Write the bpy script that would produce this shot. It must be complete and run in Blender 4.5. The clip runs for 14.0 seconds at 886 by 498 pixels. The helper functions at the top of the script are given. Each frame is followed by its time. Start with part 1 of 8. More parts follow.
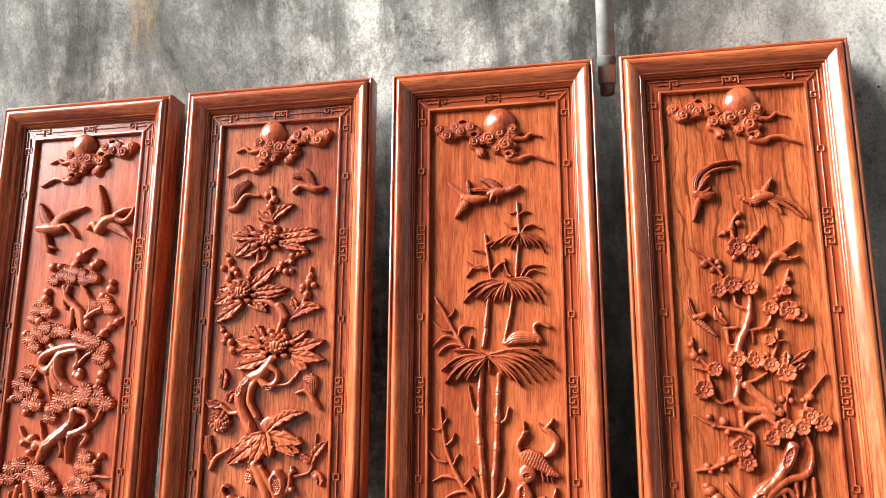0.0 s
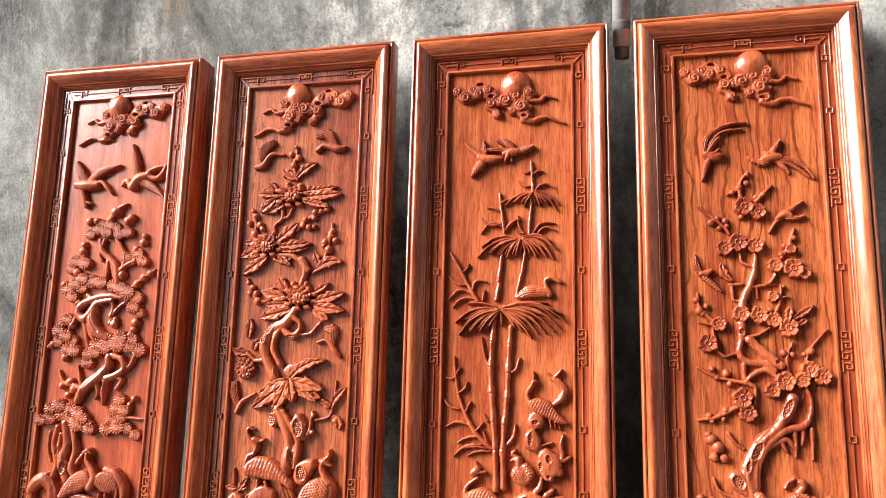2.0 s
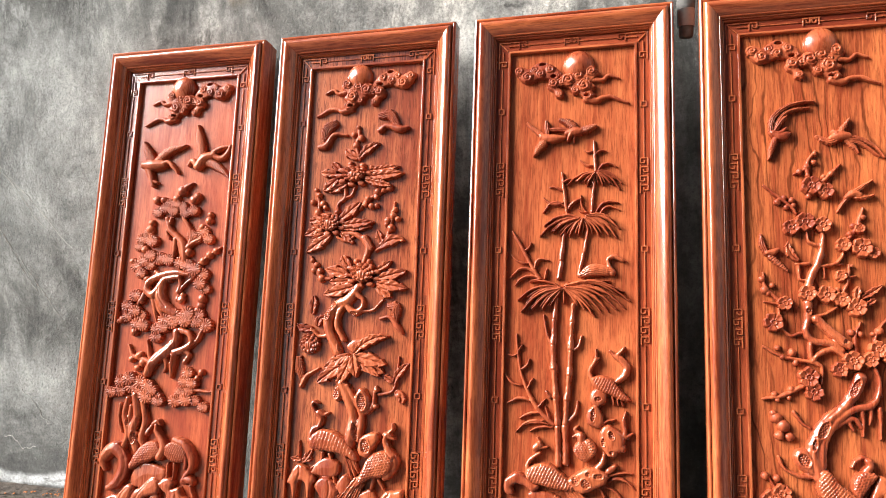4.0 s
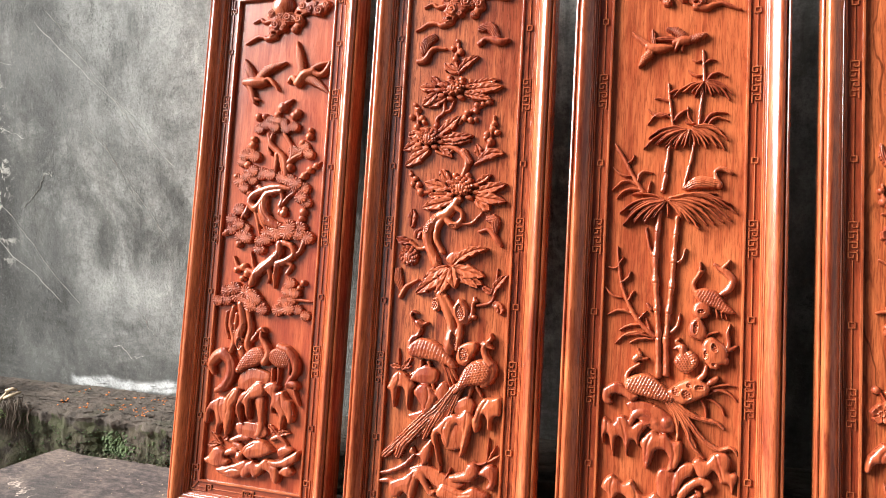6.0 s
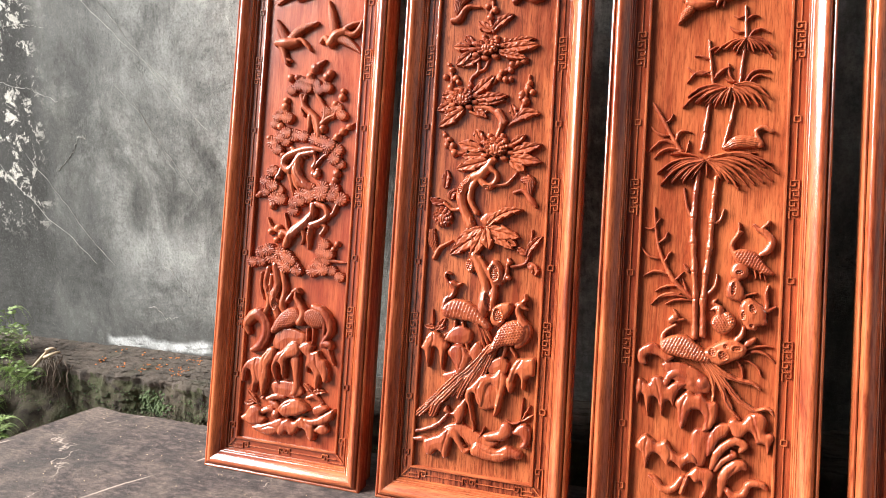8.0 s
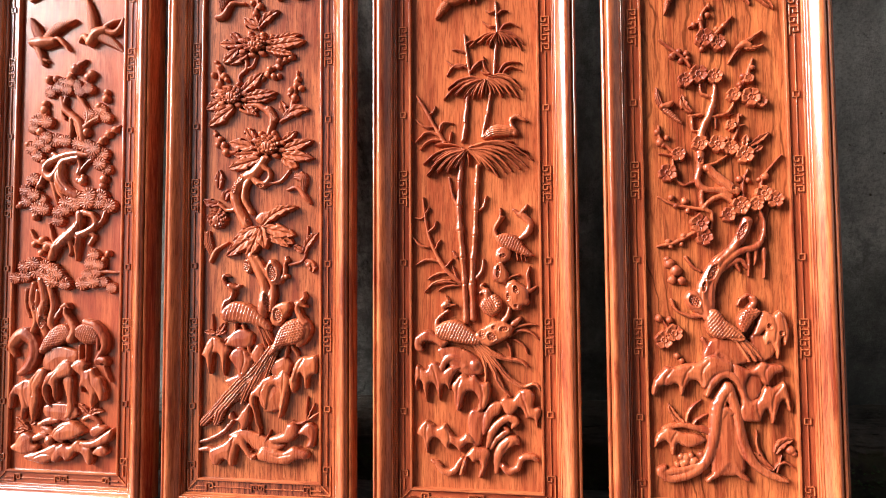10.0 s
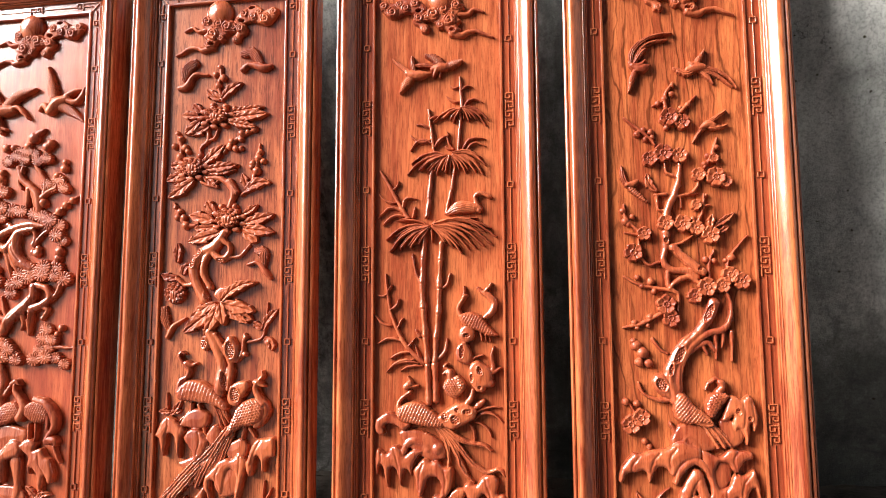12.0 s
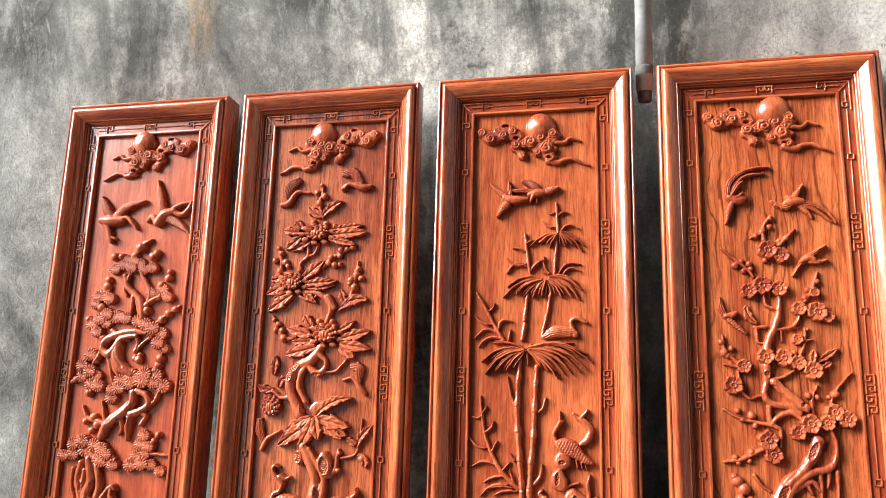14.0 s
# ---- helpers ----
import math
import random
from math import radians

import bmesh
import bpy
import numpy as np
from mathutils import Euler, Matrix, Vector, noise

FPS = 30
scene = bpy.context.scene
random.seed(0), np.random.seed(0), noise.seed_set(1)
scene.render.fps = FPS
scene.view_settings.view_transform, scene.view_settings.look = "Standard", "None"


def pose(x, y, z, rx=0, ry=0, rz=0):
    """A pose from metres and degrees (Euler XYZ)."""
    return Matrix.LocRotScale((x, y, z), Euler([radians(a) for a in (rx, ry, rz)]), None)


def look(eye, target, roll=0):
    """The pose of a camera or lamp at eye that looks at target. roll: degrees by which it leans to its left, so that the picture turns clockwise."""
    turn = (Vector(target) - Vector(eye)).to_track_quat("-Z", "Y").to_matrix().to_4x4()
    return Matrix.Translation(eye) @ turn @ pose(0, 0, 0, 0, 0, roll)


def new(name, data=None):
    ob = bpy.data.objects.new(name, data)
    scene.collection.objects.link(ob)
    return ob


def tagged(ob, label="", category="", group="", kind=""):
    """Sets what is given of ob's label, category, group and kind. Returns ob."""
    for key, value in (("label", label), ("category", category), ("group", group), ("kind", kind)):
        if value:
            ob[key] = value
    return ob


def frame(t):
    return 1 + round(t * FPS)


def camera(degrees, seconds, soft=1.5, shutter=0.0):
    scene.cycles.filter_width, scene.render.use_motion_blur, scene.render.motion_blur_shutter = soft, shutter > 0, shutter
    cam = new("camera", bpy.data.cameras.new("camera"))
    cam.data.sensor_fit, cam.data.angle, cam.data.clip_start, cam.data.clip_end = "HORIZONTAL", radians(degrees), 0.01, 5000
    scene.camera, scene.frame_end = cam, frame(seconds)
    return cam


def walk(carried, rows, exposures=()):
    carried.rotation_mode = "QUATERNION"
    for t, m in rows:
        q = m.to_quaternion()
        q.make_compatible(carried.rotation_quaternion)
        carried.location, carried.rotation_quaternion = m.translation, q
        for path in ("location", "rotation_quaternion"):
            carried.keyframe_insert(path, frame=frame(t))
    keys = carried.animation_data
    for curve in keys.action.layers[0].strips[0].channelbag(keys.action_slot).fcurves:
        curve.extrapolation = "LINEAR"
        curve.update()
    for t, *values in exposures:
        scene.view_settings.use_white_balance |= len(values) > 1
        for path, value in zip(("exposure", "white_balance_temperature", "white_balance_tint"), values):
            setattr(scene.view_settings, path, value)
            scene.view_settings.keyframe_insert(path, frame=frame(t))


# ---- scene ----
# camera and walk
cam = camera(61.2, 14.0, soft=1.0)
ROWS = [
    (0, 0.446, -1.2641, 1.0271, 88.16, 2.54, 11.22),
    (0.5, 0.4101, -1.3107, 0.9897, 87.9, 1.81, 13.89),
    (1, 0.42, -1.3188, 0.9975, 86.79, 2.31, 15.36),
    (1.5, 0.4506, -1.3239, 0.9929, 86.6, 2.45, 14.94),
    (2, 0.4802, -1.3235, 0.9807, 86.68, 1.87, 13.3),
    (2.2, 0.4934, -1.3181, 0.9864, 86.41, 1.7, 12.77),
    (4.3, 0.4058, -1.3719, 0.9508, 85.69, 1.63, 16.73),
    (4.5, 0.401, -1.3774, 0.9317, 85.53, 1.58, 17.53),
    (5, 0.389, -1.3844, 0.9137, 84.36, 1.45, 18.5),
    (5.5, 0.3728, -1.3919, 0.9021, 83.19, 1.59, 19.3),
    (6, 0.3445, -1.4046, 0.8882, 82.03, 1.48, 20.49),
    (6.5, 0.3291, -1.422, 0.8849, 81.18, 1.57, 21.82),
    (7, 0.324, -1.4327, 0.8881, 80.55, 1.73, 22.9),
    (7.5, 0.3161, -1.4285, 0.8763, 80.07, 1.43, 22.99),
    (8, 0.3168, -1.4171, 0.8753, 79.56, 1.66, 22.09),
    (8.5, 0.3414, -1.4097, 0.8727, 79.64, 2.03, 19.48),
    (9, 0.3876, -1.4069, 0.8785, 79.98, 2.49, 15.9),
    (9.2, 0.4154, -1.4024, 0.8663, 80.51, 2.6, 14.54),
    (11.3, 0.5161, -1.3244, 0.8265, 78.55, 3.15, 9.48),
    (11.5, 0.5128, -1.3282, 0.8484, 79.26, 3.18, 9.64),
    (12, 0.5324, -1.3121, 0.906, 82.85, 2.72, 9.93),
    (12.5, 0.5303, -1.2977, 0.9642, 85.83, 2.06, 9.87),
    (13, 0.5235, -1.3062, 0.9979, 87.02, 1.81, 10.05),
    (13.5, 0.4729, -1.3428, 1.0185, 87.84, 1.35, 10.9),
    (14, 0.4181, -1.3557, 1.0326, 87.96, 1.55, 12.86),
]
walk(cam, [(t, pose(x, y, z, rx, ry, rz)) for t, x, y, z, rx, ry, rz in ROWS])

# light: an overcast sky, brighter from the front left
SUN_UP, SUN_ROUND = 35.0, 247.0  # elevation, compass direction from +y towards +x
world = bpy.data.worlds.new("sky")
scene.world = world
world.use_nodes = True
wn = world.node_tree.nodes
sky = wn.new("ShaderNodeTexSky")
sky.sky_type, sky.sun_disc = "NISHITA", False
sky.sun_elevation, sky.sun_rotation = radians(SUN_UP), radians(SUN_ROUND)
sky.air_density, sky.dust_density, sky.ozone_density = 1.0, 4.0, 0.6
wn["Background"].inputs["Strength"].default_value = 0.036
world.node_tree.links.new(sky.outputs["Color"], wn["Background"].inputs["Color"])
lamp = bpy.data.lights.new("sun", "SUN")
lamp.energy, lamp.angle, lamp.color = 5.8, radians(38), (1.0, 0.965, 0.92)
sun = new("sun", lamp)
az, up = radians(SUN_ROUND), radians(SUN_UP)
sun.matrix_world = look((math.sin(az) * math.cos(up) * 9, math.cos(az) * math.cos(up) * 9, math.sin(up) * 9), (0, 0, 0))
scene.view_settings.exposure = 1.17


# ---- materials ----
class Nodes:
    """A short hand for a node material."""

    def __init__(self, name, rough=0.6):
        self.mat = bpy.data.materials.new(name)
        self.mat.use_nodes = True
        self.tree = self.mat.node_tree
        self.bsdf = self.tree.nodes["Principled BSDF"]
        self.bsdf.inputs["Roughness"].default_value = rough
        self.coord = self.tree.nodes.new("ShaderNodeTexCoord").outputs["Object"]

    def put(self, socket, value):
        if isinstance(value, bpy.types.NodeSocket):
            self.tree.links.new(value, socket)
        else:
            socket.default_value = value

    def node(self, kind, out=0, **inputs):
        n = self.tree.nodes.new(kind)
        for key, value in inputs.items():
            self.put(n.inputs[key.replace("_", " ")], value)
        return n.outputs[out]

    def space(self, scale, shift=(0, 0, 0)):
        n = self.tree.nodes.new("ShaderNodeMapping")
        self.put(n.inputs["Vector"], self.coord)
        n.inputs["Scale"].default_value = scale
        self.put(n.inputs["Location"], shift)
        return n.outputs[0]

    def noise(self, vec, scale, detail=4.0, rough=0.55, warp=0.0):
        return self.node("ShaderNodeTexNoise", 0, Vector=vec, Scale=scale, Detail=detail, Roughness=rough, Distortion=warp)

    def ramp(self, fac, *stops):
        n = self.tree.nodes.new("ShaderNodeValToRGB")
        while len(n.color_ramp.elements) < len(stops):
            n.color_ramp.elements.new(0.5)
        for e, (at, c) in zip(n.color_ramp.elements, stops):
            e.position, e.color = at, (*c, 1) if isinstance(c, tuple) else (c, c, c, 1)
        self.put(n.inputs[0], fac)
        return n.outputs[0]

    def mix(self, fac, a, b, how="MIX"):
        n = self.tree.nodes.new("ShaderNodeMix")
        n.data_type, n.blend_type = "RGBA", how
        for k, v in ((0, fac), (6, a), (7, b)):
            if isinstance(v, tuple):
                v = (*v, 1)
            self.put(n.inputs[k], v)
        return n.outputs[2]

    def maths(self, how, a, b):
        n = self.tree.nodes.new("ShaderNodeMath")
        n.operation = how
        self.put(n.inputs[0], a), self.put(n.inputs[1], b)
        return n.outputs[0]

    def bump(self, height, strength, distance):
        self.put(self.bsdf.inputs["Normal"], self.node("ShaderNodeBump", 0, Height=height, Strength=strength, Distance=distance))

    def color(self, c):
        self.put(self.bsdf.inputs["Base Color"], c)
        return self


def wood(name, light, dark, along="z", figure=0.35, rough=0.2, lines=0.0, tooled=0.0, coat=0.9, deep=True):
    """Varnished rosewood: long pores and growth figure along one axis."""
    m = Nodes(name, rough)
    if deep:
        light, dark = tuple(k * c for k, c in zip((0.96, 0.86, 0.84), light)), tuple(k * c for k, c in zip((0.82, 0.72, 0.7), dark))
    rnd = m.tree.nodes.new("ShaderNodeObjectInfo").outputs["Random"]
    off = m.node("ShaderNodeCombineXYZ", 0, X=rnd, Y=m.maths("MULTIPLY", rnd, 3.7), Z=m.maths("MULTIPLY", rnd, 7.1))
    long = {"z": (1, 1, 0.07), "x": (0.07, 1, 1)}[along]
    wide = {"z": (1, 1, 0.16), "x": (0.16, 1, 1)}[along]
    pores = m.noise(m.space(long, off), 420, 4, 0.65)
    grain = m.noise(m.space(long, off), 95, 6, 0.68, 0.8)
    broad = m.noise(m.space(wide, off), 11, 4, 0.55, 1.2)
    tone = m.ramp(m.mix(0.5, grain, broad), (0.40, dark), (0.50, tuple(0.5 * (a + b) for a, b in zip(light, dark))), (0.60, light))
    tone = m.mix(m.ramp(pores, (0.40, figure), (0.50, 0.0)), tone, tuple(0.35 * c for c in dark))
    if lines:
        bands = m.node("ShaderNodeTexWave", 1, Vector=m.space((1, 1, 0.3), off), Scale=15, Distortion=20, Detail=4, Detail_Scale=0.7)
        where = m.ramp(m.noise(m.space((1, 1, 0.45), off), 9, 3, 0.5), (0.42, 0.25), (0.58, 1.0))
        tone = m.mix(m.maths("MULTIPLY", m.ramp(bands, (0.02, lines), (0.14, 0.0)), where), tone, tuple(0.25 * c for c in dark))
    m.color(tone)
    m.bsdf.inputs["Specular IOR Level"].default_value = 0.25 if coat < 0.2 else 0.5
    m.put(m.bsdf.inputs["Roughness"], m.ramp(grain, (0.3, rough * 0.8), (0.7, rough * 1.25)))
    m.bsdf.inputs["Coat Weight"].default_value, m.bsdf.inputs["Coat Roughness"].default_value = coat, 0.09
    relief = m.mix(0.5, pores, grain)
    if tooled:
        relief = m.mix(0.7, relief, m.noise(m.coord, 170, 3, 0.5))
    m.bump(relief, 0.16 + tooled, 0.001)
    return m.mat


STILE = wood("rosewood_upright", (0.5998, 0.1823, 0.06843), (0.2499, 0.04535, 0.01915), figure=0.45, coat=0.6)
RAIL = wood("rosewood_level", (0.5998, 0.1823, 0.06843), (0.2703, 0.04929, 0.02055), "x", figure=0.45, coat=0.6)
BAND = wood("rosewood_band", (0.4396, 0.1035, 0.04099), (0.2397, 0.04338, 0.01915))
BAND_LEVEL = wood("rosewood_band_level", (0.3998, 0.09365, 0.0384), (0.2203, 0.03945, 0.01785), "x")
BURR = wood("rosewood_mottled_band", (0.4396, 0.1182, 0.04788), (0.1295, 0.02371, 0.01367), figure=0.8)
CARVED = wood("rosewood_carved", (0.4998, 0.1331, 0.05207), (0.2601, 0.04732, 0.02055), figure=0.3, rough=0.42, tooled=0.15, coat=0.12)
POLISHED = wood("rosewood_polished", (0.5202, 0.1429, 0.05476), (0.2795, 0.05115, 0.02184), figure=0.35, rough=0.28, tooled=0.06, coat=0.45)
FIELD = [wood("rosewood_field_red", (0.4998, 0.1133, 0.04529), (0.2795, 0.04535, 0.02055), coat=0.25, deep=False),
         wood("rosewood_field_brown", (0.4998, 0.1429, 0.05476), (0.2203, 0.04436, 0.01915), figure=0.65, coat=0.35, deep=False),
         wood("rosewood_field_orange", (0.5396, 0.1478, 0.05476), (0.2795, 0.0542, 0.02184), figure=0.5, coat=0.35, deep=False),
         wood("rosewood_field_figured", (0.5794, 0.1626, 0.05476), (0.2397, 0.04436, 0.01785), figure=0.5, lines=0.7, coat=0.35, deep=False)]


def concrete():
    """Old cement render: pale patches, mould, runs, a rust run, a smear of white paint, and a right end lightened
    against shadow.
    """
    m = Nodes("weathered_cement_render", 0.9)
    p = m.coord
    runs = m.space((1, 1, 0.3))
    split = m.tree.nodes.new("ShaderNodeSeparateXYZ")
    m.put(split.inputs[0], m.mix(0.06, p, m.noise(p, 9, 5)))
    x, z = split.outputs[0], split.outputs[2]

    def over(axis, at, soft):
        n = m.tree.nodes.new("ShaderNodeMapRange")
        n.interpolation_type = "SMOOTHSTEP"
        m.put(n.inputs["Value"], axis)
        n.inputs["From Min"].default_value, n.inputs["From Max"].default_value = at - soft, at + soft
        return n.outputs[0]

    def between(axis, a, b, soft):
        return m.maths("SUBTRACT", over(axis, a, soft), over(axis, b, soft))

    cloud = m.noise(runs, 3.0, 9, 0.66, 0.9)
    tone = m.ramp(cloud, (0.40, (0.06, 0.063, 0.06)), (0.47, (0.20, 0.205, 0.195)), (0.53, (0.40, 0.405, 0.385)), (0.60, (0.60, 0.60, 0.565)))
    tone = m.mix(m.ramp(m.noise(p, 16, 8, 0.75), (0.42, 0.7), (0.56, 0.0)), tone, (0.13, 0.135, 0.128))
    tone = m.mix(m.ramp(m.noise(m.space((1, 1, 0.10)), 34, 5, 0.7), (0.52, 0.0), (0.66, 0.5)), tone, (0.10, 0.104, 0.10))
    mould = m.maths("MULTIPLY", m.ramp(m.noise(m.space((1, 1, 0.4), (0.4, 0, 0.2)), 2.6, 8, 0.72, 1.0), (0.53, 0.0), (0.60, 0.95)), m.ramp(m.noise(p, 34, 6, 0.75), (0.40, 0.15), (0.56, 1.0)))
    tone = m.mix(mould, tone, (0.04, 0.042, 0.038))
    # paler right end, its colour lightened further to offset the panels' cast shadow
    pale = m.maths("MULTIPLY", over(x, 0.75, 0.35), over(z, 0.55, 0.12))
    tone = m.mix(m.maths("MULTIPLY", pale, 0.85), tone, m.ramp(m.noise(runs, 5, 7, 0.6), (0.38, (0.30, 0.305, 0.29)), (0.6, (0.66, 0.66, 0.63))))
    # mottled darkening towards the left end
    left_dark = m.maths("MULTIPLY", m.maths("SUBTRACT", 1.0, over(x, -0.95, 0.35)), m.ramp(m.noise(m.space((1, 1, 0.5), (1, 0, 2)), 4.5, 7, 0.66, 0.6), (0.42, 0.95), (0.62, 0.7)))
    tone = m.mix(left_dark, tone, (0.07, 0.075, 0.072))
    blotch = m.maths("MULTIPLY", m.ramp(m.noise(m.space((1, 1, 0.75), (3, 0, 1)), 4.2, 9, 0.7, 0.5), (0.48, 0.0), (0.60, 0.42)), m.ramp(m.noise(p, 60, 6, 0.75), (0.36, 0.35), (0.52, 1.0)))
    tone = m.mix(blotch, tone, (0.50, 0.515, 0.50))
    # fixed zones of the left wall made paler, then others made darker
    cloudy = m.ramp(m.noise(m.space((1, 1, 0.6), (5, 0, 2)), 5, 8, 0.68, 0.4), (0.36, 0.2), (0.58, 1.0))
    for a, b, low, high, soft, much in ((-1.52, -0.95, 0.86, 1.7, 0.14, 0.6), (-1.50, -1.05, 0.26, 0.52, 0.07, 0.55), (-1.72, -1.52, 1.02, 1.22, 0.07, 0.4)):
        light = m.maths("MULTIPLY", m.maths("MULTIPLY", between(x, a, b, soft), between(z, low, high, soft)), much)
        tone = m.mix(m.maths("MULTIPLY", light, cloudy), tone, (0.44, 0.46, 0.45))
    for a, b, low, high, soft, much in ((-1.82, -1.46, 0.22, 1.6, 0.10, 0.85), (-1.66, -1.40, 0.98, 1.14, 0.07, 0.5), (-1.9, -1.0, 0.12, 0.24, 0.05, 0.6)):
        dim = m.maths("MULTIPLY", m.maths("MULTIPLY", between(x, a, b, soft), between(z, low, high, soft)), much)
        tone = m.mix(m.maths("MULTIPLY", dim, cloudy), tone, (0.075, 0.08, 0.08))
    # darker, slightly green band low on the right part of the wall
    low_dark = m.maths("MULTIPLY", m.maths("SUBTRACT", 1.0, over(z, 0.48, 0.07)), over(x, 0.6, 0.3))
    tone = m.mix(m.maths("MULTIPLY", low_dark, 0.6), tone, (0.075, 0.08, 0.066))
    black = m.maths("MULTIPLY", m.maths("SUBTRACT", 1.0, over(x, -1.755, 0.05)), m.ramp(m.noise(p, 7, 6, 0.7), (0.32, 0.85), (0.5, 1.0)))
    tone = m.mix(black, tone, (0.028, 0.03, 0.03))
    peel = m.maths("MULTIPLY", m.maths("SUBTRACT", 1.0, over(x, -1.75, 0.05)), m.maths("MULTIPLY", over(z, 0.55, 0.1), m.ramp(m.noise(p, 17, 9, 0.78, 0.5), (0.54, 0.0), (0.56, 1.0))))
    tone = m.mix(peel, tone, (0.62, 0.61, 0.57))
    # black mould high on the wall, in patches that hang in runs, and hairline cracks
    fleck = m.ramp(m.noise(m.space((1, 1, 0.45)), 20, 9, 0.8, 0.4), (0.42, 0.0), (0.52, 0.95))
    for a, b, low, much in ((-1.30, -0.95, 1.40, 0.8), (-0.38, -0.15, 1.47, 0.95), (0.19, 0.31, 1.42, 0.9), (0.40, 0.60, 1.20, 1.0), (0.51, 0.57, 1.15, 1.0), (0.80, 1.15, 1.50, 0.9)):
        spot = m.maths("MULTIPLY", m.maths("MULTIPLY", between(x, a, b, 0.06), over(z, low, 0.08)), much)
        tone = m.mix(m.maths("MULTIPLY", spot, fleck), tone, (0.045, 0.047, 0.043))
    crack = m.node("ShaderNodeTexVoronoi", 0, Vector=m.mix(0.35, p, m.noise(p, 7, 6, 0.65)), Scale=4.0)
    crack.node.feature = "DISTANCE_TO_EDGE"
    hair = m.maths("MULTIPLY", m.ramp(crack, (0.0, 0.95), (0.013, 0.0)), m.ramp(m.noise(p, 6, 4), (0.50, 0.0), (0.58, 0.9)))
    tone = m.mix(hair, tone, (0.05, 0.052, 0.05))
    rust = m.maths("MULTIPLY", m.maths("MULTIPLY", between(x, -0.585, -0.525, 0.014), over(z, 1.45, 0.05)), m.ramp(m.noise(m.space((1, 1, 0.3)), 40, 5), (0.36, 0.15), (0.6, 0.7)))
    tone = m.mix(rust, tone, (0.42, 0.29, 0.15))
    white = m.maths("MULTIPLY", m.maths("MULTIPLY", between(x, -1.56, -1.16, 0.02), between(z, 0.146, 0.180, 0.009)), m.ramp(m.noise(m.space((0.3, 1, 1)), 50, 5, 0.7), (0.34, 0.2), (0.48, 0.95)))
    tone = m.mix(white, tone, (0.70, 0.74, 0.76))
    foot = m.maths("MULTIPLY", m.maths("SUBTRACT", 1.0, over(z, 0.34, 0.16)), m.ramp(m.noise(m.space((0.25, 1, 1)), 60, 6, 0.7), (0.36, 0.85), (0.62, 0.35)))
    tone = m.mix(m.maths("MULTIPLY", foot, m.maths("SUBTRACT", 1.0, white)), tone, (0.085, 0.09, 0.088))
    tone = m.mix(m.ramp(m.noise(p, 130, 6, 0.8), (0.40, 0.45), (0.52, 0.0)), tone, (0.09, 0.092, 0.088))
    tone = m.mix(m.ramp(m.noise(p, 95, 6, 0.8), (0.56, 0.0), (0.68, 0.2)), tone, (0.60, 0.60, 0.57))
    m.color(m.mix(0.75, tone, m.ramp(m.noise(m.space((1, 1, 0.8), (2, 0, 6)), 4.5, 10, 0.76, 0.3), (0.36, 0.4), (0.49, 1.05), (0.62, 1.5)), "MULTIPLY"))
    m.bump(m.mix(0.45, m.noise(p, 120, 8, 0.78), m.noise(runs, 24, 6, 0.65)), 0.9, 0.009)
    return m.mat


def soil(name, low, high, moss, share=0.5):
    m = Nodes(name, 0.95)
    tone = m.ramp(m.noise(m.coord, 18, 8, 0.7), (0.35, low), (0.65, high))
    tone = m.mix(m.ramp(m.noise(m.coord, 9, 6, 0.65), (1 - share - 0.08, 0.0), (1 - share + 0.1, 0.9)), tone, moss)
    m.color(tone)
    m.bump(m.noise(m.coord, 120, 8, 0.75), 0.8, 0.012)
    return m.mat


def board():
    """Dark weathered bench top with pale scratches."""
    m = Nodes("weathered_dark_board", 0.75)
    streak = m.space((0.45, 1, 1))
    tone = m.ramp(m.noise(streak, 60, 9, 0.8), (0.36, (0.014, 0.011, 0.0115)), (0.50, (0.05, 0.038, 0.037)), (0.62, (0.15, 0.112, 0.102)))
    tone = m.mix(m.ramp(m.noise(m.coord, 6, 7, 0.65, 1.0), (0.46, 0.0), (0.64, 0.6)), tone, m.ramp(m.noise(streak, 140, 6, 0.7), (0.38, (0.08, 0.058, 0.05)), (0.62, (0.28, 0.215, 0.18))))
    tone = m.mix(m.ramp(m.noise(m.coord, 4, 5, 0.6), (0.36, 0.7), (0.5, 0.0)), tone, (0.035, 0.031, 0.03))
    vein = m.node("ShaderNodeTexVoronoi", 0, Vector=m.mix(0.3, m.coord, m.noise(m.coord, 4, 5, 0.6)), Scale=3.4)
    vein_node = vein.node
    vein_node.feature = "DISTANCE_TO_EDGE"
    pale = m.maths("MULTIPLY", m.ramp(vein, (0.0, 0.9), (0.010, 0.0)), m.ramp(m.noise(m.coord, 8, 4), (0.46, 0.0), (0.56, 0.95)))
    tone = m.mix(pale, tone, (0.52, 0.43, 0.37))
    m.color(tone)
    m.bump(m.mix(0.4, m.noise(streak, 80, 6, 0.7), m.noise(m.coord, 45, 7, 0.7)), 0.8, 0.005)
    return m.mat


def plain(name, c, rough, spread=0.25, scale=40):
    m = Nodes(name, rough)
    tone = m.ramp(m.noise(m.coord, scale, 6, 0.65), (0.3, tuple(v * (1 - spread) for v in c)), (0.7, tuple(v * (1 + spread) for v in c)))
    m.color(tone)
    m.bump(m.noise(m.coord, scale * 4, 5), 0.3, 0.002)
    return m.mat


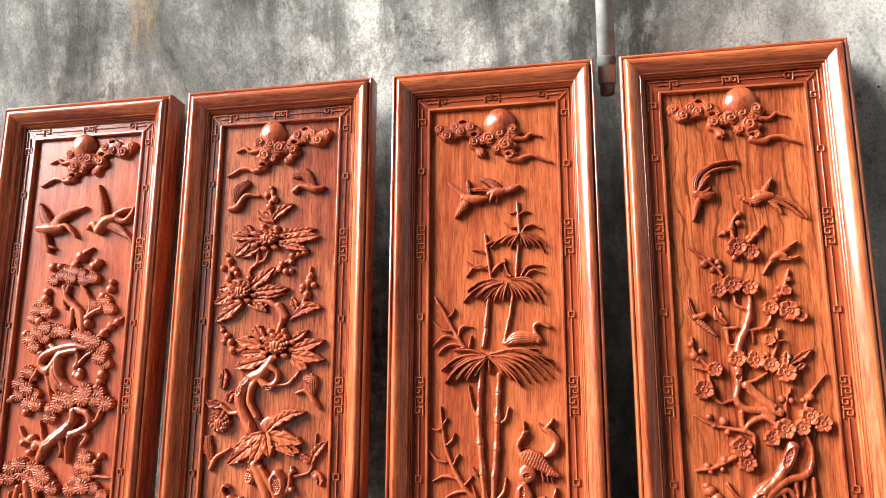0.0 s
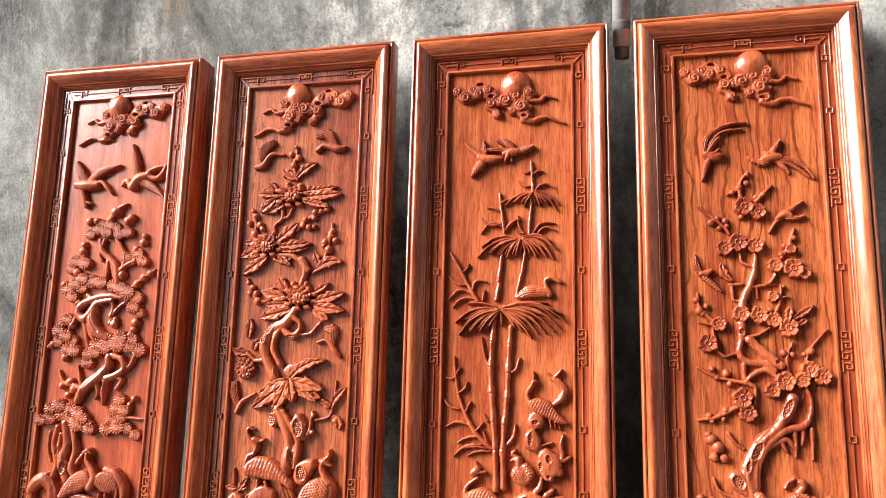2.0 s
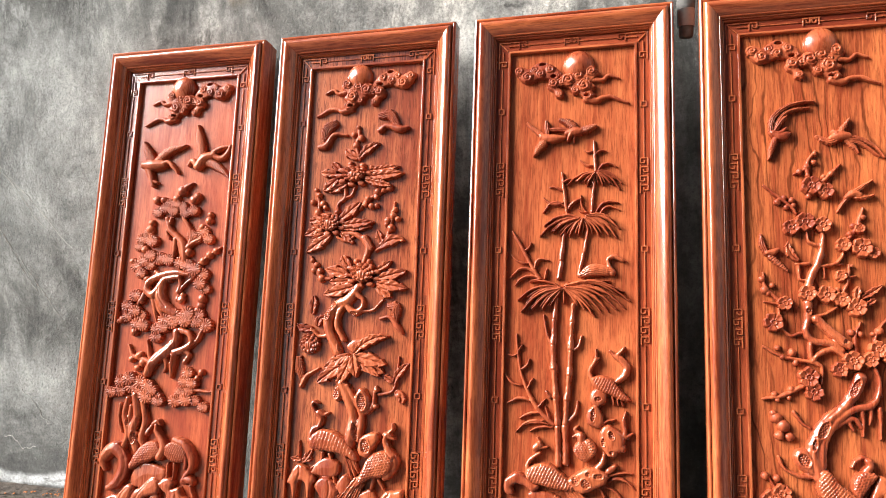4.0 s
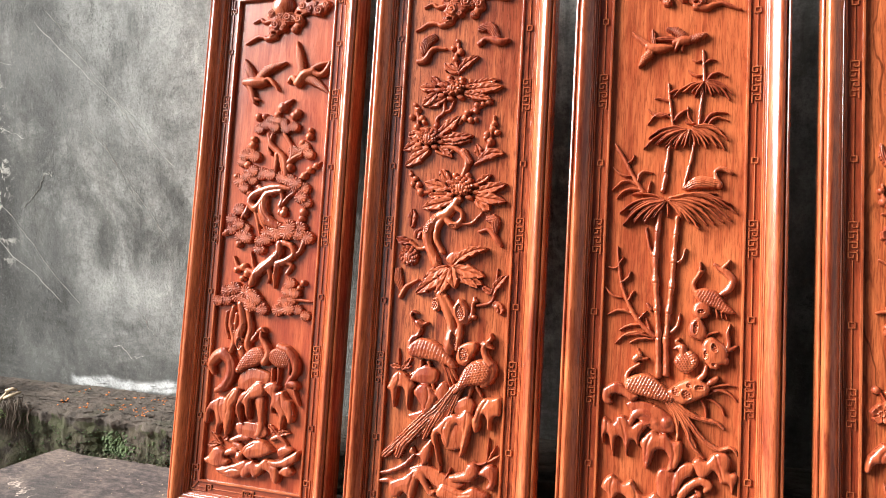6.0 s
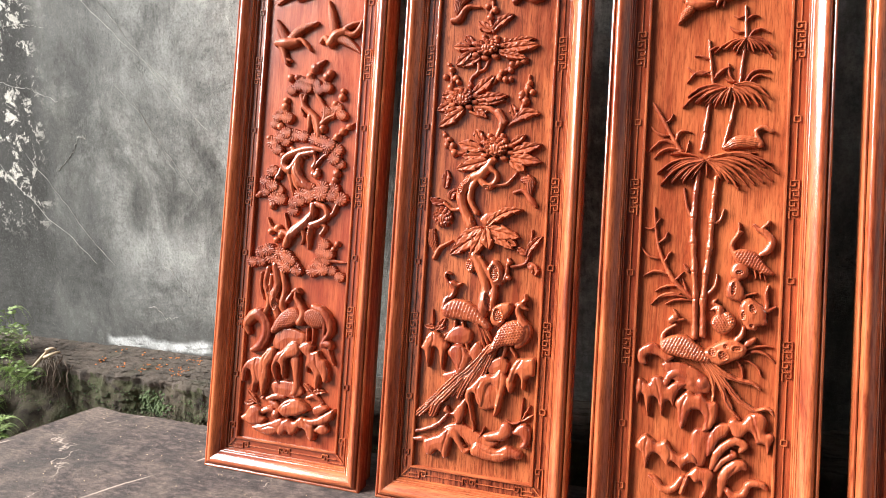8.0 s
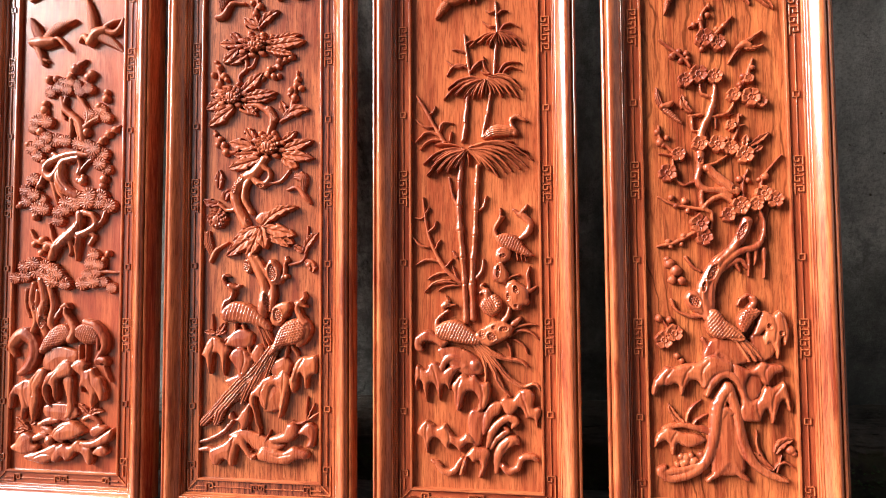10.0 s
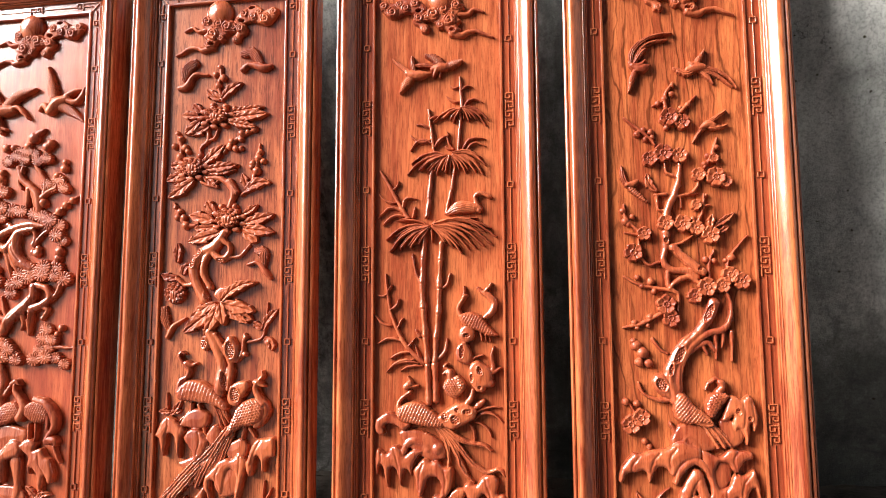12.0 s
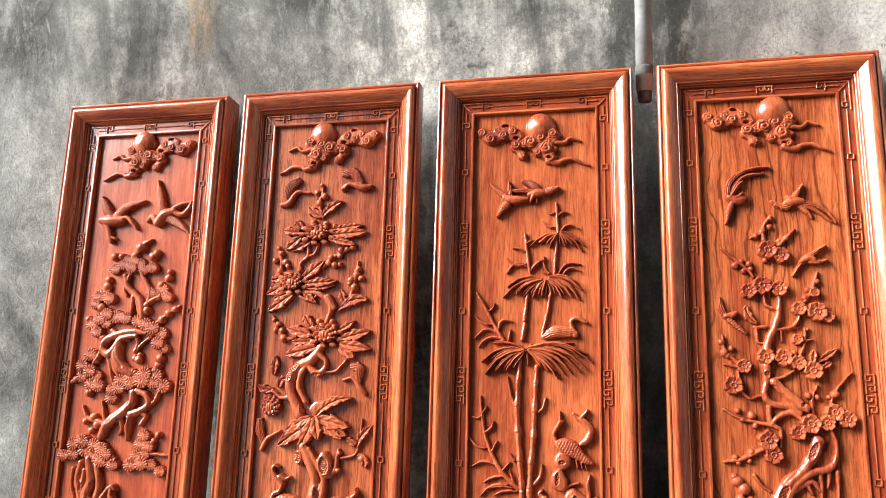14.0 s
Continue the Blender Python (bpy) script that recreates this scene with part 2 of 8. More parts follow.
WALL, BOARD = concrete(), board()
PLINTH = soil("plinth_cement", (0.035, 0.028, 0.022), (0.125, 0.10, 0.082), (0.045, 0.045, 0.028), 0.4)
BANK = soil("mossy_soil", (0.025, 0.02, 0.014), (0.12, 0.095, 0.068), (0.05, 0.058, 0.022), 0.5)
FERN = plain("fern_green", (0.22, 0.33, 0.09), 0.55, 0.45, 30)
MOSS = plain("moss_green", (0.05, 0.085, 0.025), 0.8, 0.6, 60)
ROOT = plain("dead_root_brown", (0.085, 0.06, 0.042), 0.85, 0.4, 80)
STRAW = plain("pale_dry_stalk", (0.50, 0.40, 0.27), 0.7, 0.25, 40)
CRUMB = plain("orange_brick_dust", (0.48, 0.17, 0.05), 0.9, 0.3, 90)
PLASTER = plain("plain_grey_plaster", (0.16, 0.155, 0.145), 0.9, 0.2, 3)
# cement smear with the shade below the pipe joint put into its colour
SHADED_SMEAR = plain("shade_dark_cement_smear", (0.10, 0.10, 0.096), 0.9, 0.4, 60)
SCRATCH = plain("scratched_cement", (0.50, 0.50, 0.47), 0.9, 0.2, 60)
GROUND = soil("yard_ground", (0.05, 0.046, 0.042), (0.11, 0.10, 0.09), (0.045, 0.045, 0.033), 0.3)
PIPE = plain("grey_plastic_pipe", (0.33, 0.35, 0.36), 0.5, 0.35, 25)
DARK_BACK = plain("bare_dark_wood_back", (0.09, 0.05, 0.03), 0.8)


# ---- mesh helpers ----
def mesh_of(name, verts, faces, mat, smooth=False):
    me = bpy.data.meshes.new(name)
    me.from_pydata(verts, [], faces)
    me.materials.append(mat)
    if smooth:
        me.polygons.foreach_set("use_smooth", [True] * len(me.polygons))
    me.update()
    return me


def part(name, me, parent, label=""):
    ob = new(name, me)
    ob.parent = parent
    return tagged(ob, label)


def box_mesh(name, size, mat, bevel=0.0):
    bm = bmesh.new()
    bmesh.ops.create_cube(bm, size=1)
    bmesh.ops.scale(bm, vec=size, verts=bm.verts)
    if bevel:
        bmesh.ops.bevel(bm, geom=bm.edges[:], offset=bevel, segments=2, affect="EDGES")
    me = bpy.data.meshes.new(name)
    bm.to_mesh(me), bm.free()
    me.materials.append(mat)
    return me


def sheet(name, xs, ys, place, mat, smooth=True):
    """A grid of points place(x, y) as one mesh."""
    verts = [place(x, y) for y in ys for x in xs]
    n = len(xs)
    faces = [(j * n + i, j * n + i + 1, (j + 1) * n + i + 1, (j + 1) * n + i) for j in range(len(ys) - 1) for i in range(n - 1)]
    return mesh_of(name, verts, faces, mat, smooth)


def tube_mesh(name, path, mat, sides=8):
    """A round tube along (x, y, z, radius) points."""
    verts, faces = [], []
    pts = [Vector(p[:3]) for p in path]
    for i, p in enumerate(path):
        d = (pts[min(i + 1, len(pts) - 1)] - pts[max(i - 1, 0)]).normalized()
        a = d.orthogonal().normalized()
        b = d.cross(a)
        verts += [tuple(pts[i] + p[3] * (a * math.cos(k * math.tau / sides) + b * math.sin(k * math.tau / sides))) for k in range(sides)]
    for i in range(len(path) - 1):
        faces += [(i * sides + k, i * sides + (k + 1) % sides, (i + 1) * sides + (k + 1) % sides, (i + 1) * sides + k) for k in range(sides)]
    faces += [tuple(range(sides - 1, -1, -1)), tuple(range((len(path) - 1) * sides, len(path) * sides))]
    return mesh_of(name, verts, faces, mat, True)


# ---- the wall, the plinth, the bench top and the ground ----
WALL_Y, PLINTH_TOP = 0.432, 0.12
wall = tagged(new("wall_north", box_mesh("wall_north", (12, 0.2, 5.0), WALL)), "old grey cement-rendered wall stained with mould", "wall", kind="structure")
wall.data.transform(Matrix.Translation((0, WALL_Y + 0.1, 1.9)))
# unseen walls added to cut off sky light from behind and the right
for name, size, place in (("wall_south", (11, 0.2, 6.4), (3.6, -4.6, 2.6)), ("wall_east", (0.2, 6, 6.4), (5.2, -1.6, 2.6))):
    closing = tagged(new(name, box_mesh(name, size, PLASTER)), "unseen plain grey wall added to block sky light", "wall", kind="structure")
    closing.location = place


def rough_noise(x, y, z, scale, amount):
    return amount * noise.fractal(Vector((x, y, z)) * scale, 0.7, 2.1, 5)


def plinth_point(x, s):
    """s runs from the wall over the plinth's top and down its front."""
    edge = 0.239 + rough_noise(x, 0, 0, 4, 0.02)
    if s < 0.5:
        k = s / 0.5
        y, z = WALL_Y + 0.01 + (edge - WALL_Y - 0.01) * k, PLINTH_TOP - 0.02 * k * k
    else:
        k = (s - 0.5) / 0.5
        y, z = edge - 0.045 * k, PLINTH_TOP - 0.02 - 0.5 * k
    bite = -0.02 * max(0.0, noise.noise(Vector((x * 9, s * 6, 3.0)))) * math.exp(-(((s - 0.52) / 0.09) ** 2))
    return (x, y + rough_noise(x, s * 3, 1, 14, 0.009) + rough_noise(x, s * 2, 8, 45, 0.003) - bite, z + rough_noise(x, s * 3, 5, 8, 0.005) + rough_noise(x, s * 2, 4, 40, 0.0016) + bite)


plinth = tagged(new("plinth", sheet("plinth", np.r_[np.linspace(-3.2, -2.42, 40), np.linspace(-2.4, -1.0, 420), np.linspace(-0.985, 2.2, 200)], np.linspace(0, 1, 130), plinth_point, PLINTH)), "crumbling mossy cement plinth along the wall foot", "plinth", kind="structure")
plinth.data.materials.append(BANK)
for face in plinth.data.polygons:
    c = face.center
    if c.z < PLINTH_TOP - 0.035 + rough_noise(c.x, 0, c.z, 18, 0.02):
        face.material_index = 1


def bank_point(x, y):
    """A mossy earth bank beside the bench, falling away from the plinth."""
    k = min(max((0.26 - y) / 0.9, 0), 1)
    fall = 0.5 * k ** 0.8
    fall += 0.16 * min(max((x + 1.72) / 0.2, 0), 1)
    swell = 0.05 * math.exp(-((x + 1.9) / 0.25) ** 2)
    return (x, y, 0.06 + swell - fall + rough_noise(x, y, 2, 9, 0.03) + rough_noise(x, y, 7, 30, 0.008))


bank = tagged(new("earth_bank", sheet("earth_bank", np.linspace(-3.4, -1.44, 150), np.linspace(-0.9, 0.27, 90), bank_point, BANK)), "mossy brown earth bank below the plinth", "earth bank", kind="structure")
ground = tagged(new("ground", sheet("ground", np.linspace(-60, 60, 90), np.linspace(-60, 1.0, 60), lambda x, y: (x, y, -0.42 + rough_noise(x, y, 0, 1.5, 0.02)), GROUND)), "bare earthen yard ground with patches of moss", "ground", kind="structure")


def bench():
    """The dark bench top on which the panels stand."""
    base = tagged(new("bench"), "dark weathered bench top with scratched splintered surface", "bench")
    bm = bmesh.new()
    back, left = 0.205, -1.532
    outline = [(left, back + 0.012), (left - 0.016, back - 0.03), (left - 0.085, -0.12), (left - 0.11, -0.62), (2.1, -0.62), (2.1, back)]
    rng = random.Random(4)
    for i in range(46):
        x = 2.1 + (left + 0.03 - 2.1) * (i + 1) / 47
        outline.append((x, back + rng.uniform(-0.004, 0.004) - 0.004 * math.sin(i)))
    low = [bm.verts.new((x, y, -0.05)) for x, y in outline]
    high = [bm.verts.new((x, y, 0.0)) for x, y in outline]
    n = len(outline)
    bm.faces.new(high), bm.faces.new(low[::-1])
    for i in range(n):
        bm.faces.new((low[i], low[(i + 1) % n], high[(i + 1) % n], high[i]))
    bmesh.ops.recalc_face_normals(bm, faces=bm.faces)
    me = bpy.data.meshes.new("bench_top")
    bm.to_mesh(me), bm.free()
    me.materials.append(BOARD)
    part("bench_top", me, base)
    leg = box_mesh("leg", (0.09, 0.09, 0.4), BOARD, 0.006)
    for x in (-1.3, 1.9):
        for y in (-0.5, 0.08):
            part("leg", leg, base).location = (x, y, -0.245)
    return base


bench()

# plastic pipe against the wall
pipe = tagged(new("drain_pipe"), "grey plastic drain pipe with a cement-smeared joint on the wall", "pipe")
part("pipe", tube_mesh("pipe", [(0.489, 0.370, z, 0.0185) for z in (1.31, 1.6, 2.2, 3.4)], PIPE, 20), pipe)
part("socket", tube_mesh("socket", [(0.489, 0.370, z, r) for z, r in ((1.285, 0.012), (1.288, 0.0150), (1.31, 0.0158), (1.322, 0.0152), (1.335, 0.0168), (1.350, 0.0190), (1.362, 0.0202), (1.366, 0.0187))], SHADED_SMEAR, 20), pipe, "cement-smeared pipe socket, coloured dark for the shade under the joint")


# ---- carved panels ----
LEAN, TALL = 13.876, 1.3997
FIELD_Y = 0.010
EDGE = 0.0625  # outer edge to the middle of the fret band
PROFILE = ((0.0, -0.018), (0.0, 0.017), (0.0012, 0.0198), (0.004, 0.021), (0.0066, 0.0198), (0.0076, 0.0165), (0.0082, 0.0170),
           (0.0098, 0.0225), (0.0112, 0.0255), (0.0135, 0.0276), (0.0165, 0.0286), (0.020, 0.0281), (0.024, 0.0262), (0.028, 0.0235), (0.032, 0.0204), (0.0355, 0.0173), (0.0380, 0.0147), (0.0390, 0.0134),
           (0.0396, 0.0125), (0.0410, 0.0132), (0.0424, 0.0122), (0.0430, 0.0088), (0.0434, 0.0078), (0.0448, 0.0084), (0.0460, 0.0074), (0.0466, 0.0040), (0.0480, 0.0045), (0.0494, 0.0028), (0.0497, -0.006))


def moulding(name, half, tall, side, profile, mat):
    """One mitred length of a frame: side 0 bottom, 1 right, 2 top, 3 left."""
    verts = []
    for end in (0, 1):
        for d, h in profile:
            corners = [(-half + d, d), (half - d, d), (half - d, tall - d), (-half + d, tall - d)]
            x, z = corners[(side + end) % 4]
            verts.append((x, -h, z))
    n = len(profile)
    faces = [(i, n + i, n + i + 1, i + 1) for i in range(n - 1)]
    me = mesh_of(name, verts, faces, mat)
    bm = bmesh.new()
    bm.from_mesh(me)
    for f in bm.faces:
        f.smooth = True
    for e in bm.edges:
        if len(e.link_faces) == 2 and e.calc_face_angle(0) > radians(38):
            e.smooth = False
    bm.to_mesh(me), bm.free()
    return me


def bars_mesh(name, bars, mat, low=-0.005, high=0.0):
    """Raised flat bars with chamfered edges: (x0, z0, x1, z1) each."""
    verts, faces = [], []
    for x0, z0, x1, z1 in bars:
        b, c = len(verts), 0.0005
        for e, y in ((0, -low), (0, -(high - c)), (c, -high)):
            verts += [(x0 + e, y, z0 + e), (x1 - e, y, z0 + e), (x1 - e, y, z1 - e), (x0 + e, y, z1 - e)]
        for r in (0, 4):
            faces += [(b + r + k, b + r + (k + 1) % 4, b + r + 4 + (k + 1) % 4, b + r + 4 + k) for k in range(4)]
        faces.append((b + 8, b + 9, b + 10, b + 11))
    return mesh_of(name, verts, faces, mat)


def slant_mesh(name, x0, z0, x1, z1, mat):
    """A raised bar along a slanting line."""
    n = Vector((z0 - z1, 0, x1 - x0)).normalized() * LINE
    verts = [(x + k * n.x, y, z + k * n.z) for y in (0.005, 0.0004) for x, z, k in ((x0, z0, -1), (x1, z1, -1), (x1, z1, 1), (x0, z0, 1))]
    return mesh_of(name, verts, [(0, 1, 5, 4), (1, 2, 6, 5), (2, 3, 7, 6), (3, 0, 4, 7), (4, 5, 6, 7)], mat)


def joined(name, *meshes):
    """Several meshes of one material as one."""
    bm = bmesh.new()
    for me in meshes:
        bm.from_mesh(me)
    bmesh.ops.recalc_face_normals(bm, faces=bm.faces)
    out = meshes[0]
    bm.to_mesh(out), bm.free()
    out.name = name
    return out


LINE = 0.0012  # half the width of a fret line


def run(points):
    """Bars along a polyline of level and upright steps."""
    out = []
    for (xa, za), (xb, zb) in zip(points, points[1:]):
        out.append((min(xa, xb) - LINE, min(za, zb) - LINE, max(xa, xb) + LINE, max(za, zb) + LINE))
    return out


def hook(cx, cz, a, flip):
    """One square spiral of a key fret, 2a across."""
    s = -1 if flip else 1
    return run([(cx - s * a, cz - a), (cx - s * a, cz + a), (cx + s * a, cz + a), (cx + s * a, cz - a * 0.35), (cx - s * a * 0.1, cz - a * 0.35), (cx - s * a * 0.1, cz + a * 0.3)])


def frets(panel, half, tall, squares, mat):
    """Key-fret ornament on the band round the field, each figure and line a piece of its own."""
    a, m, gap = 0.0078, EDGE, 0.0195

    def piece(name, bars, high=0.0):
        part(name, bars_mesh(name, bars, mat, high=high), panel)

    for s in (-1, 1):
        x = s * (half - m)
        cuts, top = [], tall - m - 0.054
        for i, z in enumerate(squares):
            e = 0.0055
            piece("fret_square", run([(x - e, z - e), (x + e, z - e), (x + e, z + e), (x - e, z + e), (x - e, z - e)]))
            cuts.append((top, z + e))
            top = z - e
            if i < 3:
                mid = 0.5 * (z + squares[i + 1])
                bars = []
                for k in range(4):
                    bars += hook(x, mid + (1.5 - k) * gap, a, (k + (s > 0)) % 2)
                for k in range(3):
                    e = s * (1 if k % 2 else -1) * a
                    bars += run([(x + e, mid + (1 - k) * gap - 0.002), (x + e, mid + (1 - k) * gap + 0.002)])
                piece("fret_key", bars)
                cuts.append((top, mid + 2 * gap - 0.002))
                top = mid - 2 * gap + 0.002
        cuts.append((top, m + 0.054))
        for t, b in cuts:
            piece("fret_line", [(x - LINE * 0.8, b, x + LINE * 0.8, t)], -0.0008)
        for z, up in ((tall - m, -1), (m, 1)):
            piece("fret_hook", hook(x, z + up * 0.045, a, s > 0))
            piece("fret_hook", hook(x - s * 0.045, z, a, s > 0))
            o, i = a, -a  # outer and inner edges of the band
            corner = run([(x + s * o, z + up * 0.036), (x + s * o, z - up * o), (x - s * 0.036, z - up * o)])
            corner += run([(x + s * i * 0.1, z + up * 0.036), (x + s * i * 0.1, z + up * 0.014)]) + run([(x - s * 0.036, z + up * a * 0.1), (x - s * 0.014, z + up * a * 0.1)])
            part("fret_corner", joined("fret_corner", bars_mesh("bars", corner, mat), slant_mesh("slant", x + s * o, z - up * o, x - s * 0.0125, z + up * 0.0125, mat)), panel)
    for z in (tall - m, m):
        piece("fret_key", hook(-0.0085, z, a * 0.85, False) + hook(0.0085, z, a * 0.85, True) + run([(-0.016, z + a), (0.016, z + a)]))
        w = half - m
        piece("fret_line", [(-w + 0.054, z - LINE * 0.8, -0.0165, z + LINE * 0.8)], -0.0008)
        piece("fret_line", [(0.0165, z - LINE * 0.8, w - 0.054, z + LINE * 0.8)], -0.0008)


def carved_panel(x, half_band, field, band, label, squares=(1.183, 0.8705, 0.5515, 0.238), shift=(0, 0, 0), plain_back=False):
    half, tall = half_band + EDGE, TALL
    panel = tagged(new("carved_panel"), label, "carved panel", "set of leaning carved panels")
    panel.matrix_world = pose(x + shift[0], 0.0199 + shift[1], 0.0049 + shift[2] - 0.0098, -LEAN)
    for side, name in enumerate(("bottom_rail", "stile", "top_rail", "stile")):
        part(name, moulding(name, half, tall, side, PROFILE, STILE if side % 2 else RAIL), panel)
    i0, i1 = 0.0495, 0.0785
    if plain_back:
        me = box_mesh("field_board", (2 * half - 0.06, 0.006, tall - 0.06), FIELD[field])
        part("field_board", me, panel).location = (0, 0.012, tall / 2)
        return panel
    for side, name in enumerate(("bottom_band", "side_band", "top_band", "side_band")):
        part(name, moulding(name, half, tall, side, ((i0 - 0.002, -0.0035), (i1 - 0.002, -0.0035)), band if side % 2 else (band if band is BURR else BAND_LEVEL)), panel)
        part("bead", moulding("bead", half, tall, side, ((i1 - 0.003, -0.006), (i1 - 0.003, -0.0005), (i1 - 0.0022, 0.0012), (i1, 0.0016), (i1 + 0.002, 0.0010), (i1 + 0.0028, -0.001), (i1 + 0.0032, -0.012)), STILE if side % 2 else RAIL), panel)
    me = box_mesh("field_board", (2 * (half - 0.07), 0.006, tall - 0.14), FIELD[field])
    part("field_board", me, panel).location = (0, FIELD_Y + 0.003, tall / 2)
    back = box_mesh("back_board", (2 * half - 0.006, 0.005, tall - 0.006), DARK_BACK)
    part("back_board", back, panel).location = (0, 0.0185, tall / 2)
    frets(panel, half, tall, squares, STILE)
    return panel


PINE = carved_panel(-0.7245, 0.1609, 0, BAND, "varnished rosewood panel carved with pine tree and cranes")
PEONY = carved_panel(-0.2362, 0.1590, 1, BURR, "varnished rosewood panel carved with peonies and peacocks")
BAMBOO = carved_panel(0.2465, 0.1535, 2, BAND, "varnished rosewood panel carved with bamboo and pheasants")
PLUM = carved_panel(0.7305, 0.1548, 3, BAND, "varnished rosewood panel carved with plum blossom and birds")

# further panels of the set stand behind the outer two
carved_panel(-0.7245, 0.1609, 0, BAND, "varnished rosewood panel standing behind the pine panel", shift=(-0.013, 0.045, -0.002), plain_back=True)
carved_panel(0.7305, 0.1548, 3, BAND, "varnished rosewood panel standing behind the plum panel", shift=(0.017, 0.045, -0.006), plain_back=True)


# ---- relief carving: every motif is a height over the field, in millimetres ----
def spline(pts):
    """Points (u, v, r) along a smooth line, close enough for a brush."""
    p = np.array(pts, float)
    if len(p) == 1:
        return np.repeat(p, 2, 0)
    if len(p) == 2:
        p = np.array([p[0], (p[0] + p[1]) / 2, p[1]])
    q = np.vstack([2 * p[0] - p[1], p, 2 * p[-1] - p[-2]])
    out = []
    for i in range(1, len(q) - 2):
        a, b, c, d = q[i - 1 : i + 3]
        n = max(3, int(np.hypot(*(c - b)[:2]) / max(0.5, 0.25 * min(b[2], c[2]))))
        n = min(n, 40)
        t = np.linspace(0, 1, n, endpoint=False)[:, None]
        out.append(0.5 * (2 * b + (c - a) * t + (2 * a - 5 * b + 4 * c - d) * t**2 + (3 * b - a - 3 * c + d) * t**3))
    out = np.vstack(out + [p[-1:]])
    out[:, 2] = np.maximum(out[:, 2], 0.5)
    return out


STEEP = 11.0


class Motif:
    """A brush: the box it touches and the height it gives there."""

    def __init__(self, box, height, dig=False):
        self.box, self.height, self.dig = box, height, dig


def stroke(lift, dome, *pts, cut="", depth=0.8, pitch=4.0):
    """A rounded, tapering stroke. cut: feather, scale, barb, leaf, long or pits."""
    line = spline(pts)
    r_most = line[:, 2].max()
    box = (line[:, 0].min() - r_most - 4, line[:, 1].min() - r_most - 4, line[:, 0].max() + r_most + 4, line[:, 1].max() + r_most + 4)
    tangent = np.gradient(line[:, :2], axis=0)
    tangent /= np.maximum(np.hypot(*tangent.T), 1e-6)[:, None]
    lobes = max(8.0, 2.3 * r_most)
    along = np.r_[0, np.cumsum(np.hypot(*np.diff(line[:, :2], axis=0).T))]

    def height(U, V):
        best, which = np.full(U.shape, 1e9), np.zeros(U.shape, int)
        for i, (x, y, r) in enumerate(line):
            q = ((U - x) ** 2 + (V - y) ** 2) / (r * r)
            near = q < best
            best[near], which[near] = q[near], i
        r = line[which, 2]
        q = np.sqrt(best)
        if cut == "leaf":
            s = along[which] + tangent[which, 0] * (U - line[which, 0]) + tangent[which, 1] * (V - line[which, 1])
            q = q * (1 + 0.36 * (s / lobes % 1 - 0.4) * np.clip(r / 4, 0, 1))
            best = q * q
        elif cut and dome <= 0.4:  # wings and tails have a notched edge
            s = along[which] + tangent[which, 0] * (U - line[which, 0]) + tangent[which, 1] * (V - line[which, 1])
            q = q * (1 + 0.34 * (s / 6.5 % 1 - 0.3))
            best = q * q
        inside = np.sqrt(np.clip(1 - best, 0, 1))
        h = np.where(q < 1, lift + dome * r * (0.75 * inside + 0.25 * np.clip(1 - q, 0, 1)), lift - (q - 1) * r * STEEP)
        if cut:
            du, dv = U - line[which, 0], V - line[which, 1]
            across = np.clip((tangent[which, 0] * dv - tangent[which, 1] * du) / r, -1.2, 1.2)
            s = along[which] + tangent[which, 0] * du + tangent[which, 1] * dv
            fade = np.clip((1 - q) * 4, 0, 1)
            if cut == "barb":
                h += fade * 1.6 * depth * np.cos(math.tau * (s / pitch - 0.9 * np.abs(across)))
            elif cut == "feather":
                h += fade * 1.6 * depth * (1.3 * np.abs(np.cos(math.pi * across * r / pitch + 0.06 * s)) - 0.9 + 0.12 * np.cos(math.tau * s / (pitch * 3.0)))
            elif cut == "scale":
                row = np.floor(s / pitch)
                x = (across * r / pitch + 0.5 * (row % 2)) % 1 - 0.5
                y = s / pitch - row
                h += fade * 1.7 * depth * (1.2 * y - 2.4 * x * x)
            elif cut == "leaf":
                h += fade * (-1.9 * depth * np.exp(-((across / 0.12) ** 2)) + depth * 0.28 * np.cos(math.tau * (1.5 * s / lobes - 1.1 * np.abs(across)))) + 2.0 * depth * np.abs(across) ** 1.5
            elif cut == "long":
                h += fade * 1.5 * depth * np.cos(math.tau * across * r / pitch)
            elif cut == "pits":
                h -= fade * depth * 2.5 * np.clip(np.cos(math.tau * (U / pitch + 0.15 * np.sin(V))) * np.cos(math.tau * (V / pitch + 0.2 * np.sin(U * 0.7))), -0.2, 1) ** 1
            elif cut == "grain":
                h += depth * np.sin(U * 0.35 + 2.1 * np.sin(V * 0.11)) * np.sin(V * 0.27) * inside
        return h

    return Motif(box, height)


def leaf(lift, u0, v0, u1, v1, wide, bend=0.0):
    """A pointed leaf from its foot to its tip, with a midrib and veins."""
    du, dv = u1 - u0, v1 - v0
    pts = []
    for k, w in ((0, 0.25), (0.25, 0.8), (0.5, 1.0), (0.75, 0.72), (1.0, 0.1)):
        b = bend * 4 * k * (1 - k)
        pts.append((u0 + du * k - dv * b, v0 + dv * k + du * b, max(0.6, wide * w)))
    return stroke(lift, 0.22, *pts, cut="leaf", depth=min(1.6, 0.24 * wide), pitch=max(2.6, wide * 0.55))


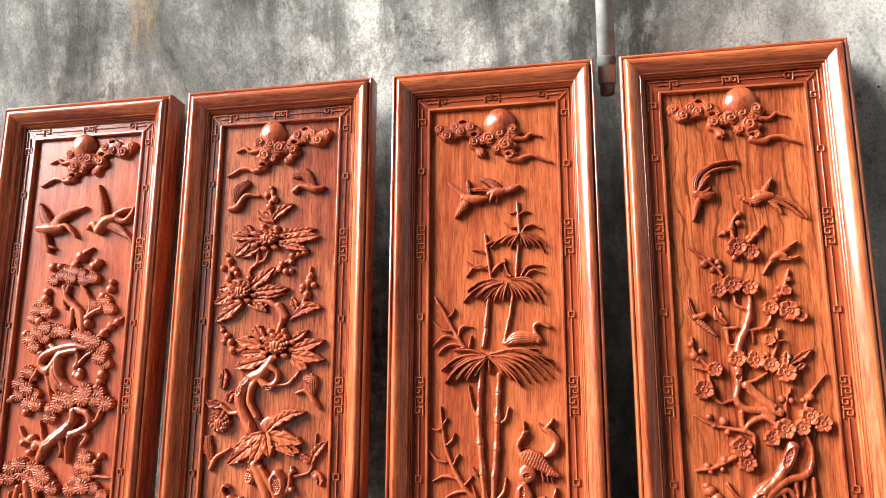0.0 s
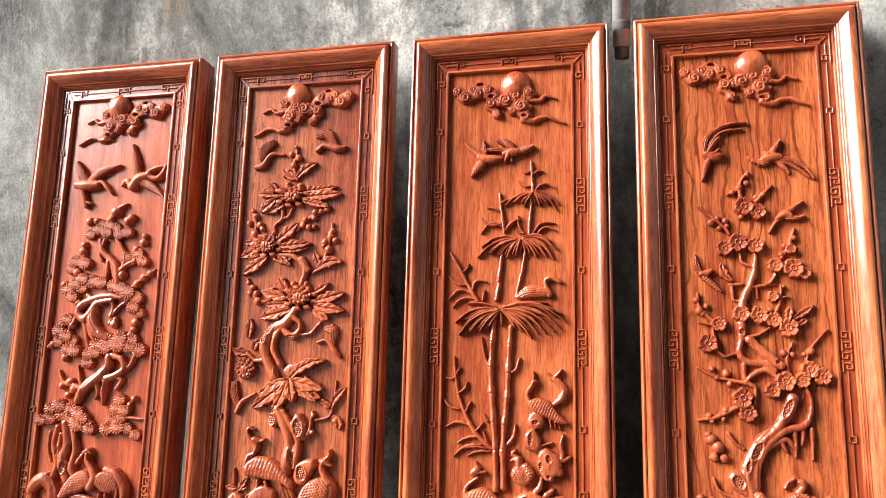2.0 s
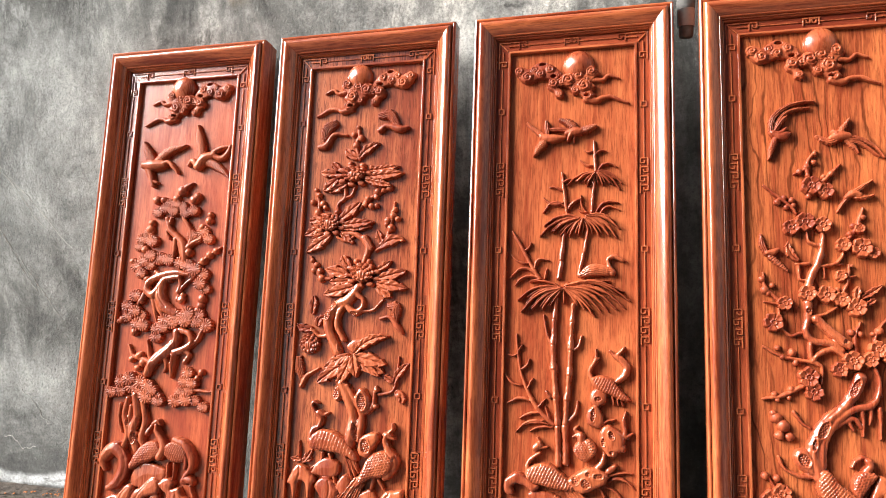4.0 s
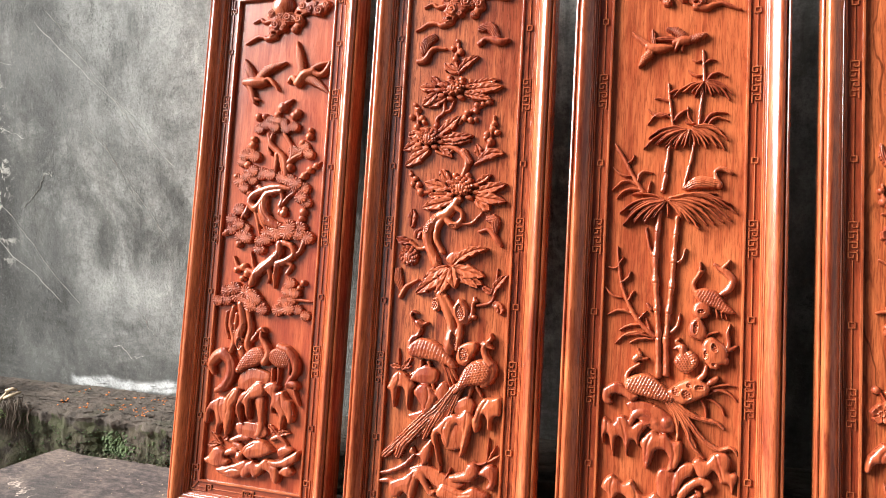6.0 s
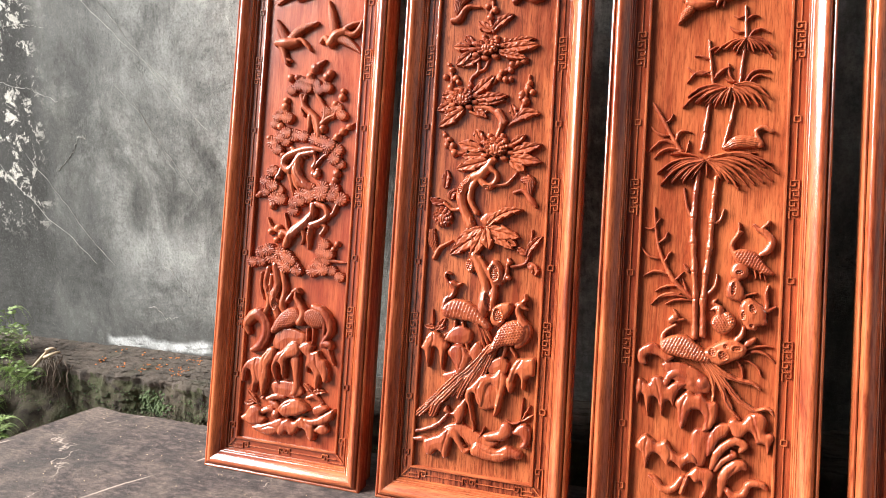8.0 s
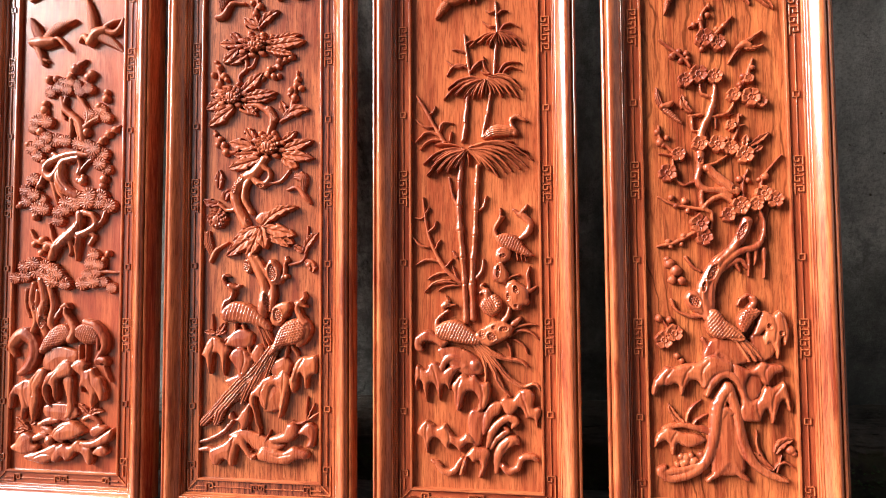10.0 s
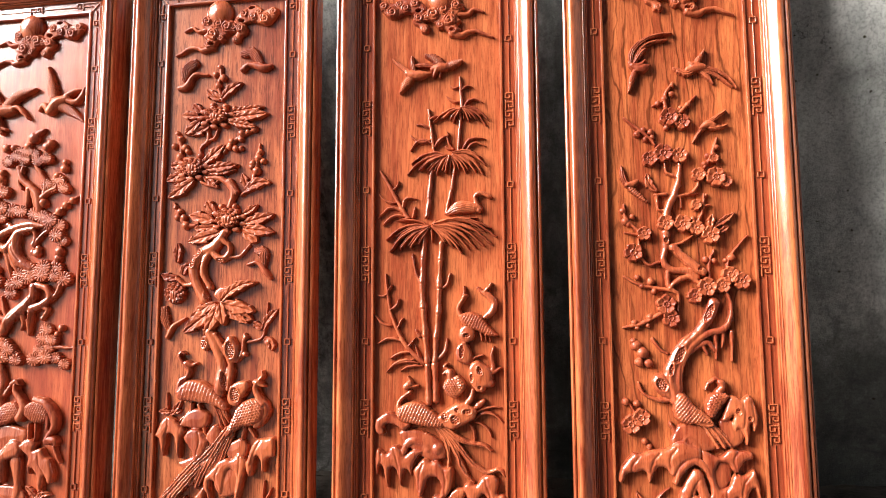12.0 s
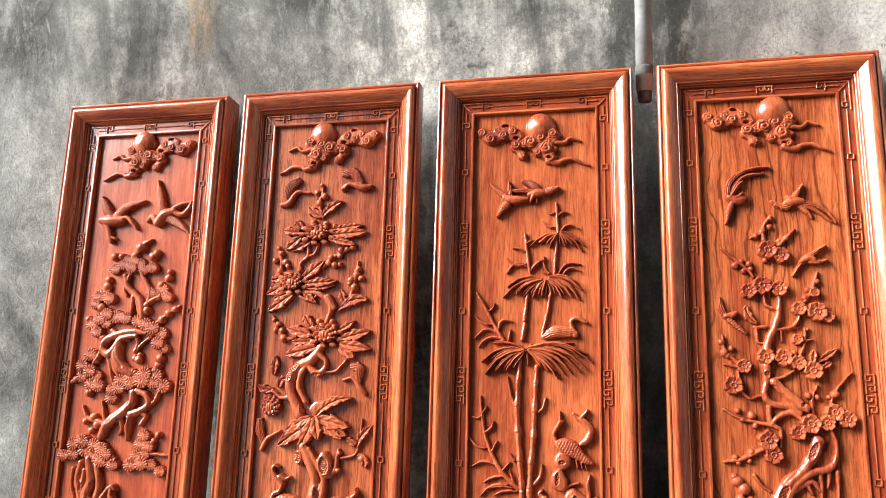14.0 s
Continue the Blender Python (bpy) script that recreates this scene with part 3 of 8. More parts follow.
def blade(lift, u0, v0, u1, v1, wide, bend=0.0):
    """A narrow bamboo or grass blade."""
    du, dv = u1 - u0, v1 - v0
    pts = []
    for k, w in ((0, 0.5), (0.3, 1.0), (0.65, 0.85), (1.0, 0.12)):
        b = bend * 4 * k * (1 - k)
        pts.append((u0 + du * k - dv * b, v0 + dv * k + du * b, max(0.6, wide * w)))
    return stroke(lift, 0.9, *pts, cut="long", depth=0.35, pitch=max(2.4, wide * 1.0))


def disc(u, v, r, height):
    return Motif((u - r - 4, v - r - 4, u + r + 4, v + r + 4), height)


def fan(lift, u, v, r, n=13):
    """A round tuft of pine needles: a shallow dome of radiating ridges."""
    turn = (u * 0.7 + v * 1.3) % 6.28

    def height(U, V):
        du, dv = U - u, (V - v) * 1.12
        d, a = np.hypot(du, dv), np.arctan2(dv, du) + turn
        edge = r * (0.90 + 0.10 * np.abs(np.cos(0.5 * n * a)))
        q = d / edge
        h = lift + 0.10 * r * np.sqrt(np.clip(1 - q * q * 0.85, 0, 1)) - 2.6 * (1 - np.abs(np.cos(0.5 * n * a))) ** 1.5 * np.clip(q * 2.6 - 0.4, 0, 1) + 0.9 * np.clip(q, 0, 1)
        h -= 1.0 * np.exp(-((d / (0.12 * r)) ** 2))
        return np.where(q < 1, h, lift + 0.04 * r - (q - 1) * r * STEEP)

    return disc(u, v, r, height)


def bloom(lift, u, v, r):
    """A plum blossom: five cupped petals round a beaded heart."""
    turn = (u * 1.7 + v * 0.9) % 6.28

    def height(U, V):
        du, dv = U - u, V - v
        d, a = np.hypot(du, dv), np.arctan2(dv, du) + turn
        lobe = np.abs(np.cos(2.5 * a))
        edge = r * (0.80 + 0.20 * lobe**0.5) * (1 + 0.04 * np.sin(9 * a + u))
        q = d / edge
        h = lift + 0.12 * r + 0.34 * r * np.clip(q, 0, 1) ** 1.6 - 0.16 * r * np.exp(-((lobe / 0.22) ** 2)) * np.clip(q * 1.6, 0, 1)
        h -= 0.16 * r * np.clip((q - 0.86) / 0.14, 0, 1) ** 2
        ring = np.exp(-(((d - 0.27 * r) / (0.09 * r)) ** 2))
        h += 0.17 * r * ring * (0.7 + 0.3 * np.cos(9 * a)) + 0.10 * r * np.exp(-((d / (0.11 * r)) ** 2))
        return np.where(q < 1, h, lift + 0.22 * r - (q - 1) * r * STEEP)

    return disc(u, v, r, height)


def peony(lift, u, v, ru, rv):
    """A full peony head: rings of cupped petals closing on a ribbed heart."""
    def height(U, V):
        h = np.full(U.shape, -9.0)
        for ring, (size, n, high) in enumerate(((1.0, 11, 0.0), (0.82, 10, 0.09), (0.64, 9, 0.17))):
            du, dv = (U - u) / ru, (V - v) / rv + 0.10 * ring - 0.12
            d, a = np.hypot(du, dv), np.arctan2(dv, du) + 0.5 * ring + u
            lobe = np.abs(np.cos(0.5 * n * a))
            edge = size * (0.80 + 0.20 * lobe**0.6)
            q = d / edge
            k = lift + ru * (high + 0.10 + 0.20 * np.clip(q, 0, 1) ** 2 * lobe**0.5) - 0.8 * (1 - lobe) ** 4
            h = np.maximum(h, np.where(q < 1, k, k - (q - 1) * ru * STEEP))
        du, dv = (U - u) / (0.46 * ru), (V - v) / (0.52 * rv) + 0.12
        q = np.hypot(du, dv)
        heart = lift + ru * (0.24 + 0.20 * np.sqrt(np.clip(1 - q * q, 0, 1))) + 1.0 * np.cos(du * 11 * (1.1 - 0.35 * dv)) * np.clip(1.05 - q, 0, 1)
        return np.maximum(h, np.where(q < 1, heart, heart - (q - 1) * ru * STEEP))

    return disc(u, v, max(ru, rv) * 1.15, height)


def scroll(lift, u, v, r):
    """A curled cloud: a dome with a spiral groove and lobed rim."""
    hand = 1 if int(u * 7 + v * 3) % 2 else -1

    def height(U, V):
        du, dv = U - u, V - v
        d, a = np.hypot(du, dv), np.arctan2(dv, du)
        edge = r * (1.0 + 0.06 * np.cos(5 * a + u) + 0.04 * np.cos(8 * a + v))
        q = d / edge
        h = lift + 0.30 * r * np.sqrt(np.clip(1 - q * q, 0, 1)) + 0.30 * r * (np.abs(np.cos(math.pi * (1.7 * q - hand * a / math.tau))) ** 0.7 - 0.65) * np.clip((1 - q) * 5, 0, 1)
        return np.where(q < 1, h, lift - (q - 1) * r * STEEP)

    return disc(u, v, r, height)


def ball(lift, dome, u, v, r):
    return stroke(lift, dome, (u, v, r))


def outline(pts, closed=True):
    """A smooth line through (u, v) points, as an array of short steps."""
    p = np.array(pts, float)
    q = np.vstack([p[-1], p, p[0], p[1]]) if closed else np.vstack([2 * p[0] - p[1], p, 2 * p[-1] - p[-2]])
    out = []
    for i in range(1, len(q) - 2):
        a, b, c, d = q[i - 1 : i + 3]
        t = np.linspace(0, 1, 5, endpoint=False)[:, None]
        out.append(0.5 * (2 * b + (c - a) * t + (2 * a - 5 * b + 4 * c - d) * t**2 + (3 * b - a - 3 * c + d) * t**3))
    return np.vstack(out + [q[-2:-1]])


def distance(line, U, V):
    """Distance from a line, and whether a point lies within it."""
    best, inside = np.full(U.shape, 1e9), np.zeros(U.shape, bool)
    for (x0, y0), (x1, y1) in zip(line, line[1:]):
        dx, dy = x1 - x0, y1 - y0
        k = np.clip(((U - x0) * dx + (V - y0) * dy) / max(dx * dx + dy * dy, 1e-6), 0, 1)
        best = np.minimum(best, (U - x0 - k * dx) ** 2 + (V - y0 - k * dy) ** 2)
        if y0 != y1:
            inside ^= ((y0 > V) != (y1 > V)) & (U < x0 + (V - y0) / dy * dx)
    return np.sqrt(best), inside


def room(line, more):
    return (line[:, 0].min() - more, line[:, 1].min() - more, line[:, 0].max() + more, line[:, 1].max() + more)


def puff(lift, rounding, *pts, cut="", turn=0, pitch=5, depth=0.8):
    """A swelling form within a smooth closed outline, its edge rounded over."""
    line = outline(pts)
    ct, st = math.cos(radians(turn)), math.sin(radians(turn))

    def height(U, V):
        d, inside = distance(line, U, V)
        k = np.clip(d / rounding, 0, 1)
        h = lift + 0.85 * rounding * np.sqrt(1 - (1 - k) ** 2) + 0.12 * np.clip(d - rounding, 0, 20)
        if cut == "scale":
            s, x = U * ct + V * st, V * ct - U * st
            row = np.floor(s / pitch)
            x = (x / pitch + 0.5 * (row % 2)) % 1 - 0.5
            h = h + np.clip(d / 3, 0, 1) * 1.7 * depth * (1.2 * (row + 1 - s / pitch) - 2.4 * x * x)
        return np.where(inside, h, lift - d * STEEP)

    return Motif(room(line, 5), height)


def comb(u, v, ru, rv, turn=0):
    """A hollow like a honeycomb in old wood, with a raised lip."""
    ct, st = math.cos(radians(turn)), math.sin(radians(turn))

    def depth(U, V):
        x, y = (U - u) * ct + (V - v) * st, (V - v) * ct - (U - u) * st
        q = np.hypot(x / ru, y / rv)
        row = np.floor(y / 4.4)
        cell = np.hypot((x / 5.0 + 0.5 * (row % 2)) % 1 - 0.5, y / 4.4 - row - 0.5)
        floor = 1.4 + 4.2 * np.clip((0.46 - cell) * 7, 0, 1)
        return np.clip((1 - q) * 6, 0, 1) * floor - 1.3 * np.exp(-(((q - 1.12) / 0.14) ** 2))

    r = 1.5 * max(ru, rv)
    return Motif((u - r, v - r, u + r, v + r), depth, True)


def hollow(u, v, ru, rv):
    """A dark pierced opening."""
    return Motif((u - 2 * ru, v - 2 * rv, u + 2 * ru, v + 2 * rv), lambda U, V: 14 * np.clip((1 - np.hypot((U - u) / ru, (V - v) / rv)) * 3, 0, 1), True)


def score(depth, wide, *pts):
    """A soft gouged groove along a line."""
    line = outline(pts, False)
    return Motif(room(line, 3 * wide), lambda U, V: depth * np.exp(-((distance(line, U, V)[0] / wide) ** 2)), True)


CELL = 0.9
RAISE = 3.0  # the relief stands on a cut-back ground
MASSES = ("rock", "plum_root", "plum_trunk", "peony_trunk", "pine_trunk", "plum_branch")


def wobble(U, V, size):
    """A smooth waviness of outlines, in millimetres."""
    a = np.sin(U * 0.23 + 1.7 * np.sin(V * 0.16)) + 0.6 * np.sin(V * 0.47 + 1.1 * np.sin(U * 0.31))
    b = np.sin(V * 0.21 + 1.5 * np.sin(U * 0.19 + 2)) + 0.6 * np.sin(U * 0.43 + 1.3 * np.sin(V * 0.37))
    return size * a, size * b


def carve(panel, name, *motifs, label=""):
    """The union of some motifs as one carved mesh on a panel's field."""
    low = np.floor(np.min([m.box[:2] for m in motifs], 0) / CELL) * CELL
    high = np.max([m.box[2:] for m in motifs], 0)
    us, vs = np.arange(low[0], high[0] + CELL, CELL), np.arange(low[1], high[1] + CELL, CELL)
    U, V = np.meshgrid(us, vs)
    H = np.full(U.shape, -9.0)
    mass = name in MASSES
    du, dv = wobble(U, V, 0.0 if name == "sun" else 0.4)
    for m in motifs:
        i0, j0 = np.maximum(((np.array(m.box[:2]) - low) / CELL).astype(int), 0)
        i1, j1 = ((np.array(m.box[2:]) - low) / CELL).astype(int) + 2
        s = np.s_[j0:j1, i0:i1]
        h = m.height(U[s] + du[s], V[s] + dv[s])
        if m.dig:
            H[s] -= np.where(H[s] > 0, h, 0)
            continue
        h = np.maximum(h, -9.0)
        H[s] = 0.7 * np.logaddexp(H[s] / 0.7, h / 0.7) if mass else np.maximum(H[s], h)
    if mass:
        for _ in range(2):
            soft = H.copy()
            soft[1:-1, 1:-1] = (H[1:-1, 1:-1] * 2 + H[:-2, 1:-1] + H[2:, 1:-1] + H[1:-1, :-2] + H[1:-1, 2:]) / 6
            H = soft
    H = np.where(H > 0, H + RAISE * np.clip(H / 3, 0, 1), H)
    H = np.clip(H, -2.5, 40)
    keep = np.maximum.reduce([H[:-1, :-1], H[1:, :-1], H[:-1, 1:], H[1:, 1:]]) > -0.2
    n = U.shape[1]
    j, i = np.nonzero(keep)
    quads = np.stack([j * n + i, j * n + i + 1, (j + 1) * n + i + 1, (j + 1) * n + i], 1)
    used, quads = np.unique(quads, return_inverse=True)
    quads = quads.reshape(-1, 4)
    co = np.stack([U.ravel()[used], FIELD_Y * 1000 - H.ravel()[used], V.ravel()[used]], 1) / 1000
    me = bpy.data.meshes.new(name)
    me.vertices.add(len(co)), me.loops.add(quads.size), me.polygons.add(len(quads))
    me.vertices.foreach_set("co", co.ravel())
    me.loops.foreach_set("vertex_index", quads.ravel())
    me.polygons.foreach_set("loop_start", np.arange(0, quads.size, 4))
    me.polygons.foreach_set("use_smooth", np.ones(len(quads), bool))
    me.update(calc_edges=True)
    me.materials.append(POLISHED if mass or name in ("sun", "bamboo_stalk", "peacock", "peacock_tail", "pheasant", "quail", "magpie", "duck") else CARVED)
    return part(name, me, panel, label)


def cloud(panel, u0, v0, side):
    """A bank of curled clouds under the sun, with two thin trails; side -1 mirrors it."""

    def at(*points):
        return [(u0 + side * p[0], v0 + p[1], *p[2:]) for p in points]

    curls = at((-130, -8, 10.0, 9), (-111, -22, 12.5, 10), (-96, -6, 8.8, 8), (-82, -16, 10.0, 10), (-61, -6, 10.0, 9), (-46, -22, 7.5, 8), (-53, -40, 11.3, 11), (-36, -38, 10.0, 10), (-21, -35, 13.8, 12), (0, -26, 12.5, 11), (28, -18, 11.3, 11), (15, -34, 8.8, 9), (13, -50, 13.8, 12), (-6, -59, 8.8, 10), (23, -72, 10.0, 10), (-40, -66, 7.5, 9))
    carve(panel, "cloud",
          puff(4, 5, *at((-141, -3), (-127, 5), (-109, -2), (-99, 5), (-82, 13), (-66, 8), (-51, -1), (-40, -12), (-35, -24), (-47, -31), (-65, -29), (-81, -26), (-98, -33), (-116, -35), (-130, -24))),
          puff(5, 5, *at((-67, -43), (-57, -33), (-40, -29), (-31, -19), (-12, -16), (7, -17), (19, -11), (35, -10), (45, -22), (37, -33), (29, -42), (38, -52), (29, -62), (37, -73), (19, -82), (1, -67), (-12, -59), (-27, -48), (-42, -49), (-32, -60), (-33, -71), (-48, -72), (-53, -59), (-63, -53))),
          *[scroll(lift, u, v, size) for u, v, size, lift in curls],
          stroke(4, 0.8, *at((33, -37, 5.0), (53, -38, 4.0), (65, -29, 3.8), (86, -36, 1.8))),
          stroke(5, 0.8, *at((16, -79, 6.3), (38, -84, 6.3), (50, -79, 4.5), (70, -77, 3.8), (89, -86, 3.0), (105, -93, 1.6))),
          hollow(*at((-78, 6))[0], 8, 4), hollow(*at((-54, -23))[0], 7, 4), hollow(*at((18, -72))[0], 6, 4))


carve(BAMBOO, "sun",
      stroke(2, 0.6, (15.5, 1281.6, 32.9)))
cloud(BAMBOO, 15.5, 1281.6, 1)
carve(BAMBOO, "swallow",
      stroke(10, 0.7, (-7.6, 1125.1, 5), (7.2, 1128.2, 8.6), (20.7, 1128.9, 6.2)),
      stroke(9, 0.35, (13.3, 1131.7, 7.4), (-1.7, 1147.6, 8.7), (-22.9, 1157.5, 2.5), cut="scale", depth=1.0, pitch=4.6),
      stroke(9, 0.35, (17.1, 1127.8, 7.4), (35.4, 1133.3, 8), (55, 1141.3, 2), cut="scale", depth=1.0, pitch=4.6),
      stroke(8, 0.5, (-2.7, 1132.4, 4.9), (-30, 1136.2, 4.2), (-53.7, 1134.7, 2), cut="long", depth=0.7, pitch=3.6),
      stroke(11, 0.7, (1.1, 1124.7, 6.2), (-6.1, 1108.6, 1.5)),
      stroke(7, 0.8, (8.5, 1121.9, 1.7), (7.4, 1106.8, 1.2)))
carve(BAMBOO, "swallow",
      stroke(10, 0.7, (-62.2, 1119.8, 6.3), (-42.2, 1115.1, 8.7), (-26, 1115.7, 6.2), (-11.2, 1116.4, 1.5)),
      stroke(8, 0.35, (-52.1, 1114.3, 8.7), (-65.6, 1098.4, 8.7), (-78.9, 1078.7, 2), cut="scale", depth=1.0, pitch=4.6),
      stroke(8, 0.5, (-59.8, 1122.2, 5.5), (-78.9, 1138.3, 4.5), (-94.3, 1153.1, 2.3), cut="long", depth=0.7, pitch=3.6),
      stroke(9, 0.35, (-49.8, 1121.8, 5), (-52.6, 1141, 5), (-52.8, 1156.3, 1.8), cut="long", depth=0.7, pitch=3.6))
carve(BAMBOO, "bamboo_stalk",
      stroke(3, 0.9, (49.2, 1105.3, 2.6), (51.2, 1070.8, 3.1), (53.2, 1035.4, 3.6)),
      stroke(3, 0.9, (50.8, 1020.9, 3.1), (47.2, 983.1, 3.1), (44.7, 945.6, 3.1)))
carve(BAMBOO, "bamboo_stalk",
      stroke(3, 0.9, (-17.9, 1038.7, 2.1), (-13.4, 997.1, 3.1), (-6.7, 947.2, 3.1)))
carve(BAMBOO, "bamboo_leaves",
      blade(4, 50.2, 1085.6, 28.8, 1088, 2, 0.2),
      blade(4, 52.4, 1075.5, 74.8, 1083.7, 2.3, 0.2),
      blade(4, 48.8, 1052.1, 20.8, 1065.8, 2.3, 0.15),
      blade(4, 56.6, 1038.8, 98.8, 1047.9, 3, 0.3),
      blade(4, -15.6, 1014.9, 1.4, 1024.8, 2.7, 0.1),
      blade(4, -14, 997.2, -44.2, 1007.2, 2.3, -0.1),
      blade(4, -12.3, 973.6, -57.9, 984.7, 3, 0.2),
      blade(4, -8.4, 964.7, -56.7, 951.7, 3, -0.3),
      blade(4, -4.4, 958.7, 26.6, 981.6, 3.7, 0.1),
      blade(4, 34.8, 951.7, 22.7, 988.7, 2, 0.15),
      blade(4, 35.9, 951.6, 16.9, 958.6, 2, 0.2),
      blade(4, 54.7, 949.3, 101.1, 969.6, 2.9, 0.25),
      blade(4, 61.3, 944.5, 102, 954.6, 2.9, 0.3))
carve(BAMBOO, "bamboo_frond",
      blade(6, 53.8, 1038.3, -6.6, 1011, 2.1, -0.127),
      blade(8, 51, 1036.7, 14.4, 1018.3, 1.7, -0.0946),
      blade(10, 52.1, 1035.4, 36.2, 1008, 1.7, -0.0633),
      blade(6, 54.3, 1035.3, 46.3, 1011.1, 1.5),
      blade(8, 56.5, 1035.2, 68.5, 1009, 1.7, 0.0633),
      blade(10, 58.8, 1035.1, 82.9, 1011.9, 1.9, 0.0946),
      blade(6, 59.9, 1036.3, 102.5, 998.3, 2.1, 0.127),
      blade(8, 59.9, 1037.4, 107.1, 1010.9, 1.9, 0.127),
      blade(10, 56.6, 1038.8, 95.2, 1025.3, 1.7, 0.127),
      blade(4.5, 52.4, 1037.5, 10.7, 1017.8, 1.9, -0.11),
      blade(6.5, 51.5, 1036.1, 29, 1016.4, 1.7, -0.08),
      blade(5.5, 53.2, 1035.3, 42.9, 1013.2, 1.6, -0.03),
      blade(4.5, 55.4, 1035.2, 57.1, 1013.6, 1.6, 0.03),
      blade(6.5, 57.6, 1035.2, 73.2, 1013.9, 1.8, 0.08),
      blade(5.5, 59.3, 1035.7, 88, 1009.4, 2, 0.11),
      blade(4.5, 59.9, 1036.8, 98.5, 1009.1, 2, 0.13),
      blade(6.5, 58.2, 1038.1, 95.1, 1020.9, 1.8, 0.13))
carve(BAMBOO, "bamboo_frond",
      blade(7, 19.1, 939.4, -63.4, 900.4, 2.6, -0.127),
      blade(9, 19.1, 939.4, -54, 921.8, 2.6, -0.158),
      blade(11, 19, 937, -35.4, 907.1, 2.2, -0.0946),
      blade(7, 22.5, 937, -19.2, 902, 2.2, -0.0633),
      blade(9, 24.8, 936.9, -0.8, 899.3, 2.2, -0.0633),
      blade(11, 27.1, 936.9, 17.6, 901.4, 2.1),
      blade(7, 29.4, 936.8, 38.1, 901.1, 2.1, 0.0633),
      blade(9, 31.6, 936.8, 60.8, 900.7, 2.1, 0.0759),
      blade(11, 34, 939.1, 81.1, 900.3, 2.6, 0.0946),
      blade(7, 36.3, 940.2, 96.7, 895.4, 2.6, 0.127),
      blade(9, 36.3, 941.4, 101.5, 914.1, 2.6, 0.158),
      blade(11, 34, 942.7, 90.6, 933.1, 2.1, 0.127),
      blade(7, 13.3, 942, -33, 935.8, 2.2, -0.127),
      blade(5.5, 16.2, 940.7, -35.1, 930.5, 2.4, -0.14),
      blade(5.5, 19.1, 939.4, -47.8, 915.1, 2.6, -0.14),
      blade(6.5, 19.1, 938.2, -39.8, 908.6, 2.4, -0.11),
      blade(6.5, 20.8, 937, -20.6, 909.1, 2.2, -0.08),
      blade(5.5, 23.6, 937, -5.3, 905.7, 2.2, -0.06),
      blade(7.5, 26, 936.9, 10.9, 905.5, 2.2, -0.03),
      blade(6.5, 28.2, 936.8, 27.9, 906.2, 2.1, 0.03),
      blade(5.5, 30.5, 936.8, 46.8, 905.9, 2.1, 0.07),
      blade(7.5, 32.8, 938, 65.6, 905.7, 2.4, 0.09),
      blade(6.5, 35.1, 939.7, 81.4, 903.7, 2.6, 0.11),
      blade(5.5, 36.3, 940.8, 90.3, 909.8, 2.6, 0.14),
      blade(7.5, 35.1, 942, 87.5, 926.2, 2.4, 0.14))
carve(BAMBOO, "bamboo_stalk",
      stroke(3, 0.9, (-9.3, 922.8, 3.1), (-14.2, 888, 3.1)),
      stroke(3, 0.9, (-14.3, 885.1, 3.6), (-18, 850.6, 4.6)),
      stroke(3, 0.9, (-17, 843.1, 4.1), (-22.9, 810.6, 5.1)))
carve(BAMBOO, "bamboo_stalk",
      stroke(3, 0.9, (38.4, 921.6, 2.6), (30.8, 867, 3.1)),
      stroke(3, 0.9, (28.4, 861.3, 3.6), (18.8, 815.9, 3.5)))
carve(BAMBOO, "duck",
      stroke(6, 0.7, (22.1, 815.3, 4), (48.5, 826.9, 12.6), (81.7, 824.9, 9), cut="feather", depth=0.8, pitch=4),
      stroke(6, 0.8, (87.6, 820.9, 7), (81.9, 835, 4.5), (79.4, 849.2, 4), (91.7, 855.2, 4.5), (106.9, 848.2, 3.5), (113.5, 845.8, 1.5)))
carve(BAMBOO, "bamboo_sprig",
      stroke(3, 0.9, (-123, 910.8, 2.1), (-104.8, 881, 3.2), (-84.5, 842.9, 3.6), (-62.8, 808.1, 3.6)),
      blade(4, -104.8, 881, -119.5, 898.9, 1.7),
      blade(4, -99, 869.2, -83.3, 887, 2, -0.2),
      blade(4, -84.5, 841.7, -125.2, 860.9, 2.3, 0.15),
      blade(4, -74.2, 828.3, -43.1, 848.1, 3, 0.35),
      blade(4, -66.2, 815, -126.3, 811, 3, -0.3),
      blade(4, -64.5, 811, -116.4, 793.7, 3, -0.2),
      blade(4, -53.1, 805.2, -47.8, 829.8, 2.3),
      blade(4, -58.8, 808.1, -77.7, 805.4, 2))
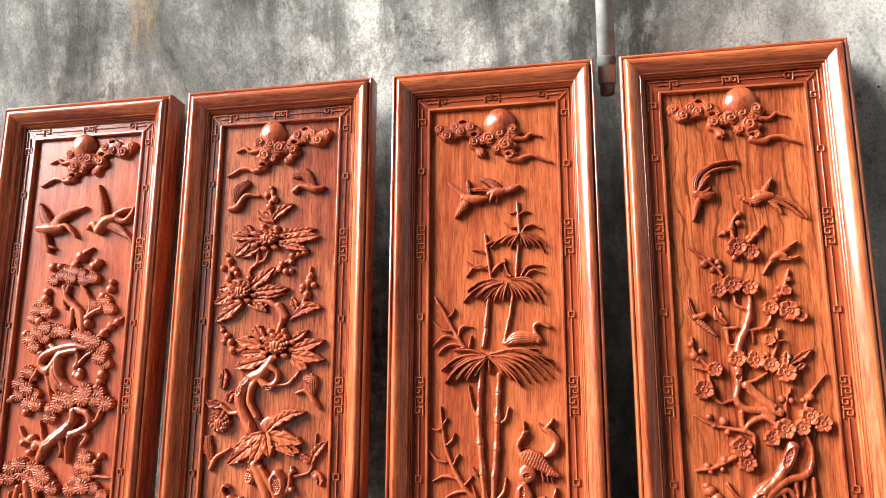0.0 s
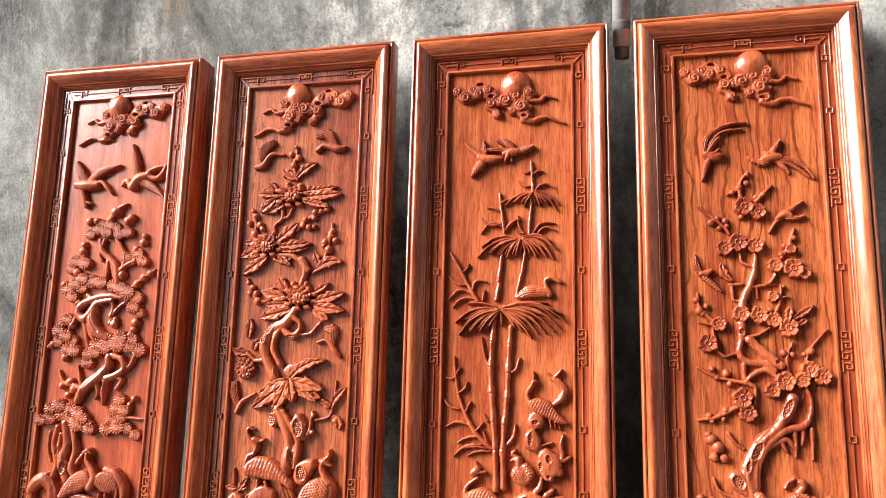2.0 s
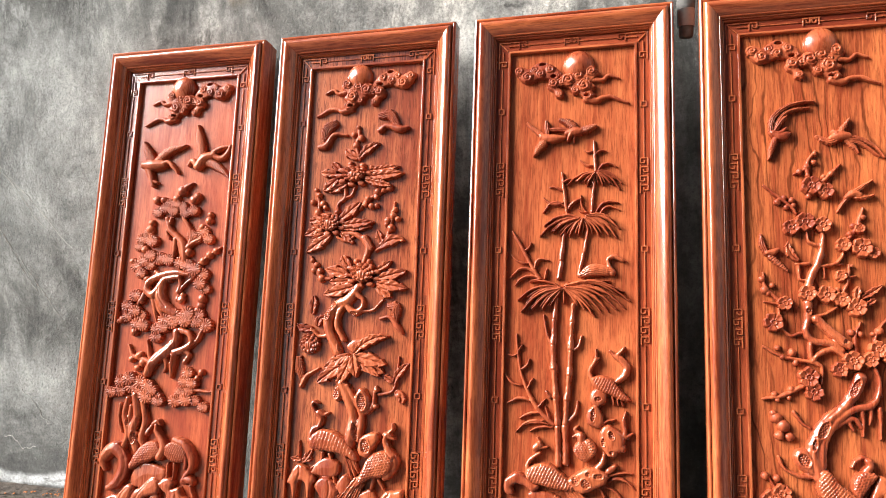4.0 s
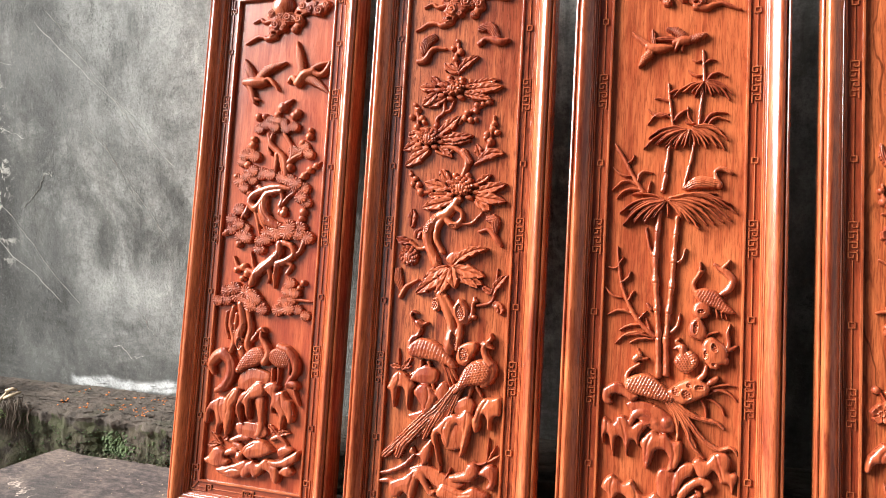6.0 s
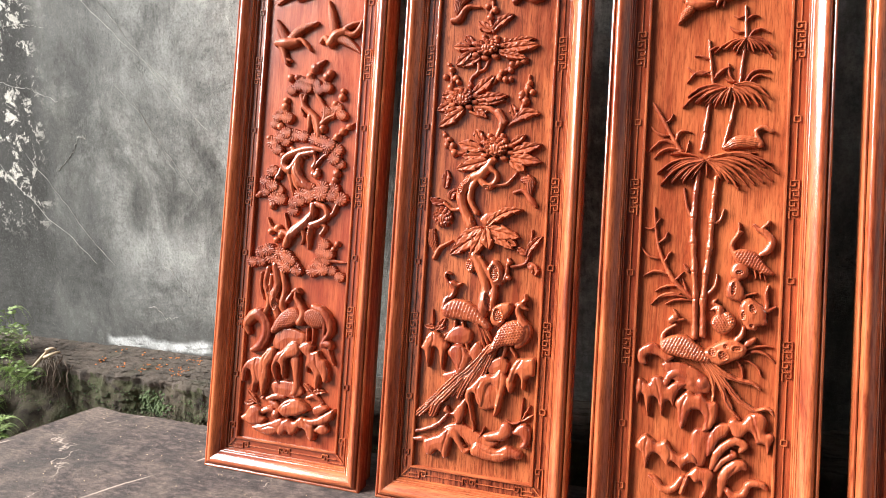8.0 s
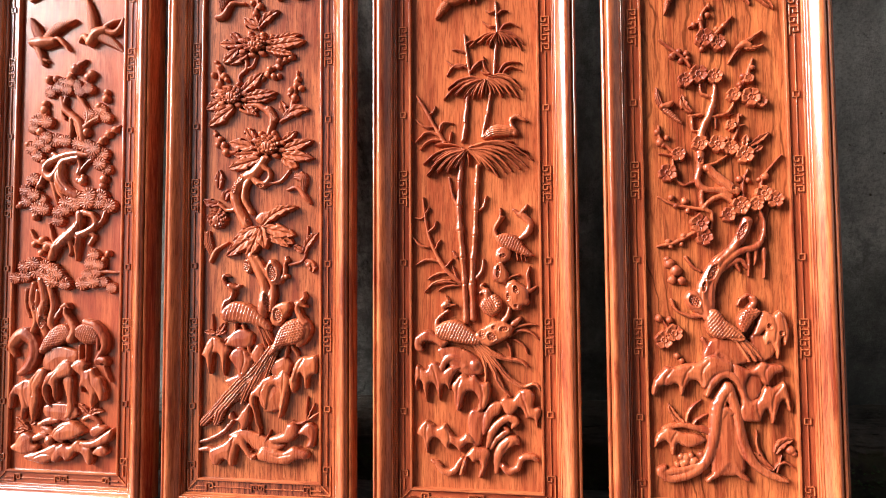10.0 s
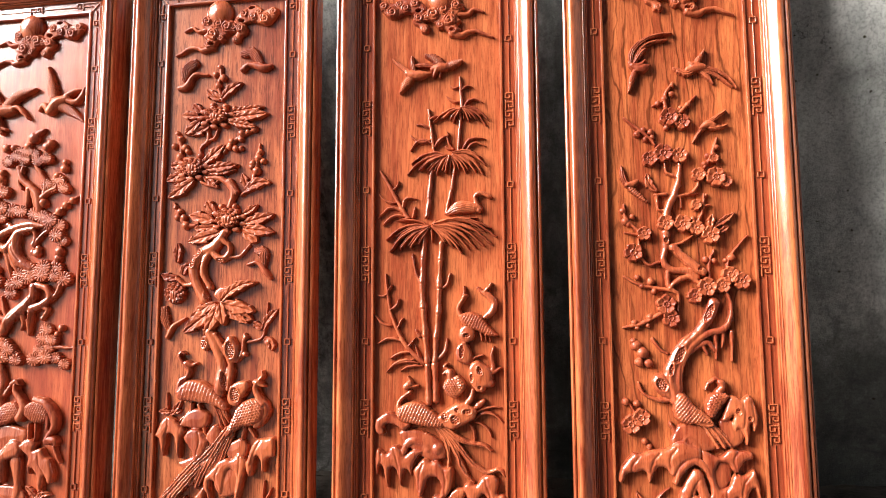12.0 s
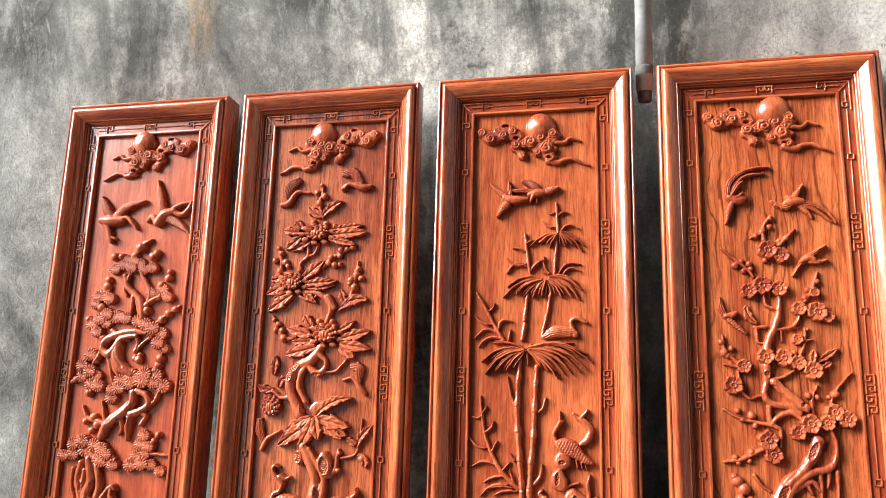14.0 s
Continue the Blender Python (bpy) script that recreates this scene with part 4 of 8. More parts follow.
carve(BAMBOO, "bamboo_frond",
      blade(9, -16.4, 789.6, -83.5, 801.4, 1.9, -0.0946),
      blade(11, -17.5, 788.5, -107.6, 761.6, 2.3, -0.158),
      blade(13, -18.6, 787.3, -99.6, 736.7, 2.3, -0.127),
      blade(9, -16.4, 787.3, -87.5, 769.5, 1.9, -0.127),
      blade(11, -17.5, 786.2, -77.9, 742.3, 1.9, -0.0946),
      blade(13, -17.5, 785.1, -56.3, 742.3, 1.9, -0.0633),
      blade(9, -10.8, 786.2, 16.7, 751.3, 1.9, 0.0633),
      blade(11, -10.8, 787.3, 31.1, 744.6, 1.9, 0.0759),
      blade(13, -10.8, 787.3, 50.7, 731.3, 2.1, 0.0759),
      blade(9, -9.6, 788.4, 66.2, 739.1, 2.1, 0.0946),
      blade(11, -8.5, 789, 79.9, 741.3, 2.1, 0.114),
      blade(13, -7.4, 789.5, 96.8, 745.7, 2.1, 0.127),
      blade(9, -7.3, 790.7, 113.1, 747.9, 2.3, 0.139),
      blade(11, -6.2, 791.8, 122.2, 763.3, 2.3, 0.158),
      blade(13, -6.2, 792.9, 110.7, 781, 2.1, 0.127),
      blade(9, -6.2, 795.2, 82.8, 802.4, 1.9, 0.0633),
      blade(11, -13.6, 787.3, -39.3, 751.3, 1.7),
      blade(7.5, -16.9, 787.9, -86.3, 768.7, 2.1, -0.14),
      blade(9.5, -18.1, 787.9, -91.6, 754.6, 2.3, -0.14),
      blade(9.5, -18.1, 786.8, -78.9, 746.1, 2.1, -0.11),
      blade(9.5, -17.5, 785.7, -60.2, 748.4, 1.9, -0.08),
      blade(9.5, -15.6, 786.2, -43.3, 752.3, 1.8, -0.03),
      blade(7.5, -12.2, 786.8, -11.4, 756.3, 1.8, 0.03),
      blade(7.5, -10.8, 786.8, 19, 753.4, 1.9, 0.07),
      blade(9.5, -10.8, 787.3, 33.7, 744.9, 2, 0.08),
      blade(8.5, -10.2, 787.8, 48.8, 742.6, 2.1, 0.09),
      blade(7.5, -9.1, 788.7, 61.6, 747, 2.1, 0.1),
      blade(9.5, -8, 789.2, 74.9, 749.9, 2.1, 0.12),
      blade(8.5, -7.3, 790.1, 89.2, 752.9, 2.2, 0.13),
      blade(7.5, -6.8, 791.2, 100.2, 760.6, 2.3, 0.15),
      blade(9.5, -6.2, 792.3, 99.3, 775, 2.2, 0.14),
      blade(8.5, -6.2, 794, 82.3, 792, 2, 0.1),
      blade(6.5, -11.3, 792.4, -1.9, 800.6, 1.9, -0.02))
carve(BAMBOO, "bamboo_stalk",
      stroke(4, 0.9, (-26.7, 765.4, 5.1), (-28.6, 745.4, 4.3), (-30.5, 725.6, 6)),
      stroke(4, 0.9, (-31.1, 720, 5.5), (-31.8, 696.6, 4.7), (-32.6, 673.4, 7.5)),
      stroke(4, 0.9, (-33.2, 666.8, 6), (-32.3, 644, 5.1), (-31.3, 621.4, 7.9)),
      stroke(4, 0.9, (-30.3, 614.3, 6.4), (-28.3, 588.9, 5.4), (-26.3, 563.7, 7.3)),
      stroke(4, 0.9, (-25.9, 556.7, 5.9), (-23.6, 532.8, 5), (-21.4, 509, 6.8)),
      stroke(4, 0.9, (-21.5, 501.1, 6.3), (-20.2, 464.4, 5.3), (-19, 428, 7.1)),
      stroke(4, 0.8, (-39.8, 676.1, 3), (-46.4, 695.4, 2.5), (-53.5, 731.7, 1.5)),
      stroke(5, 0.8, (-38.5, 561.8, 3.4), (-46.1, 574, 1.5)))
carve(BAMBOO, "bamboo_stalk",
      stroke(5, 0.9, (8.4, 754.1, 4.5), (7.4, 737.1, 3.8), (6.3, 720.1, 5.5)),
      stroke(5, 0.9, (5.7, 714.6, 5), (4.5, 689.2, 4.2), (3.4, 663.9, 7.4)),
      stroke(5, 0.9, (3.3, 656.3, 5.4), (2.5, 633.4, 4.6), (1.6, 610.6, 7.8)),
      stroke(5, 0.9, (1, 603, 5.9), (-1.2, 580.9, 5), (-3.4, 558.9, 7.3)),
      stroke(5, 0.9, (-4, 552.5, 5.8), (-4.8, 531.8, 4.9), (-5.6, 511.1, 6.7)),
      stroke(5, 0.9, (-6.8, 503.7, 6.3), (-5.3, 468.6, 5.3), (-3.8, 433.9, 7.1)),
      stroke(4, 0.8, (12.7, 660.2, 3), (21.1, 671.2, 2.5), (25.8, 689.3, 1.5)),
      stroke(4, 0.8, (3.7, 517.7, 2.9), (15.8, 534, 2.9), (18.3, 556.3, 1.4)))
carve(BAMBOO, "bamboo_sprig",
      stroke(3, 0.9, (-110.5, 690.5, 1.5), (-106.4, 650.5, 2.5), (-96.3, 601.1, 3), (-76.7, 558.1, 3.9), (-57.4, 531.8, 4.4), (-29, 507.2, 3.9)),
      blade(4, -106.4, 649.3, -126.9, 647.4, 2, 0.15),
      blade(4, -105.3, 656, -97.3, 668.3, 1.6),
      blade(4, -103, 614.7, -81.5, 639.7, 2.6, -0.15),
      blade(4, -98.5, 583.6, -131.4, 604.8, 2.6, 0.15),
      blade(4, -85.1, 578.5, -73.8, 599.4, 2.2),
      blade(4, -74, 551.7, -126.6, 547, 2.9, -0.15),
      blade(4, -66.3, 536.9, -47.3, 557.8, 2.2),
      blade(4, -57.4, 528.6, -100.8, 516.6, 2.5, -0.1),
      blade(4, -50.9, 513.3, -107.5, 488.6, 2.8, -0.15),
      blade(4, -41.1, 506.8, -91.9, 503, 2.5, -0.1),
      blade(4, -36.6, 513.8, -47.4, 543.9, 2.2),
      blade(4, -32.9, 500.7, -78.6, 491.2, 2.5, -0.1))
carve(BAMBOO, "crane",
      puff(9, 8, (46.1, 602.4), (59, 609), (75.2, 608.5), (91.3, 601.2), (104.8, 582.5), (123.9, 562.7), (109, 560.7), (93, 567.9), (72.4, 575.2), (54, 583.7), cut="scale", turn=-25, pitch=5.5, depth=0.8),
      stroke(13, 0.35, (61.2, 602, 2.3), (79.7, 596.9, 3.5), (100.2, 582.6, 2.5), (116, 566.3, 1.4), cut="long", depth=0.7, pitch=3.6),
      stroke(13, 0.35, (64.6, 596.1, 2.3), (81.9, 591.1, 3.5), (100.1, 578.1, 2.5), (110.2, 565.2, 1.4), cut="long", depth=0.7, pitch=3.6),
      stroke(13, 0.35, (68, 590.3, 2.3), (84.1, 585.3, 3.5), (100, 573.5, 2.5), (104.5, 564.2, 1.4), cut="long", depth=0.7, pitch=3.6),
      stroke(13, 0.35, (71.4, 584.4, 2.3), (86.3, 579.5, 3.5), (100, 568.9, 2.5), (98.7, 563.2, 1.4), cut="long", depth=0.7, pitch=3.6),
      stroke(9, 0.8, (50.7, 596.5, 4.7), (43.9, 611.7, 3.7), (45.3, 624.4, 3.5), (52.4, 634.6, 4.2), (56, 641.4, 4.7), (61.9, 643.6, 1.9)),
      stroke(8, 0.8, (56.1, 643.7, 2.6), (55.2, 662.3, 1.4)),
      stroke(6, 0.7, (88.5, 569.1, 2.1), (90.5, 553, 1.2)),
      stroke(6, 0.7, (96.5, 567.8, 2.1), (99.7, 551.7, 1.1)),
      stroke(6, 0.7, (104.5, 566.5, 2.1), (108.8, 550.4, 1.1)),
      label="crane perched on the pierced rocks")
carve(BAMBOO, "rock",
      stroke(7, 0.7, (95.9, 598.8, 4.6), (111, 609.9, 8), (117.1, 627, 6.9), (108.1, 641.1, 6.9), (94.4, 649.5, 5.2), (83, 659.1, 2.3)),
      stroke(8, 0.7, (96.7, 649.5, 3.5), (106.2, 660.7, 3.5), (110.9, 667.5, 2.3)),
      puff(6, 9, (43.1, 560.9), (46.9, 576.9), (61, 585.8), (74.8, 578.6), (77.9, 560.2), (65, 547.8), (51.1, 550.3)),
      puff(8, 8, (36.8, 526.4), (41.7, 542.4), (55.7, 550.2), (67.1, 537.4), (70.3, 519), (64.3, 506.4), (50.4, 506.6), (38.9, 513.7)),
      stroke(6, 0.8, (64.3, 507.6, 3.5), (76.1, 518.9, 2.8), (92.3, 523.2, 1.8)),
      puff(8, 10, (62.9, 489.3), (69, 507.5), (82.9, 513.1), (96.6, 504.9), (109, 493.3), (113.3, 479.6), (107.3, 463.7), (93.4, 455.9), (75.1, 458.3), (64.9, 472.1)),
      puff(9, 7, (75.1, 461.7), (86.8, 468.5), (98.1, 461.5), (93.3, 450.2), (79.6, 450.3)),
      stroke(7, 0.8, (105.3, 479.7, 5.7), (112.5, 497.8, 4.6), (110.6, 522.9, 3.4), (114.4, 538.8, 1.8)),
      stroke(7, 0.8, (114.6, 489.8, 4.6), (128.5, 497.6, 2)),
      ball(10, 0.7, 107.4, 468.3, 8),
      comb(50.8, 530.8, 4.6, 13.2, -5),
      comb(60.6, 562.8, 7, 4.8, 20),
      comb(87.2, 492.4, 5.7, 8.3, 20),
      comb(70.8, 477.7, 4, 8.3, 0),
      comb(86.6, 459.3, 4.6, 3.5, 0),
      label="pierced carved rocks")
carve(BAMBOO, "quail",
      puff(9, 9, (11.2, 457.7), (16.1, 472.6), (29.1, 481.6), (45.4, 480.3), (55.6, 468.7), (53, 450.5), (37.7, 438), (21.5, 442.7), cut="scale", turn=30, pitch=5, depth=0.8),
      stroke(13, 0.5, (40.6, 475.8, 7), (47.4, 462, 9.3), (44.9, 450.5, 5.8), cut="scale", depth=1, pitch=5),
      stroke(12, 0.7, (26.6, 473.6, 7), (26.8, 486.3, 7.6), (22.2, 488.6, 5.8)),
      stroke(10, 0.8, (17.6, 489.8, 3.5), (10.5, 485.3, 1.4)),
      stroke(10, 0.8, (24.6, 492, 2.8), (15.3, 499.1, 3.5), (19, 505.9, 1.6)),
      label="round quail with crest")
carve(BAMBOO, "pheasant",
      puff(10, 10, (-84, 400.4), (-77.8, 419), (-61, 428.1), (-42, 430.4), (-23.3, 421.1), (-2.4, 404.9), (18.3, 385.4), (1.9, 378.5), (-23.8, 380.8), (-52.1, 385.4), (-73.4, 391.2), cut="scale", turn=-25, pitch=6, depth=0.9),
      stroke(15, 0.35, (-56.4, 418.9, 3.6), (-32.8, 411.9, 4.2), (-7.2, 398, 3), (9, 386.6, 1.6), cut="long", depth=0.8, pitch=4),
      stroke(15, 0.35, (-56.5, 410.8, 3.6), (-32.9, 405, 4.2), (-7.2, 393.4, 3), (9, 384.3, 1.6), cut="long", depth=0.8, pitch=4),
      stroke(15, 0.35, (-56.6, 402.7, 3.6), (-33, 398.1, 4.2), (-7.3, 388.9, 3), (9, 382, 1.6), cut="long", depth=0.8, pitch=4),
      stroke(15, 0.35, (-56.7, 394.6, 3.6), (-33.1, 391.2, 4.2), (-7.4, 384.3, 3), (8.9, 379.7, 1.6), cut="long", depth=0.8, pitch=4),
      stroke(9, 0.7, (-79.1, 407.4, 7.1), (-81.3, 425.9, 4.1), (-70.4, 439.8, 3.1), (-57.2, 449, 3.1)),
      stroke(9, 0.8, (-66.6, 458.3, 5.4), (-59.4, 464, 7.1), (-53.5, 460.5, 3.6), (-41.6, 461.6, 1.7)),
      stroke(9, 0.8, (-55.8, 469.8, 3.1), (-61.6, 479.1, 1.9)),
      stroke(9, 0.5, (-0.2, 391.1, 8.2), (30.8, 364.9, 7), (59.5, 351.3, 4.6), (91.5, 345.8, 3.4), (107.3, 335.7, 1.6), cut="long", depth=0.8, pitch=5),
      stroke(8, 0.5, (11.3, 382, 7), (45.5, 338.8, 5.8), (70.3, 309.5, 4.6), (99.8, 294, 3.9), (122.6, 298.7, 3.2), (133.7, 286.5, 1.5), cut="long", depth=0.8, pitch=5),
      stroke(7, 0.5, (6.6, 379.7, 5.8), (36.1, 331.9, 5.1), (49.4, 298, 4.1), (72, 273.4, 1.6), cut="long", depth=0.7, pitch=5),
      stroke(6, 0.5, (-5, 382, 4.7), (15.5, 352.3, 4.7), (22, 320.4, 3.5), (19.3, 295.4, 1.6), cut="long", depth=0.7, pitch=4.6),
      stroke(6, 0.5, (18.3, 379.7, 4.7), (40.7, 327.4, 3.5), (58.6, 293.5, 1.6), cut="long", depth=0.7, pitch=4),
      stroke(6, 0.8, (-24, 365.9, 3.5), (-17.3, 340.7, 2.3), (-9.6, 306.5, 1.9)),
      label="pheasant with long sweeping tail feathers")
carve(BAMBOO, "rock",
      puff(11, 9, (-0.1, 398), (14.1, 411.7), (32.9, 424.3), (49.2, 428.8), (67.6, 424.1), (81.2, 411.6), (72.9, 396.8), (53.1, 385.4), (32.1, 375.2), (12.5, 382)),
      stroke(11, 0.7, (53.7, 420.8, 5.8), (67.8, 436.7, 5.8), (72.7, 454.9, 3.5)),
      stroke(8, 0.7, (81.4, 422.9, 6.9), (93, 432, 4.6)),
      comb(16.3, 401.4, 7, 8.4, 20),
      comb(37.1, 395.7, 8.1, 9.6, 40),
      comb(61.6, 411.6, 9.2, 5.9, 10),
      comb(40.9, 414, 4.6, 4.8, 0),
      label="pierced log on the rocks")
carve(BAMBOO, "rock",
      puff(8, 8, (-128.4, 391.2), (-116.2, 402.8), (-99.4, 408.6), (-85.2, 400.5), (-68.6, 391.2), (-55.6, 384.3), (-68.8, 371.6), (-85.4, 380.8), (-103.2, 385.4), (-112.9, 378.4), (-108.2, 366.9), (-119.1, 362.2), (-128.6, 371.5)),
      puff(7, 9, (-125.9, 282.3), (-129.2, 314.7), (-125.3, 335.5), (-114.6, 329.8), (-105.1, 325.2), (-97.8, 338), (-85.8, 342.7), (-76.4, 335.8), (-68.2, 323.2), (-57.5, 331.3), (-43.2, 336), (-30.4, 331.5), (-39.9, 321.1), (-49.5, 305), (-53.3, 284.3), (-60.3, 292.3), (-67.4, 294.5), (-72.3, 280.7), (-76.1, 260), (-80.6, 280.6), (-86.4, 294.3), (-95.8, 298.8), (-100.8, 284.9), (-103.4, 257.3), (-109.1, 282.5), (-114.9, 300.9), (-120.9, 299.7)),
      stroke(9, 0.6, (-71.7, 326.6, 5.9), (-62, 346.2, 7.1), (-45.4, 352.1, 7.1), (-22, 341.8, 5.9)),
      ball(5, 0.7, -19.7, 336.1, 11.7),
      ball(6, 0.7, -1, 336.2, 12.8),
      puff(3, 8, (-80.8, 368.1), (-51, 375), (-15.8, 365.9), (13.1, 343.2), (12.7, 318.1), (-22.4, 315.5), (-63.2, 342.8)),
      puff(9, 10, (-49.7, 292.4), (-38.9, 308.5), (-27, 317.8), (-13, 312.2), (1, 313.4), (12.5, 302.1), (26.4, 302.3), (32, 289.9), (29.4, 268.3), (22.2, 251.2), (11.6, 242), (3.5, 244.1), (7.2, 262.3), (2.8, 275.9), (-6.4, 282.6), (-18.2, 280.2), (-24.2, 266.4), (-30.3, 248.1), (-37.4, 241.2), (-43.1, 257), (-45.2, 276.4)),
      score(1.6, 2.2, (-90.7, 335.7), (-83.8, 315), (-79.3, 289.8)),
      score(1.6, 2.2, (-117, 326.3), (-117.2, 307.8), (-122.2, 289.3)),
      score(1.6, 2.2, (-29.5, 308.6), (-36.8, 285.7), (-37.2, 256)),
      score(1.6, 2.2, (12.4, 295.3), (16.7, 274.9), (14.1, 252.2)),
      label="smooth dripping carved rocks")
carve(BAMBOO, "rock",
      puff(8, 9, (51.2, 266.3), (62.9, 274.4), (76.5, 268.9), (88.2, 282.6), (102, 289.5), (115.6, 287.4), (122.1, 274), (119.5, 253.8), (129.7, 252.9), (136.3, 246.3), (130.4, 229.4), (125.5, 211.5), (121.3, 228.1), (112.3, 231.3), (103.2, 230), (98.9, 243.4), (89.9, 252.3), (80.6, 240.9), (69.1, 236.2), (60.1, 242.8), (55.7, 255.1)),
      puff(6, 8, (15.5, 193.4), (13.6, 218.2), (19.7, 243.2), (30.3, 257), (46.6, 262.9), (56.8, 255.1), (49.6, 238.1), (35.7, 226.6), (27.3, 207.2)),
      puff(3, 8, (-14, 240.4), (7, 247.6), (25.4, 238.8), (18, 207), (10.6, 173), (-8, 172.5), (-16.8, 206.3)),
      stroke(9, 0.6, (24.4, 171.1, 4.6), (34.1, 200.6, 8.1), (50.5, 220.1, 8), (69, 229.4, 8), (82.6, 222.9, 8), (76.7, 211.6, 4.6)),
      stroke(7, 0.6, (31.3, 166.7, 3.5), (46.6, 189.6, 5.7), (65.1, 201.2, 5.7), (60.7, 210.1, 3.4)),
      score(1.6, 2.2, (95, 282.7), (101.5, 262.5), (110.2, 238)),
      score(1.5, 1.8, (36.2, 187.1), (52.6, 210), (73.4, 219.4)),
      label="smooth dripping carved rocks")
carve(BAMBOO, "rock",
      puff(7, 9, (-124.4, 194.9), (-115.8, 213.4), (-103.8, 220.6), (-89.7, 211.7), (-80.3, 206.1), (-66, 214.4), (-56.7, 203.2), (-47.4, 192), (-33.4, 186.7), (-19.3, 197.2), (-7.7, 190.6), (-2.1, 176.1), (-14.9, 175.8), (-26.7, 168.7), (-31.5, 157.2), (-40.7, 166.1), (-52.4, 173.7), (-59.5, 163.3), (-68.9, 171), (-75.8, 181.1), (-87.6, 185.4), (-97.2, 173.8), (-102.2, 152), (-106.8, 166.7), (-112.6, 183.7)),
      puff(8, 10, (-35.6, 113), (-27.1, 138.1), (-19.9, 154.1), (-5.7, 169.2), (8.2, 168.4), (19.8, 167.6), (30, 160), (25.1, 139.6), (17.9, 119.2), (11.9, 106.6), (3.9, 109.8), (9.9, 129.1), (5.5, 142.4), (-6.1, 137.6), (-15.3, 147.5), (-20.2, 130.4), (-27.4, 111)),
      stroke(8, 0.6, (42, 119.9, 4.6), (46, 153.7, 9.2), (59, 174.2, 11.4), (77.4, 184.7, 10.3), (86.4, 179.3, 4.6)),
      stroke(6, 0.7, (-92.9, 136.3, 3.6), (-82.3, 132, 5.9), (-68.4, 116.5, 7.1), (-48.4, 117.1, 7), (-30.5, 142.6, 4.7)),
      stroke(7, 0.7, (53.7, 133.7, 5.7), (67.2, 121.8, 8), (85.6, 130.2, 6.8), (95, 149.4, 6.8), (115.4, 152.2, 6.8), (125.4, 144.7, 3.4)),
      score(1.6, 2, (-101.5, 213.7), (-104.1, 193.1), (-102.1, 165.7)),
      score(1.6, 2, (-61.4, 207.7), (-54.5, 187.3), (-57.1, 171.3)),
      score(1.6, 2, (70.5, 181.2), (58.7, 160.7), (53.7, 133.7)),
      label="smooth dripping carved rocks")
carve(BAMBOO, "grass_blade", blade(4, 69.6, 404.8, 127.2, 420, 2.9, 0.1))
carve(BAMBOO, "grass_blade", blade(4, 75.6, 398.4, 131.2, 389.8, 2.9, 0.25))
carve(BAMBOO, "grass_blade", blade(4, 75.4, 390.9, 109.3, 360.2, 2.9, 0.15))
carve(BAMBOO, "grass_blade", blade(4, 62.9, 389.2, 74.3, 352, 2.9, 0.1))
carve(BAMBOO, "grass_blade", blade(4, 78.8, 401.5, 119.3, 405.1, 2.5, 0.15))
carve(PLUM, "sun",
      stroke(2, 0.6, (15.4, 1289.9, 32.4)))
cloud(PLUM, 15, 1290, 1)
carve(PLUM, "long_tailed_bird",
      stroke(9, 0.7, (-81.3, 1105.2, 4.5), (-65.9, 1097.3, 7.8), (-56.8, 1099.4, 6.7), (-46.7, 1102.5, 1.3)),
      stroke(8, 0.4, (-83.5, 1107.7, 4.5), (-80.3, 1131.7, 5.6), (-63.8, 1151.6, 4.5), (-36.3, 1164.8, 3.4), (-1.5, 1167.9, 1.3), cut="long", depth=0.7, pitch=3.6),
      stroke(7, 0.4, (-76.6, 1109.8, 3.8), (-65.6, 1133.5, 4.5), (-47, 1149.5, 3.4), (-11, 1155.1, 1.3), cut="long", depth=0.7, pitch=3.6),
      stroke(9, 0.4, (-74.3, 1112.1, 3.4), (-61.2, 1130.8, 3.8), (-53.1, 1137.7, 1.6), cut="long", depth=0.7, pitch=3.6),
      stroke(8, 0.4, (-76.2, 1090.6, 5.6), (-82.4, 1074.1, 5.6), (-88.9, 1050.5, 1.3), cut="scale", depth=0.8, pitch=4.6),
      stroke(12, 0.4, (-79, 1105.1, 3.4), (-65.6, 1104.5, 3.8), (-54, 1113.7, 1.8)))
carve(PLUM, "long_tailed_bird",
      stroke(9, 0.7, (26.9, 1089.9, 4.4), (42.3, 1092.9, 8.7), (57.6, 1092.2, 5.4)),
      stroke(7, 0.4, (39.9, 1088.2, 5.5), (22.2, 1083, 6.6), (0.7, 1094.6, 2.2), cut="long", depth=0.7, pitch=3.6),
      stroke(8, 0.4, (41.5, 1097.6, 5.5), (49.8, 1110.3, 5.5), (60.5, 1127.7, 1.3), cut="scale", depth=0.8, pitch=4.6),
      stroke(7, 0.4, (55.3, 1090, 5.4), (81, 1084.2, 4.3), (105.9, 1066.8, 2.7), (118.5, 1045.4, 1.1), cut="long", depth=0.7, pitch=3.6),
      stroke(6, 0.4, (57.3, 1086.3, 4.3), (84.7, 1072.3, 3.2), (110.2, 1049.2, 1.1), cut="long", depth=0.7, pitch=3.6),
      stroke(6, 0.4, (52.8, 1084.2, 4.3), (67.2, 1069.5, 3.7), (74.2, 1058.7, 1.1), cut="long", depth=0.7, pitch=3.6),
      stroke(11, 0.7, (36, 1097.9, 4.8), (29.8, 1104.1, 1.3)))
